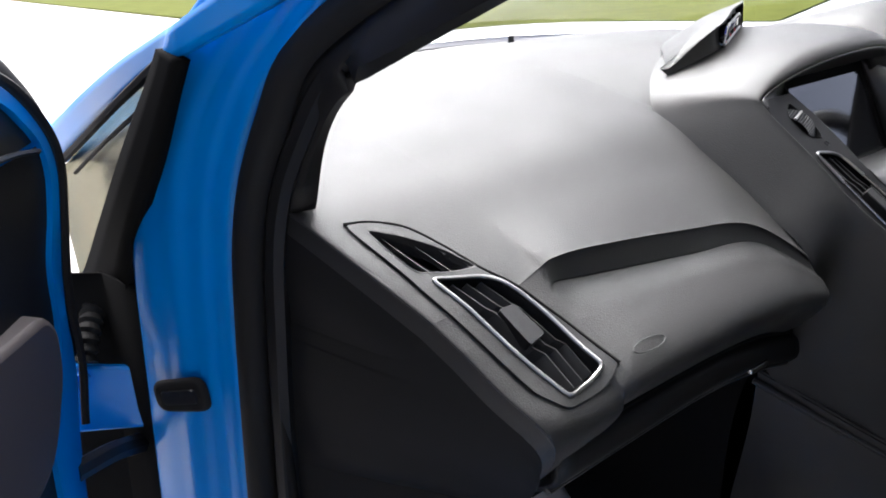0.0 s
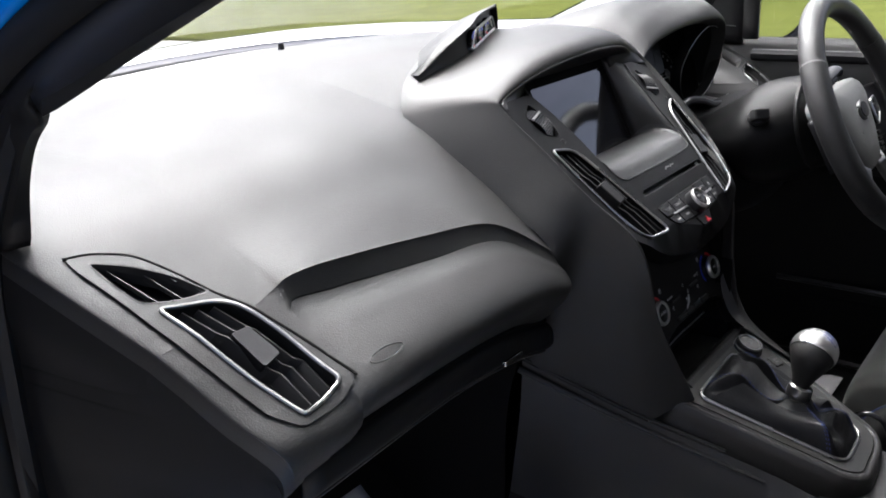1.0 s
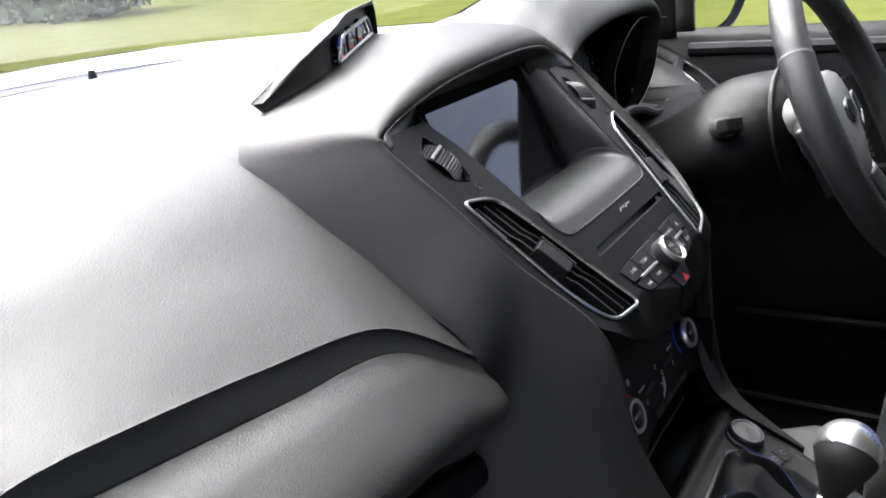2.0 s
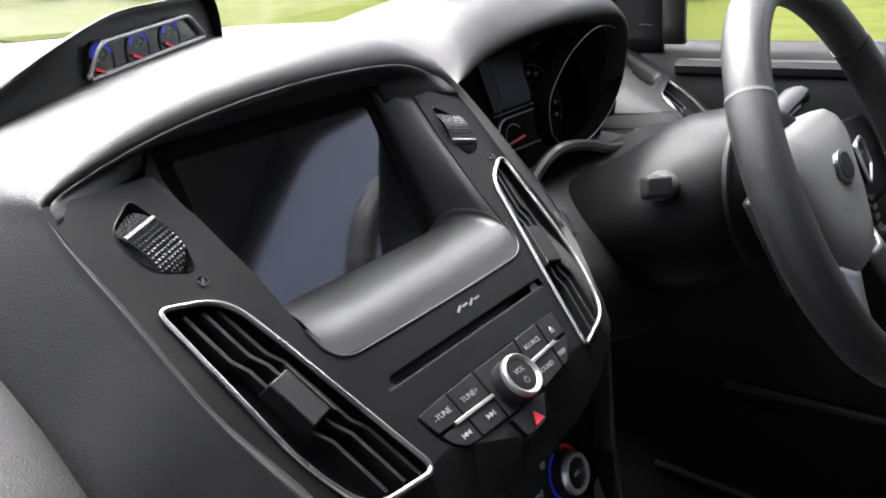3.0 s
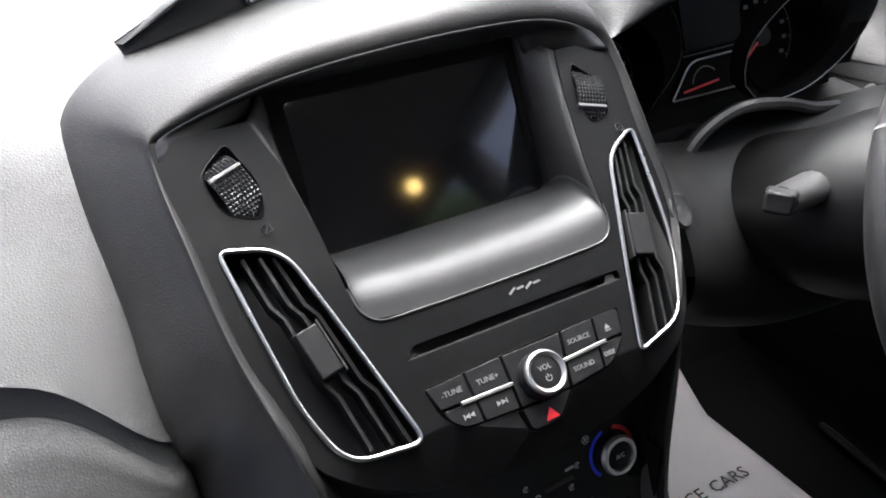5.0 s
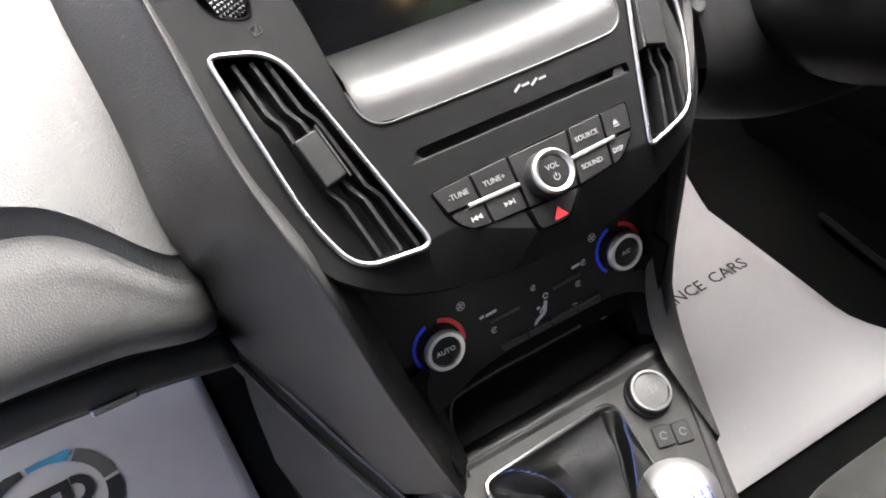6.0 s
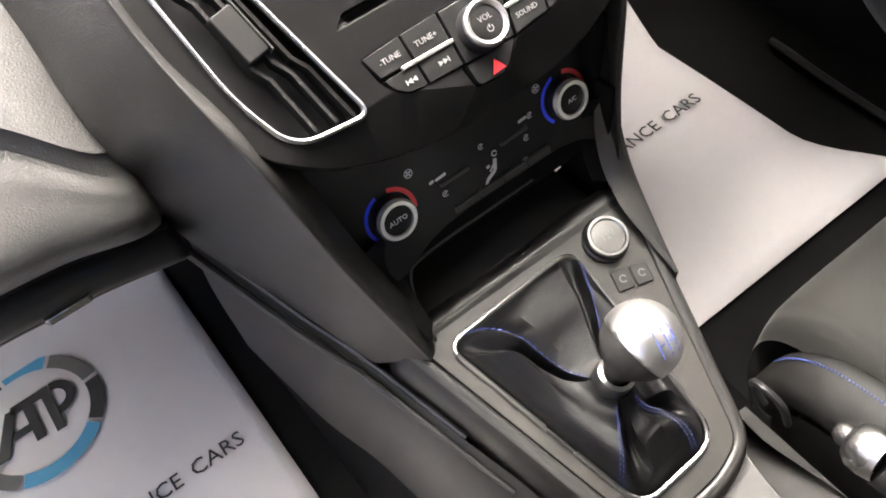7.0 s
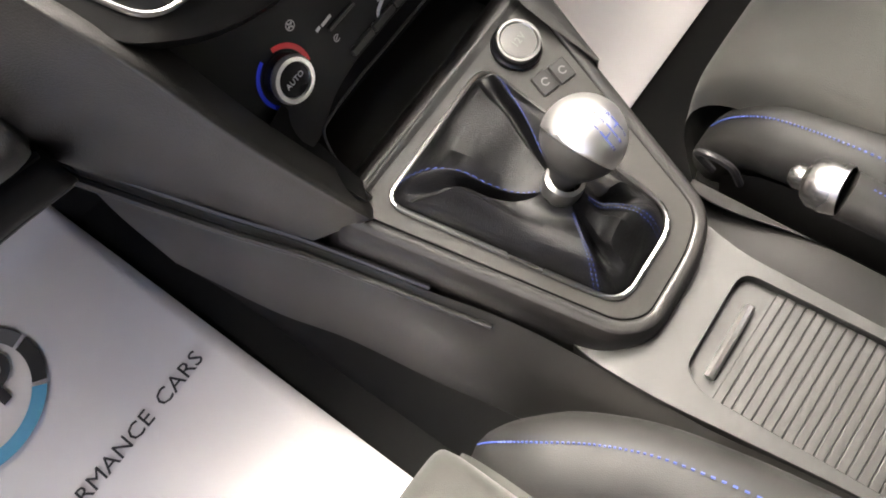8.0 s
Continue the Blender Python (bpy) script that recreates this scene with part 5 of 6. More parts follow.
def paper_mat(x0, x1, y0, y1, seed, logo, text_at):
    """A printed sheet of paper with slightly lifted edges."""
    m = thing("paper_mat", "white printed paper mat lying on the black carpet", "floor mat", "paper floor mats")
    rows = []
    for i in range(25):
        rows.append([])
        for j in range(25):
            y = y0 + (y1 - y0) * j / 24
            edge = x1 + (0.0 if x1 < 0 else 0.055 * max(0, min(1, (0.06 - y) / 0.10)) ** 1.5 + 0.4 * max(0, y - 0.31))
            x = x0 + (edge - x0) * i / 24
            z = 0.2945 + 0.004 * noise.noise(Vector((x * 5, y * 5, seed))) + max(0, y - 0.43) * 0.85
            rows[-1].append((x, y, max(z, 0.288)))
    part("sheet", sheet(rows), PAPER, m, solid=0.0012)
    cx, cy = logo
    mm = pose(0, 0, 0.3002)
    for r, a0, a1, mt in ((0.078, 60, 100, SKYBLUE), (0.078, 8, 56, GREYINK), (0.078, -38, 4, INK), (0.078, -118, -42, SKYBLUE), (0.078, -150, -122, GREYINK), (0.078, 104, 206, INK)):
        part("logo_arc", arc(cx, cy, r, 0.018, a0, a1, mm, 20, 0.0), mt, m)
    for pts in ([(-0.056, -0.030), (-0.040, -0.030), (-0.012, 0.030), (-0.026, 0.030)], [(-0.006, -0.030), (0.006, -0.030), (0.006, 0.022), (-0.006, 0.022)], [(-0.022, 0.022), (0.030, 0.022), (0.030, 0.034), (-0.018, 0.034)], [(0.018, -0.034), (0.030, -0.034), (0.030, 0.022), (0.018, 0.022)], [(-0.030, -0.012), (-0.006, -0.012), (-0.006, -0.002), (-0.026, -0.002)]):
        part("logo_bar", block([(cx + a, cy + b) for a, b in pts], 0.2992, 0.3004, Matrix.Identity(4)), INK, m)
    part("logo_bow", arc(cx + 0.032, cy + 0.010, 0.019, 0.012, -95, 92, mm, 16, 0.0), INK, m)
    tx, ty = text_at
    words("PERFORMANCE", 0.0275, pose(tx - 0.090, ty, 0.3003), INK, m, align="RIGHT")
    words("CARS", 0.0275, pose(tx - 0.078, ty, 0.3003), INK, m, align="LEFT")
    return m


paper_mat(-0.665, -0.242, -0.14, 0.47, 1, (-0.462, 0.349), (-0.262, 0.164))
paper_mat(0.185, 0.533, -0.066, 0.46, 2, (0.36, 0.385), (0.505, 0.192))

tagged(part("tunnel", loft([[(-0.185, 0.22, 0.28), (-0.185, 0.45, 0.28), (-0.19, 0.76, 0.30)], [(-0.172, 0.18, 0.62), (-0.175, 0.45, 0.64), (-0.18, 0.76, 0.64)], [(0.118, 0.14, 0.62), (0.14, 0.45, 0.64), (0.18, 0.76, 0.64)], [(0.135, 0.15, 0.28), (0.16, 0.45, 0.28), (0.19, 0.76, 0.30)]], 30, 10), CARPET), "black carpeted centre tunnel under the dashboard", "tunnel", kind="structure")
console = thing("centre_console", "dark grey centre console between the front seats", "console")
# side skirts from the stack back along the tunnel
for s in (-1, 1):
    if s < 0:
        top = [(-0.214, 0.15, 0.640), (-0.178, 0.058, 0.594), (-0.152, -0.004, 0.564), (-0.125, -0.095, 0.534), (-0.106, -0.154, 0.512), (-0.094, -0.220, 0.490), (-0.088, -0.32, 0.485), (-0.072, -0.45, 0.485), (-0.064, -0.75, 0.485)]
        mid = [(-0.218, 0.155, 0.56), (-0.188, 0.06, 0.53), (-0.166, -0.004, 0.508), (-0.146, -0.095, 0.480), (-0.130, -0.154, 0.464), (-0.118, -0.220, 0.450), (-0.110, -0.32, 0.44), (-0.100, -0.45, 0.44), (-0.10, -0.75, 0.44)]
        low = [(-0.215, 0.18, 0.42), (-0.196, 0.07, 0.40), (-0.176, -0.004, 0.39), (-0.160, -0.095, 0.375), (-0.148, -0.154, 0.37), (-0.138, -0.220, 0.36), (-0.130, -0.32, 0.34), (-0.125, -0.45, 0.33), (-0.125, -0.75, 0.33)]
    else:
        top = [(0.128, 0.05, 0.640), (0.124, 0.0, 0.596), (0.110, -0.050, 0.560), (0.094, -0.110, 0.530), (0.082, -0.170, 0.505), (0.080, -0.230, 0.480), (0.105, -0.32, 0.455), (0.108, -0.45, 0.45), (0.108, -0.75, 0.45)]
        mid = [(0.132, 0.06, 0.56), (0.128, 0.01, 0.53), (0.116, -0.050, 0.50), (0.104, -0.110, 0.475), (0.096, -0.170, 0.455), (0.098, -0.230, 0.44), (0.112, -0.32, 0.43), (0.115, -0.45, 0.42), (0.115, -0.75, 0.42)]
        low = [(0.145, 0.14, 0.42), (0.142, 0.05, 0.40), (0.138, -0.034, 0.385), (0.134, -0.110, 0.37), (0.132, -0.170, 0.36), (0.130, -0.230, 0.35), (0.130, -0.32, 0.34), (0.130, -0.45, 0.33), (0.130, -0.75, 0.33)]
    part("side_skirt", loft([top, mid, low], 12, 60), CONSOLE, console, "grained dark grey side of the console")
    part("tunnel_carpet", loft([low, [(s * 0.20, y + (0.05 if i == 0 else 0), 0.28) for i, (x, y, z) in enumerate(low)]], 4, 30), CARPET, console)
    part("skirt_seam", tube([(a[0] - s * 0.002, a[1], a[2] + 0.003) for a in top[:4]], 0.0025, 6, steps=24), BLACK, console)


part("skirt_ledge", tube([(-0.221, 0.152, 0.630), (-0.185, 0.058, 0.584), (-0.159, -0.004, 0.555), (-0.136, -0.08, 0.528), (-0.116, -0.145, 0.505)], lambda f: 0.0045 * (1 - 0.5 * f), 8, steps=30), CONSOLE, console, "rounded ledge along the console side")


# gear surround: body, satin top plate with gaiter opening
TOP = rounded([(-0.117, 0.016), (-0.0625, -0.192), (-0.046, -0.2075), (0.016, -0.2045), (0.046, -0.194), (0.108, 0.016)], [0.004, 0.02, 0.016, 0.03, 0.024, 0.004], 6)
HOLE = rounded([(-0.0985, 0.0010), (-0.0520, -0.1870), (0.0330, -0.1840), (0.0365, 0.0065)], [0.016, 0.020, 0.026, 0.016], 7)


def grown(outline, d):
    """The outline pushed outward by d."""
    p = np.array(outline, float)
    t = np.roll(p, -1, 0) - np.roll(p, 1, 0)
    n = np.stack([t[:, 1], -t[:, 0]], 1)
    n /= np.linalg.norm(n, axis=1)[:, None] + 1e-9
    if ((p + n * 0.001 - p.mean(0)) ** 2).sum() < ((p - n * 0.001 - p.mean(0)) ** 2).sum():
        n = -n
    return p + n * d


SURROUND = material("gear_surround_plastic", (0.0085, 0.008, 0.0075), 0.42, spec=0.4, grain=0.2, grain_scale=1500)
part("surround", sheet([to(GEAR, grown(TOP, d), z) for d, z in ((0.0115, -0.0015), (0.0150, -0.006), (0.0185, -0.014), (0.0225, -0.030), (0.025, -0.062))], closed_v=True), SURROUND, console, "dark grey rounded gear surround")
part("surround_rim", sheet([to(GEAR, grown(TOP, d), z) for d, z in ((0.0006, -0.004), (0.0014, -0.0005), (0.0030, 0.0012), (0.0065, 0.0018), (0.0095, 0.0006), (0.0116, -0.0016))], closed_v=True), SATIN, console, "satin grey rounded rim of the gear surround")
part("surround_gap", tube(to(GEAR, TOP, -0.0012), 0.0016, 6, True), DEEP, console)
top_plate = part("gear_plate", plate(TOP, [HOLE], 0.02, GEAR @ Matrix.Translation((0, 0, 0.001))), material("gear_plate_plastic", (0.032, 0.031, 0.029), 0.4, spec=0.4, grain=0.06, grain_scale=2200), console, "satin grey gear plate", bevel=0.003)
part("gaiter_frame", tube(to(GEAR, HOLE, 0.003), 0.0024, 8, True), CHROME, console, "chrome frame round the gaiter")
# front of the plate rolls into the cubby
part("cubby_lip", loft([to(GEAR, [(-0.1165, 0.0145), (0.0, 0.0145), (0.1075, 0.0145)], 0.0010), to(GEAR, [(-0.110, 0.020), (0.0, 0.022), (0.104, 0.026)], 0.0012), to(GEAR, [(-0.106, 0.027), (0.0, 0.029), (0.101, 0.033)], -0.003), to(GEAR, [(-0.104, 0.032), (0.0, 0.034), (0.099, 0.038)], -0.014), [(-0.10, 0.005, 0.578), (0, 0.005, 0.578), (0.095, 0.005, 0.578)], [(-0.10, 0.13, 0.585), (0, 0.13, 0.585), (0.095, 0.13, 0.585)], [(-0.10, 0.14, 0.66), (0, 0.14, 0.66), (0.095, 0.14, 0.66)]], 36, 12), SURROUND, console, "dark storage cubby below the climate panel")
for s, x in ((-1, -0.112), (1, 0.108)):
    b = 0.0 if s < 0 else 0.024
    part("cubby_cheek", loft([[(x - s * 0.014, -0.03 + b, 0.606), (x - s * 0.014, 0.01, 0.64), (x - s * 0.010, 0.014, 0.68)], [(x, -0.034 + b, 0.606), (x + s * 0.010, b, 0.64), (x + s * 0.018, 0.012, 0.69)], [(x - s * 0.016, 0.12, 0.59), (x - s * 0.012, 0.12, 0.63), (x, 0.12, 0.69)]], 10, 10), DEEP, console)
part("cubby_roof", sheet([[(-0.12, 0.012, 0.655), (0.12, 0.012, 0.655)], [(-0.12, 0.14, 0.662), (0.12, 0.14, 0.662)]]), BLACK, console, solid=0.004)
# the plate sweeps up into the right side of the stack
sweep_in = [(0.0975, -0.105, 0.571), (0.094, -0.052, 0.598), (0.097, -0.030, 0.607), (0.102, -0.008, 0.622), (0.106, 0.006, 0.650), (0.110, 0.012, 0.680)]
sweep_out = [(0.1000, -0.106, 0.566), (0.1180, -0.052, 0.591), (0.1235, -0.028, 0.610), (0.1235, -0.013, 0.640), (0.1230, -0.004, 0.668), (0.1235, 0.002, 0.690)]
sweep_mid = [(x * 0.45 + u * 0.55, y * 0.45 + v * 0.55 - 0.002, z * 0.45 + w * 0.55 + 0.003) for (x, y, z), (u, v, w) in zip(sweep_in, sweep_out)]
sweep_low = [(x + 0.001, y + 0.004, z - 0.045) for x, y, z in sweep_out]
part("plate_sweep", loft([sweep_in, sweep_mid, sweep_out, sweep_low], 14, 24), CONSOLE, console, "dark corner sweeping up to the stack")
part("cubby_rim", tube([tuple(CLIM @ Vector(p)) for p in ((0.030, -0.0585, 0.001), (-0.021, -0.0589, 0.001), (-0.049, -0.0588, 0.001), (-0.086, -0.0615, 0.001), (-0.0985, -0.0690, 0.001))] + [(-0.0985, -0.012, 0.606), tuple(GEAR @ Vector((-0.1015, 0.010, 0.002)))], 0.0011, 6, steps=40), SATIN, console, "thin grey rim round the storage cubby")
part("leg_core", block(box_outline(0.109, 0.121, 0.014, 0.13, 0.001), 0.62, 0.76, Matrix.Identity(4)), DEEP, console)
part("cubby_side", block(box_outline(0.112, 0.117, -0.004, 0.14, 0.001), 0.56, 0.70, Matrix.Identity(4)), DEEP, console)
# 12 volt socket and two switches
SOCK = GEAR @ Matrix.Translation((0.0675, -0.0040, 0.001))
sock = part("socket", lathe([(0.0205, 0.0), (0.0205, 0.004), (0.0188, 0.0055), (0.0186, 0.010)], SOCK, 36), BLACK, console, "round 12 volt socket cap with silver rim")
part("rim", lathe([(0.0186, 0.010), (0.0178, 0.0125), (0.0158, 0.0125), (0.0144, 0.0110)], SOCK, 36), CHROME, sock)
part("cap", lathe([(0.0146, 0.0110), (0.0130, 0.0118), (0.0001, 0.0120)], SOCK, 32), material("pale_grey_plastic", (0.10, 0.098, 0.095), 0.45), sock)
words("12V", 0.0085, SOCK @ Matrix.Translation((0, 0, 0.0122)), WHITEINK, sock)
for k in range(2):
    sw = part("switch", block(rounded([(-0.0080, -0.0095), (0.0080, -0.0095), (0.0080, 0.0095), (-0.0080, 0.0095)], 0.002, 3), 0, 0.0035, GEAR @ Matrix.Translation((0.0572 + 0.0170 * k, -0.0395 - 0.0050 * k, 0.0)) @ Matrix.Rotation(radians(-14), 4, "Z"), 0.96), SATIN, console, "small grey console switch", bevel=0.0008)
    part("mark", arc(0.0572 + 0.0170 * k, -0.0395 - 0.0050 * k, 0.003, 0.0012, 0, 300, GEAR, 12, 0.0042), GREYINK, sw)

# gaiter with folds and stitching, and the gear lever
lever = thing("gear_lever", "silver and black gear knob on a leather gaiter", "gear lever")
C0, C1 = np.array((-0.016, -0.150, 0.592)), np.array((-0.004, -0.164, 0.655))
hole = np.array(to(GEAR, dense(HOLE, 3), -0.004))
n = len(hole)
SEAMS = (0.02, 0.27, 0.53, 0.78)
rows = []
for f, drop in ((0.0, 0.0), (0.10, 0.012), (0.26, 0.014), (0.44, 0.010), (0.60, 0.0), (0.76, -0.008), (0.90, -0.008), (1.0, 0.0)):
    row = []
    for i, p in enumerate(hole):
        a = math.atan2(p[1] - C0[1], p[0] - C0[0])
        c = C0 + np.array((0.014 * math.cos(a), 0.014 * math.sin(a), -0.012))
        q = p * (1 - f) + c * f
        turn = min(abs((i / n - k + 0.5) % 1.0 - 0.5) for k in SEAMS)
        ridge = 0.013 * math.exp(-(turn / 0.055) ** 2) - 0.008 * math.exp(-((turn - 0.11) / 0.05) ** 2)
        crumple = 0.016 * noise.noise(Vector((math.cos(a) * 2.6, math.sin(a) * 2.6, f * 3.5))) + 0.006 * noise.noise(Vector((math.cos(a) * 7, math.sin(a) * 7, f * 9 + 4)))
        row.append(tuple(q + np.array((0, 0, drop + (ridge + crumple) * math.sin(math.pi * f)))))
    rows.append(row)
cols = [spline([r[i] for r in rows], 22) for i in range(n)]
part("gaiter", sheet([[cols[i][k] for i in range(n)] for k in range(22)], closed_v=True), material("gaiter_leather", (0.0035, 0.0035, 0.0038), 0.38, spec=0.3, leather=0.4, leather_scale=700), lever, "creased black leather gaiter")


def stitch_line(path, count, parent, off=(0, 0, 0.0012), r=0.0006, length=0.6, name="stitch"):
    """A row of short thread stitches along a path, in one mesh."""
    pts = spline(path, count * 2)
    bm = bmesh.new()
    for k in range(count):
        a, b = np.array(pts[2 * k]) + np.array(off), np.array(pts[2 * k + 1]) + np.array(off)
        t = tube([a, a + (b - a) * length * 1.4], r, 5)
        me = bpy.data.meshes.new("tmp")
        t.to_mesh(me)
        t.free()
        bm.from_mesh(me)
        bpy.data.meshes.remove(me)
    return part(name, bm, STITCH, parent, "blue thread stitching")


for i in (int(n * k) for k in SEAMS):
    for d in (-1, 1):
        path = [np.array(cols[(i + d) % n][k]) for k in range(1, 20, 3)]
        stitch_line([tuple(p) for p in path], 22, lever, (0, 0, 0.0010), 0.0004)
AX = Vector(C1 - C0).normalized()
zx = AX
yx = zx.cross(Vector((1, 0, 0))).normalized()
xx = yx.cross(zx)
LEV = Matrix(((xx.x, yx.x, zx.x, C0[0]), (xx.y, yx.y, zx.y, C0[1]), (xx.z, yx.z, zx.z, C0[2]), (0, 0, 0, 1)))
part("collar", lathe([(0.0125, -0.016), (0.0150, -0.012), (0.0158, -0.004), (0.0150, 0.004), (0.0120, 0.006)], LEV, 32), CHROME, lever, "chrome collar")
# teardrop knob: leather over the front half, bright metal over the top and far side
KC, KR = Vector((0.001, 0.002, 0.055)), 0.0290
KNOB = [(0.0105, 0.0), (0.0115, 0.008), (0.0145, 0.017), (0.0190, 0.027), (0.0238, 0.037), (0.0268, 0.045)] + [(KR * math.cos(radians(a)), KC.z + KR * math.sin(radians(a))) for a in range(-12, 90, 8)] + [(0.0001, KC.z + KR)]
SPLIT = Vector((0.74, 0.02, 0.66)).normalized()


def knob_half(bright):
    bm = lathe(KNOB, Matrix.Translation((KC.x, KC.y, 0)), 56)
    g = list(bm.verts) + list(bm.edges) + list(bm.faces)
    bmesh.ops.bisect_plane(bm, geom=g, plane_co=KC - SPLIT * 0.007, plane_no=SPLIT, clear_inner=bright, clear_outer=not bright)
    if bright:
        for v in bm.verts:
            v.co = KC + (v.co - KC) * 1.018
    bm.transform(LEV)
    return bm


part("grip", knob_half(False), LEATHER, lever, "black leather grip")
cap = part("cap", knob_half(True), material("brushed_aluminium", (0.72, 0.72, 0.72), 0.33, metal=1.0, wear=0.06, wear_scale=60), lever, "polished aluminium knob cap", solid=0.001)
CAPM = LEV @ Matrix.Translation(KC) @ Matrix.Rotation(radians(-4), 4, "Y") @ Matrix.Rotation(radians(30), 4, "X")


def wrap(ob):
    """Lays flat marks on to the knob's round top."""
    c = LEV @ KC
    for v in ob.data.vertices:
        v.co = c + (v.co - c).normalized() * (KR * 1.018 + 0.0006 + (0.0002 if v.index % 2 else 0.0))


for k in range(3):
    wrap(part("gate_mark", strip(-0.007 + 0.007 * k, -0.006, -0.007 + 0.007 * k, 0.006, 0.0010, CAPM, KR), STITCH, cap))
wrap(part("gate_mark", strip(-0.007, 0.0, 0.007, 0.0, 0.0010, CAPM, KR), STITCH, cap))
for x, y, d in ((-0.007, 0.0095, "1"), (0.0, 0.0095, "3"), (0.007, 0.0095, "5"), (-0.007, -0.0095, "2"), (0.0, -0.0095, "4"), (0.007, -0.0095, "6")):
    wrap(words(d, 0.0058, CAPM @ Matrix.Translation((x, y, KR)), STITCH, cap))

# rear tray with a ribbed roller shutter
part("console_top", plate(rounded([(-0.064, -0.78), (0.048, -0.78), (0.0475, -0.27), (0.058, -0.225), (0.055, -0.17), (-0.080, -0.17), (-0.093, -0.215), (-0.0915, -0.275), (-0.073, -0.43)], [0.01, 0.01, 0.02, 0.02, 0.02, 0.02, 0.02, 0.02, 0.03], 5), [rounded([(-0.056, -0.70), (0.041, -0.70), (0.0385, -0.39), (0.0335, -0.2795), (-0.057, -0.2825), (-0.0685, -0.300)], [0.004, 0.004, 0.02, 0.014, 0.012, 0.012], 5)], 0.03, pose(0, 0, 0.492)), CONSOLE, console, "grained dark grey console top", bevel=0.005)
part("handbrake_recess", loft([[(0.046, y, 0.482) for y in (-0.20, -0.30, -0.50, -0.78)], [(0.058, y, 0.466) for y in (-0.20, -0.30, -0.50, -0.78)], [(0.106, y, 0.452) for y in (-0.20, -0.30, -0.50, -0.78)]], 8, 12), CONSOLE, console, "sloping recess beside the handbrake")
shutter = part("roller_shutter", plate(rounded([(-0.060, -0.71), (0.043, -0.71), (0.041, -0.39), (0.036, -0.277), (-0.058, -0.280), (-0.0705, -0.300)], 0.01, 4), [], 0.004, pose(0, 0, 0.482)), CONSOLE, console, "ribbed grey roller shutter")
for k in range(48):
    y = -0.314 - 0.0079 * k
    part("rib", block(box_outline(-0.0675 + 0.0001 * k, 0.0365 + 0.0002 * min(k, 12), y - 0.0038, y + 0.0038, 0.0010, 2), 0.481, 0.4836, Matrix.Identity(4), 0.995), CONSOLE, shutter, bevel=0.0010)
part("pull", tube([(-0.054, -0.3005, 0.486), (-0.02, -0.2995, 0.4885), (0.012, -0.2985, 0.486)], 0.0042, 8, steps=12), CHROME, shutter, "chrome shutter pull")

# handbrake
brake = thing("handbrake", "handbrake lever with leather grip and polished release button", "handbrake")
part("grip", tube([(0.100, -0.315, 0.548), (0.104, -0.36, 0.540), (0.108, -0.45, 0.520), (0.110, -0.55, 0.495)], lambda f: 0.019 - 0.003 * f, 14, steps=20), LEATHER, brake, "black leather grip")
part("end_cap", lathe([(0.019, -0.012), (0.0205, 0.0), (0.0195, 0.010), (0.015, 0.016), (0.010, 0.018)], frame_of((0.0995, -0.303, 0.550), (1, 0, 0), (0, 0.25, 1)) @ Matrix.Rotation(radians(-180), 4, "X"), 30), CHROME, brake, "polished end cap")
part("button", lathe([(0.010, 0.012), (0.010, 0.024), (0.007, 0.029), (0.0001, 0.030)], frame_of((0.0995, -0.303, 0.550), (1, 0, 0), (0, 0.25, 1)) @ Matrix.Rotation(radians(-180), 4, "X"), 24), CHROME, brake)
stitch_line([(0.102, -0.33, 0.567), (0.105, -0.38, 0.556), (0.108, -0.45, 0.539), (0.110, -0.54, 0.513)], 40, brake, (0, 0, 0.0))
part("hook", tube([(0.104, -0.215, 0.485), (0.101, -0.20, 0.505), (0.099, -0.212, 0.515), (0.101, -0.23, 0.508), (0.104, -0.24, 0.485)], 0.0035, 8, steps=20), BLACK, brake)


# ---------- seats ----------


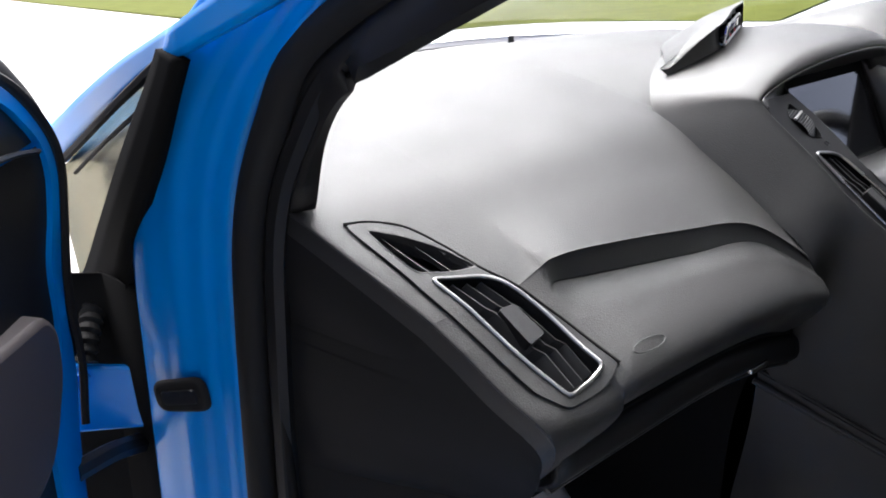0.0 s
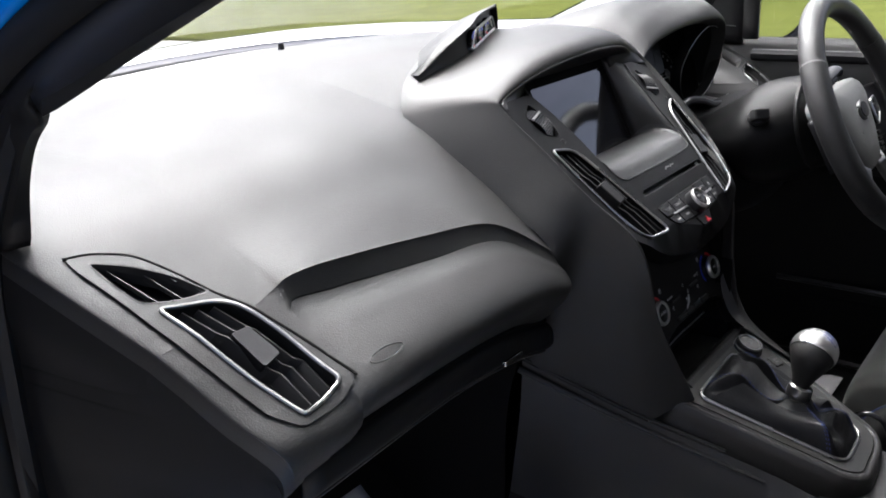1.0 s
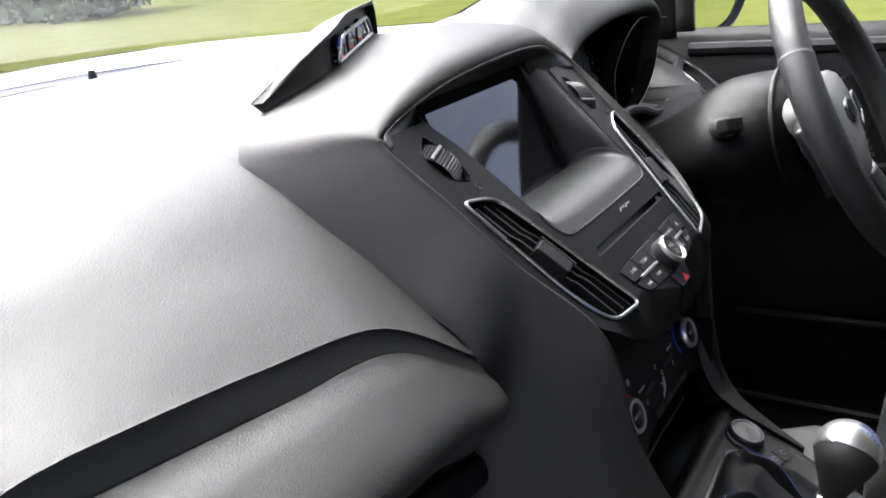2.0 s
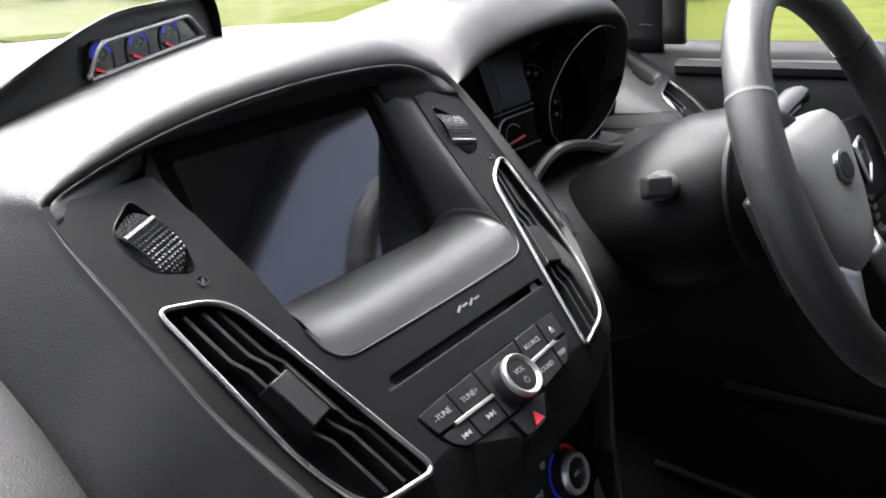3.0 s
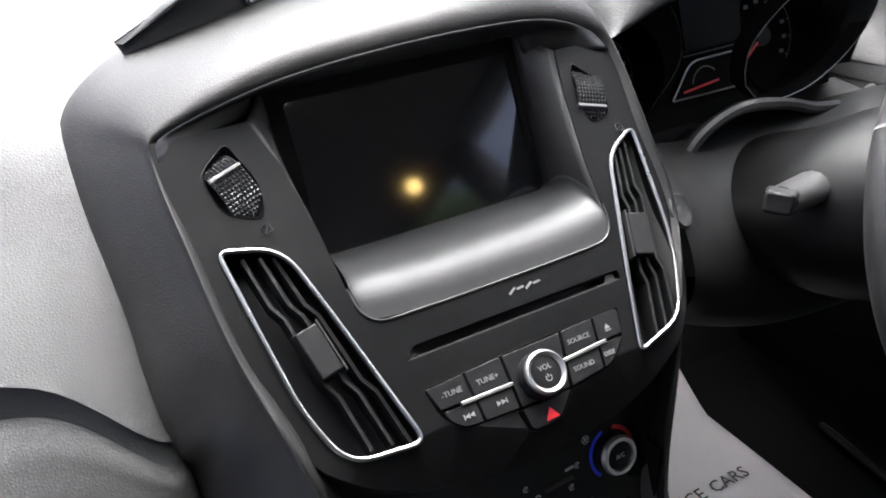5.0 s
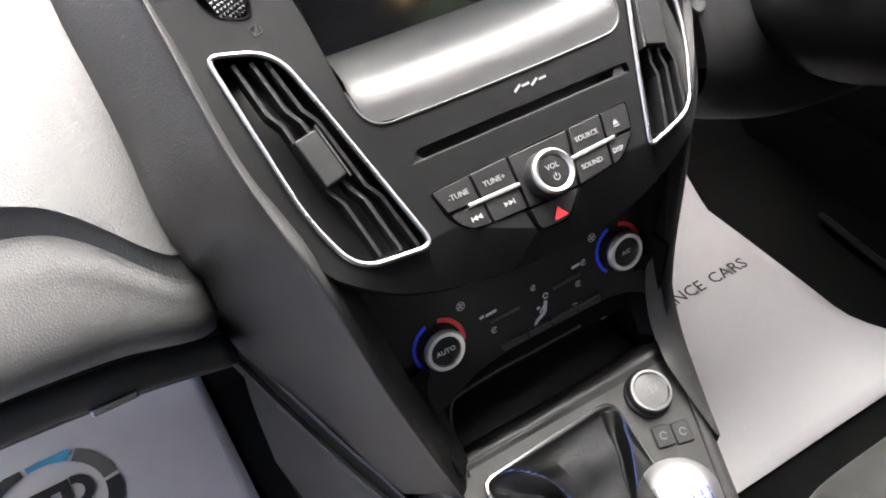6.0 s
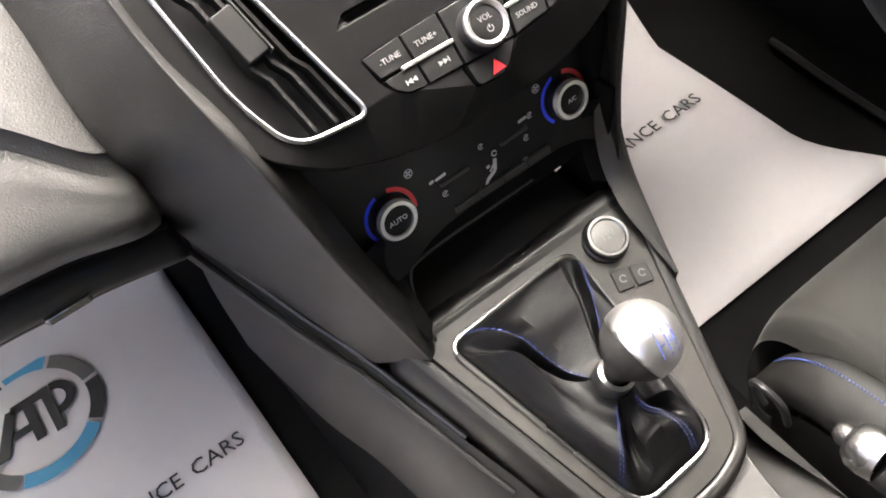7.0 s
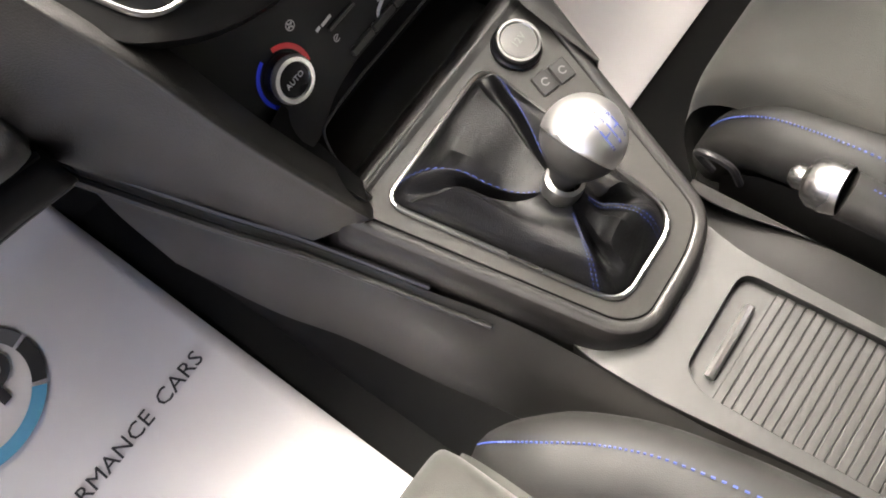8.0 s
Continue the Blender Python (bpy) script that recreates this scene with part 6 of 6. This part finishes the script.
def seat(cx, wide, flare, label, reach=0.190, thick=0.030, sink=0.0):
    """A sports seat: cushion, front roll, two side bolsters with stitching, back."""
    s = thing("front_seat", label, "seat", "front seats")
    f = -0.185
    pts = lambda x, dz=0: [(cx + x, f + 0.02, 0.40 + dz), (cx + x, f + 0.012, 0.47 + dz), (cx + x, f - 0.03, 0.515 + dz), (cx + x, f - 0.12, 0.522 + dz), (cx + x, f - 0.30, 0.505 + dz), (cx + x, f - 0.50, 0.49 + dz)]
    part("cushion", loft([pts(-0.18, -0.012), pts(-0.08), pts(0.0, 0.002), pts(0.08), pts(0.18, -0.012)], 24, 40), FABRIC, s, "dark grey fabric cushion")
    roll = [(0.006, 0.38), (0.022, 0.44), (0.026, 0.485), (0.014, 0.520), (-0.015, 0.540), (-0.07, 0.545), (-0.13, 0.535), (-0.16, 0.512)]
    part("thigh_roll", loft([[(cx + x * wide, f + a, b - d) for a, b in roll] for x, d in ((-1.0, 0.06), (-0.96, 0.016), (-0.82, 0.003), (-0.35, 0.0), (0.35, 0.0), (0.82, 0.003), (0.96, 0.016), (1.0, 0.06))], 44, 30), FABRIC, s, "front edge of the fabric cushion")
    part("cushion_seam", tube([(cx + x * wide, f - 0.162, 0.524) for x in (-0.8, -0.4, 0, 0.4, 0.8)], 0.0025, 6, steps=14), BLACK, s)
    for k in (-1, 1):
        path = [(cx + k * (reach + a * flare), f + b, c - sink) for a, b, c in ((0.0, -0.012, 0.40), (0.08, -0.030, 0.452), (0.22, -0.055, 0.478), (0.45, -0.09, 0.490), (0.66, -0.14, 0.496), (0.88, -0.25, 0.498), (1.0, -0.40, 0.498), (1.02, -0.52, 0.498))]
        part("bolster", tube(path, lambda q: thick * (1 + 0.53 * min(1, 3 * q)), 20, steps=48, squash=0.9), LEATHER, s, "black leather side bolster")
        part("bolster_side", loft([[(p[0] + k * 0.036, p[1], p[2] - 0.01) for p in path[1:]], [(cx + k * 0.235, p[1], 0.34) for p in path[1:]]], 6, 24), LEATHER, s)
        dense_path = [np.array(p) for p in spline(path, 61)]
        crest = []
        for q in range(8, 58, 3):
            along = dense_path[q + 1] - dense_path[q - 1]
            along /= np.linalg.norm(along)
            out = np.cross(along, (0, 0, 1.0)) + np.array((0, 1e-6, 0))
            out *= k * np.sign(out[0]) / np.linalg.norm(out)
            top = np.cross(out, along)
            top *= np.sign(top[2])
            r = thick * (1 + 0.53 * min(1, 3 * q / 60))
            crest.append(tuple(dense_path[q] + (0.22 * out + 0.975 * top) * (r + 0.0012)))
        stitch_line(crest, 80, s, (0, 0, 0.0006), 0.0009)
    part("backrest", loft([[(cx + x, -0.66 - 0.22 * q + (0.03 if abs(x) > 0.2 else 0), 0.50 + 0.62 * q) for q in (0, 0.33, 0.66, 1.0)] for x in (-0.24, -0.13, 0.0, 0.13, 0.24)], 20, 20), FABRIC, s, solid=0.09)
    part("base", block(box_outline(cx - 0.2, cx + 0.2, -0.66, f - 0.03, 0.02), 0.30, 0.44, Matrix.Identity(4)), BLACK, s, bevel=0.01)
    return s


seat(-0.385, 0.176, 0.080, "black and grey sports passenger seat with blue stitching")
seat(0.385, 0.215, 0.004, "black and grey sports driver's seat with blue stitching", 0.219, 0.024, 0.008)

# ---------- driver's side: lower panel, column, cluster, wheel ----------
lower = thing("driver_lower_panel", "black plastic lower dash panel round the steering column", "dash panel")
part("panel", loft([section(x, yz) for x, yz in (
    (0.178, [(0.12, 0.905), (0.075, 0.872), (0.045, 0.825), (0.05, 0.785), (0.09, 0.752), (0.2, 0.73)]),
    (0.23, [(0.17, 0.875), (0.11, 0.855), (0.065, 0.812), (0.055, 0.765), (0.08, 0.727), (0.2, 0.70)]),
    (0.32, [(0.195, 0.850), (0.13, 0.835), (0.075, 0.80), (0.055, 0.748), (0.07, 0.702), (0.2, 0.68)]),
    (0.46, [(0.195, 0.850), (0.13, 0.835), (0.075, 0.80), (0.055, 0.74), (0.07, 0.685), (0.2, 0.65)]),
    (0.56, [(0.17, 0.86), (0.11, 0.84), (0.065, 0.80), (0.055, 0.74), (0.08, 0.685), (0.2, 0.66)]),
    (0.645, [(0.15, 0.85), (0.10, 0.82), (0.075, 0.78), (0.07, 0.74), (0.10, 0.69), (0.2, 0.66)]))], 50, 40), HARD, lower)
start = part("start_button", lathe([(0.0150, 0.0), (0.0150, 0.0015), (0.0135, 0.0025)], frame_of((0.179, 0.070, 0.867), (0.9, 0.1, -0.42), (0.2, 0.7, 0.7)), 32), SATIN, lower, "round starter button with chrome ring")
part("button_face", lathe([(0.0136, 0.0023), (0.0120, 0.0020), (0.0001, 0.0020)], frame_of((0.179, 0.070, 0.867), (0.9, 0.1, -0.42), (0.2, 0.7, 0.7)), 28), GLOSSB, start)

cluster = thing("instrument_cluster", "black instrument cluster with two deep dials under a soft cowl", "instrument cluster")
LIP = [(0.186, 0.184, 0.972), (0.215, 0.186, 0.981), (0.262, 0.19, 0.994), (0.34, 0.19, 1.004), (0.42, 0.19, 1.007), (0.50, 0.19, 1.003), (0.545, 0.192, 0.988), (0.562, 0.198, 0.955), (0.566, 0.21, 0.915), (0.568, 0.22, 0.87)]


def cowl_row(dy, dz, grow, zmin=None):
    c = np.array((0.385, 0.19, 0.94))
    out = []
    for i, p in enumerate(LIP):
        q = np.array(p)
        q[0] = c[0] + (q[0] - c[0]) * (1 + grow)
        q[1] += dy
        q[2] += dz * (-0.45 if i == 0 else 0.6 if i == 1 else 1.0 if i < 6 else 0.7 if i == 6 else 0.35 if i == 7 else 0.0)
        out.append(tuple(q))
    return out


cowl_under = [(0.385 + (p[0] - 0.385) * 0.97, p[1] + 0.025, p[2] - 0.010) for p in LIP]
cowl_back = [(0.175, 0.42, 0.950), (0.215, 0.46, 0.985), (0.262, 0.52, 0.99), (0.34, 0.56, 0.99), (0.42, 0.56, 0.985), (0.50, 0.52, 0.978), (0.56, 0.44, 0.965), (0.60, 0.36, 0.945), (0.61, 0.31, 0.915), (0.605, 0.28, 0.87)]
part("cowl", loft([cowl_under, LIP, cowl_row(0.012, 0.020, 0.008), cowl_row(0.045, 0.038, 0.02), cowl_row(0.12, 0.046, 0.05), cowl_back], 30, 70), SOFT, cluster, "soft black grained cowl")
CLU = frame_of((0.386, 0.25, 0.888), (1, 0, 0), (0, 0.35, 1))
part("backplate", plate(box_outline(-0.175, 0.175, -0.05, 0.098, 0.01), [disc_outline(-0.115, 0.022, 0.052, 48), disc_outline(0.108, 0.022, 0.066, 48)], 0.002, CLU), DEEP, cluster)
part("bezel_floor", sheet([[(0.18, 0.24, 0.845), (0.60, 0.24, 0.845)], [(0.18, 0.185, 0.838), (0.60, 0.185, 0.838)]]), BLACK, cluster)
info = part("info_display", plate(rounded([(-0.062, -0.019), (0.037, -0.021), (0.048, 0.016), (-0.032, 0.016)], [0.004, 0.006, 0.008, 0.012], 5), [], 0.004, CLU @ Matrix.Translation((0, 0, 0.006))), DEEP, cluster, "small dark display with a silver frame")
part("silver_frame", tube(to(CLU, rounded([(-0.062, -0.019), (0.037, -0.021), (0.048, 0.016), (-0.032, 0.016)], [0.004, 0.006, 0.008, 0.012], 5), 0.007), 0.0011, 6, True), SILVER, info)
part("gauge_arc", arc(-0.014, -0.010, 0.018, 0.0012, 40, 170, CLU, 14, 0.0066), WHITEINK, info)
part("red_bar", strip(-0.045, -0.013, 0.004, -0.009, 0.0022, CLU, 0.0068), RED, info)
part("upper_display", plate(rounded([(-0.034, 0.026), (0.044, 0.026), (0.050, 0.085), (-0.034, 0.085)], 0.004, 3), [], 0.004, CLU @ Matrix.Translation((0, 0, 0.004))), material("dull_display", (0.003, 0.003, 0.003), 0.3, spec=0.10), cluster, "dark glossy upper display")
part("divider", strip(-0.040, 0.022, 0.055, 0.022, 0.0015, CLU, 0.006), SATIN, cluster)
for gx, gr in ((-0.115, 0.052), (0.108, 0.066)):
    gm = CLU @ Matrix.Translation((gx, 0.020, -0.032))
    tubeg = part("dial_tube", lathe([(gr * 0.85, -0.002), (gr * 0.92, 0.010), (gr, 0.031), (gr + 0.001, 0.0345)], gm, 56), DEEP, cluster, "deep black dial tube with a thin bright rim")
    part("dial", lathe([(gr * 0.87, 0.0), (0.0001, 0.0)], gm, 40), DEEP, tubeg)
    part("dial_ring", arc(0, 0, gr * 0.74, 0.0008, -40, 220, gm, 40, 0.001), WHITEINK, tubeg)
    for k in range(11):
        a = radians(-35 + 25 * k)
        part("tick", strip(gr * 0.69 * math.cos(a), gr * 0.69 * math.sin(a), gr * 0.735 * math.cos(a), gr * 0.735 * math.sin(a), 0.0012, gm, 0.0012), WHITEINK, tubeg)
        part("number_bar", strip(gr * 0.58 * math.cos(a) - 0.003, gr * 0.58 * math.sin(a), gr * 0.58 * math.cos(a) + 0.003, gr * 0.58 * math.sin(a), 0.0042, gm, 0.0012), GREYINK, tubeg)
    part("needle", strip(0, 0, 0.042 * math.cos(radians(215)), 0.042 * math.sin(radians(215)), 0.003, gm, 0.006, 0.002), RED, tubeg)
    part("hub_cap", lathe([(0.011, 0.0), (0.010, 0.008), (0.0001, 0.009)], gm, 24), BLACK, tubeg)
RIM = [(0.390, 0.885), (0.386, 0.905), (0.392, 0.930), (0.426, 0.960), (0.463, 0.978), (0.503, 0.987), (0.543, 0.981), (0.570, 0.960), (0.573, 0.937), (0.557, 0.908), (0.525, 0.881), (0.478, 0.862), (0.420, 0.862)]
ring = spline([(x, 0.205, z) for x, z in RIM + RIM[:1]], 79)[:-1]
lens = part("dial_lens_rim", tube(ring, 0.0005, 6, True), SILVER, cluster, "thin bright oval rim round a dial")
part("lens_wall", sheet([ring, [(0.48 + (p[0] - 0.48) * 1.01, p[1] + 0.02, p[2]) for p in ring]], closed_v=True), DEEP, lens)
part("dial_lens_edge", tube([(0.287, 0.215, 0.981), (0.300, 0.215, 0.960), (0.307, 0.215, 0.932), (0.299, 0.215, 0.911), (0.277, 0.215, 0.887)], 0.0006, 6, steps=24), SATIN, cluster, "thin curved edge of a dial")
# grey arched lip over the column
part("column_arch", tube([(0.262, 0.165, 0.815), (0.285, 0.175, 0.842), (0.315, 0.178, 0.866), (0.36, 0.178, 0.878), (0.42, 0.178, 0.868), (0.47, 0.178, 0.852), (0.53, 0.18, 0.844), (0.575, 0.19, 0.846)], 0.0065, 8, steps=50), SATIN, cluster, "grey arched lip over the column")
part("arch_skirt", loft([[(0.262, 0.17, 0.815), (0.315, 0.182, 0.866), (0.36, 0.182, 0.876), (0.42, 0.182, 0.866), (0.53, 0.184, 0.841), (0.575, 0.194, 0.843)], [(0.262, 0.21, 0.80), (0.315, 0.215, 0.845), (0.36, 0.215, 0.85), (0.42, 0.215, 0.85), (0.53, 0.215, 0.836), (0.575, 0.215, 0.838)]], 4, 24), BLACK, cluster)

column = thing("steering_column", "black steering column shroud with two stalks", "steering column")


def ring_at(y, cx, cz, rx, rz, tilt=0.42):
    return [(cx + rx * math.cos(a), y + tilt * rz * math.sin(a) * 0.5, cz + rz * math.sin(a) * (1.0 if math.sin(a) > 0 else 1.15)) for a in np.linspace(0, 2 * math.pi, 33)]


part("shroud", loft([ring_at(-0.058, 0.378, 0.862, 0.050, 0.040), ring_at(-0.054, 0.378, 0.862, 0.074, 0.060), ring_at(-0.035, 0.379, 0.860, 0.092, 0.066), ring_at(-0.005, 0.381, 0.850, 0.112, 0.074), ring_at(0.04, 0.384, 0.836, 0.128, 0.076), ring_at(0.085, 0.385, 0.822, 0.118, 0.062), ring_at(0.13, 0.386, 0.81, 0.095, 0.048), ring_at(0.17, 0.39, 0.805, 0.075, 0.036)], 30, 60), FACEM, column, "black two-part column shroud")
part("collar", tube([tuple(p) for p in ring_at(-0.03, 0.379, 0.861, 0.095, 0.069)[:-1]], 0.0035, 6, True), HARD, column)
part("shroud_seam", tube([(0.333, -0.052, 0.868), (0.298, 0.0, 0.852), (0.274, 0.04, 0.838)], 0.0016, 6, steps=12), BLACK, column)
GREYPL = material("glossy_grey_plastic", (0.032, 0.032, 0.032), 0.3)
st = part("indicator_stalk", tube([(0.318, 0.042, 0.866), (0.285, 0.030, 0.875), (0.245, 0.016, 0.886), (0.214, 0.005, 0.895)], lambda f: 0.019 - 0.006 * f, 14, steps=16, squash=0.8), GREYPL, column, "grey indicator stalk")
part("stalk_end", block(rounded([(-0.012, -0.0095), (0.012, -0.0095), (0.012, 0.0095), (-0.012, 0.0095)], 0.004, 4), -0.004, 0.022, frame_of((0.214, 0.005, 0.895), (0.56, -0.83, 0), (0.27, 0.185, 0.94)), 0.85), HARD, st, "dark square end of the stalk", bevel=0.002)
st = part("wiper_stalk", tube([(0.455, 0.004, 0.884), (0.495, 0.0, 0.893), (0.535, -0.002, 0.902), (0.560, -0.003, 0.906), (0.572, -0.003, 0.897)], lambda f: 0.0155 - 0.003 * abs(2 * f - 1), 12, steps=18, squash=0.62), GREYPL, column, "grey wiper stalk")
part("stalk_band", tube([(0.505, -0.001, 0.888), (0.548, -0.003, 0.893)], 0.012, 12, squash=0.64), BLACK, st, "black ribbed switch under the stalk")
part("sticker", block(rounded([(-0.006, -0.005), (0.006, -0.005), (0.006, 0.005), (-0.006, 0.005)], 0.002, 3), 0.0, 0.0006, frame_of((0.318, -0.030, 0.880), (0.7, -0.7, 0), (0.2, 0.3, 0.93))), BLUEINK, column, "small blue sticker")

wheel = thing("steering_wheel", "black leather sports steering wheel with silver spokes", "steering wheel")
WHEEL = frame_of((0.388, -0.104, 0.874), (1, 0, 0), (0, 0.44, 0.9))
R, RT = 0.179, 0.0183


def wp(x, y, z=0.0):
    return tuple(WHEEL @ Vector((x, y, z)))


def rim_point(a):
    y = R * math.sin(a)
    return (R * math.cos(a), max(y, -0.157 - 0.022 * (1 + math.sin(a))), 0.0)


def rim_arc(a0, a1, r, n):
    return tube([wp(*rim_point(radians(a0 + (a1 - a0) * k / n))) for k in range(n + 1)], lambda f: r, 16)


SMOOTH = material("smooth_leather", (0.022, 0.022, 0.0222), 0.42, grain=0.15, grain_scale=1500)
PERF = material("perforated_leather", (0.013, 0.013, 0.0133), 0.5, leather=0.35, leather_scale=900)
part("rim_top", rim_arc(34, 146, RT, 40), SMOOTH, wheel, "smooth black leather upper rim")
part("rim_left", rim_arc(146, 222, RT * 1.04, 30), PERF, wheel, "perforated black leather rim")
part("rim_right", rim_arc(-42, 34, RT * 1.04, 30), PERF, wheel, "perforated black leather rim")
part("rim_bottom", rim_arc(222, 318, RT, 40), SMOOTH, wheel, "smooth black leather lower rim")
for a in (34, 146, 222, 318):
    part("rim_seam", rim_arc(a - 0.4, a + 0.4, RT * 1.055, 2), GREYINK if a == 146 else BLACK, wheel)
WHEEL = WHEEL @ Matrix.Translation((0, 0.004, -0.025))
AIRBAG = rounded([(-0.096, 0.030), (-0.068, -0.050), (-0.034, -0.094), (0.034, -0.094), (0.068, -0.050), (0.096, 0.030), (0.076, 0.054), (-0.076, 0.054)], [0.02, 0.03, 0.02, 0.02, 0.03, 0.02, 0.02, 0.02], 6)
COVER = material("airbag_cover_vinyl", (0.14, 0.14, 0.137), 0.48, leather=0.15, leather_scale=700)
bag = part("airbag_cover", sheet([[wp(*(np.array(p) * k), h) for p in AIRBAG] for k, h in ((1.0, -0.030), (1.0, -0.010), (0.97, 0.002), (0.86, 0.010), (0.6, 0.016), (0.3, 0.0185), (0.001, 0.019))], closed_v=True), COVER, wheel, "grey airbag cover with an oval badge")
part("badge", lathe([(0.0125, 0.016), (0.0128, 0.020), (0.0115, 0.0222), (0.0001, 0.0226)], WHEEL @ Matrix.Translation((0, 0.002, 0)) @ Matrix.Diagonal((1.7, 1.3, 1, 1)), 32), CHROME, bag)
part("badge_field", lathe([(0.0098, 0.0222), (0.0096, 0.0232), (0.0001, 0.0234)], WHEEL @ Matrix.Translation((0, 0.002, 0)) @ Matrix.Diagonal((1.7, 1.3, 1, 1)), 28), BTN, bag)
part("horn_mark", strip(-0.030, -0.030, -0.022, -0.026, 0.003, WHEEL, 0.0172), BLACK, bag)
for s in (-1, 1):
    spoke = part("spoke", loft([[wp(s * 0.075, 0.036, -0.010), wp(s * 0.11, 0.030, -0.004), wp(s * 0.160, 0.026, 0.006)], [wp(s * 0.078, 0.0, 0.002), wp(s * 0.11, -0.005, 0.004), wp(s * 0.166, -0.006, 0.009)], [wp(s * 0.062, -0.045, -0.006), wp(s * 0.10, -0.060, -0.004), wp(s * 0.154, -0.058, 0.006)]], 14, 14), BLACK, wheel, "black side spoke with switches", solid=0.014)
    part("switch_frame", tube([wp(s * x, y, 0.007) for x, y in rounded([(0.094, 0.004), (0.120, 0.008), (0.118, -0.022), (0.090, -0.038)], 0.006, 4)], 0.0022, 6, True), SILVER, spoke)
    part("switch_pad", block([(s * x, y) for x, y in rounded([(0.094, 0.004), (0.120, 0.008), (0.118, -0.022), (0.090, -0.038)], 0.006, 4)], 0.002, 0.006, WHEEL), BTN, spoke, bevel=0.001)
    part("switch_rocker", block([(s * x, y) for x, y in rounded([(0.099, -0.004), (0.111, -0.002), (0.109, -0.020), (0.097, -0.024)], 0.003, 3)], 0.006, 0.010, WHEEL, 0.8), SATIN, spoke, bevel=0.001)
    for k in range(4):
        part("small_switch", block([(s * x, y) for x, y in box_outline(0.076 - 0.004 * k, 0.092 - 0.004 * k, -0.052 - 0.009 * k, -0.046 - 0.009 * k, 0.001, 2)], -0.004, 0.006, WHEEL, 0.9), SATIN, spoke)
    part("lower_spoke", loft([[wp(s * 0.022, -0.088, 0.004), wp(s * 0.040, -0.12, 0.004), wp(s * 0.058, -0.150, 0.008)], [wp(s * 0.042, -0.084, 0.010), wp(s * 0.062, -0.11, 0.010), wp(s * 0.082, -0.143, 0.011)], [wp(s * 0.062, -0.068, 0.002), wp(s * 0.080, -0.10, 0.002), wp(s * 0.100, -0.134, 0.008)]], 10, 12), material("satin_spoke", (0.22, 0.22, 0.22), 0.4, metal=0.9, wear=0.05), wheel, "silver lower spoke", solid=0.008)

# hanging dealer card
card = thing("hanging_card", "white card tag hanging on a thread from the mirror", "card")
CARD = frame_of((-0.024, -0.033, 1.099), (0.080, 0.057, 0.009), (0, 0, 1))
part("card", block(box_outline(0, 0.102, 0, 0.132, 0.004), -0.0008, 0.0008, CARD), material("card_stock", (0.5, 0.48, 0.45), 0.6), card, smooth=False)
part("ring", arc(0.049, 0.060, 0.030, 0.010, -150, -20, CARD, 24, 0.0012), SKYBLUE, card)
part("ring", arc(0.049, 0.060, 0.030, 0.010, -15, 205, CARD, 24, 0.0012), GREYINK, card)
for k in range(3):
    part("logo_bar", strip(0.033 + 0.014 * k, 0.050, 0.037 + 0.014 * k, 0.070, 0.006, CARD, 0.0012), INK, card)
words("PERFORMANCE CARS", 0.0072, CARD @ Matrix.Translation((0.049, 0.011, 0.0012)), GREYINK, card)
part("thread", tube([tuple(CARD @ Vector((0.049, 0.122, 0))), (0.02, 0.005, 1.30), (0.01, 0.02, 1.36)], 0.0008, 5), WHITEINK, card)
mirror_in = thing("rear_view_mirror", "black interior rear view mirror under the roof", "mirror")
part("shell", block(rounded([(-0.12, -0.03), (0.12, -0.03), (0.11, 0.035), (-0.11, 0.035)], 0.02, 5), -0.02, 0.0, frame_of((0.01, 0.0, 1.335), (1, 0.15, 0), (0, 0.15, 1)), 0.95), BLACK, mirror_in, bevel=0.006)
part("arm", tube([(0.01, 0.02, 1.34), (0.005, 0.01, 1.37), (0.0, -0.02, 1.395)], 0.008, 8), BLACK, mirror_in)

# warm courtesy lamp at the driver's side of the roof, mirrored in the dark screen
GLOW = bpy.data.materials.new("warm_lamp_glow")
GLOW.use_nodes = True
GLOW.node_tree.nodes["Principled BSDF"].inputs["Emission Color"].default_value = (1.0, 0.62, 0.18, 1)
GLOW.node_tree.nodes["Principled BSDF"].inputs["Emission Strength"].default_value = 2.6
courtesy = thing("courtesy_lamp", "small round warm courtesy lamp lit beside the roof lining", "lamp")
LAMP = frame_of((0.506, -0.952, 1.319), (0.30, 0.10, -0.1), (0.05, -0.25, -1.0))
part("bowl", lathe([(0.020, -0.010), (0.022, 0.0), (0.019, 0.006), (0.017, 0.004)], LAMP, 28), BLACK, courtesy)
part("lens", lathe([(0.0172, 0.003), (0.0130, 0.007), (0.0001, 0.009)], LAMP, 28), GLOW, courtesy, "glowing amber lens")
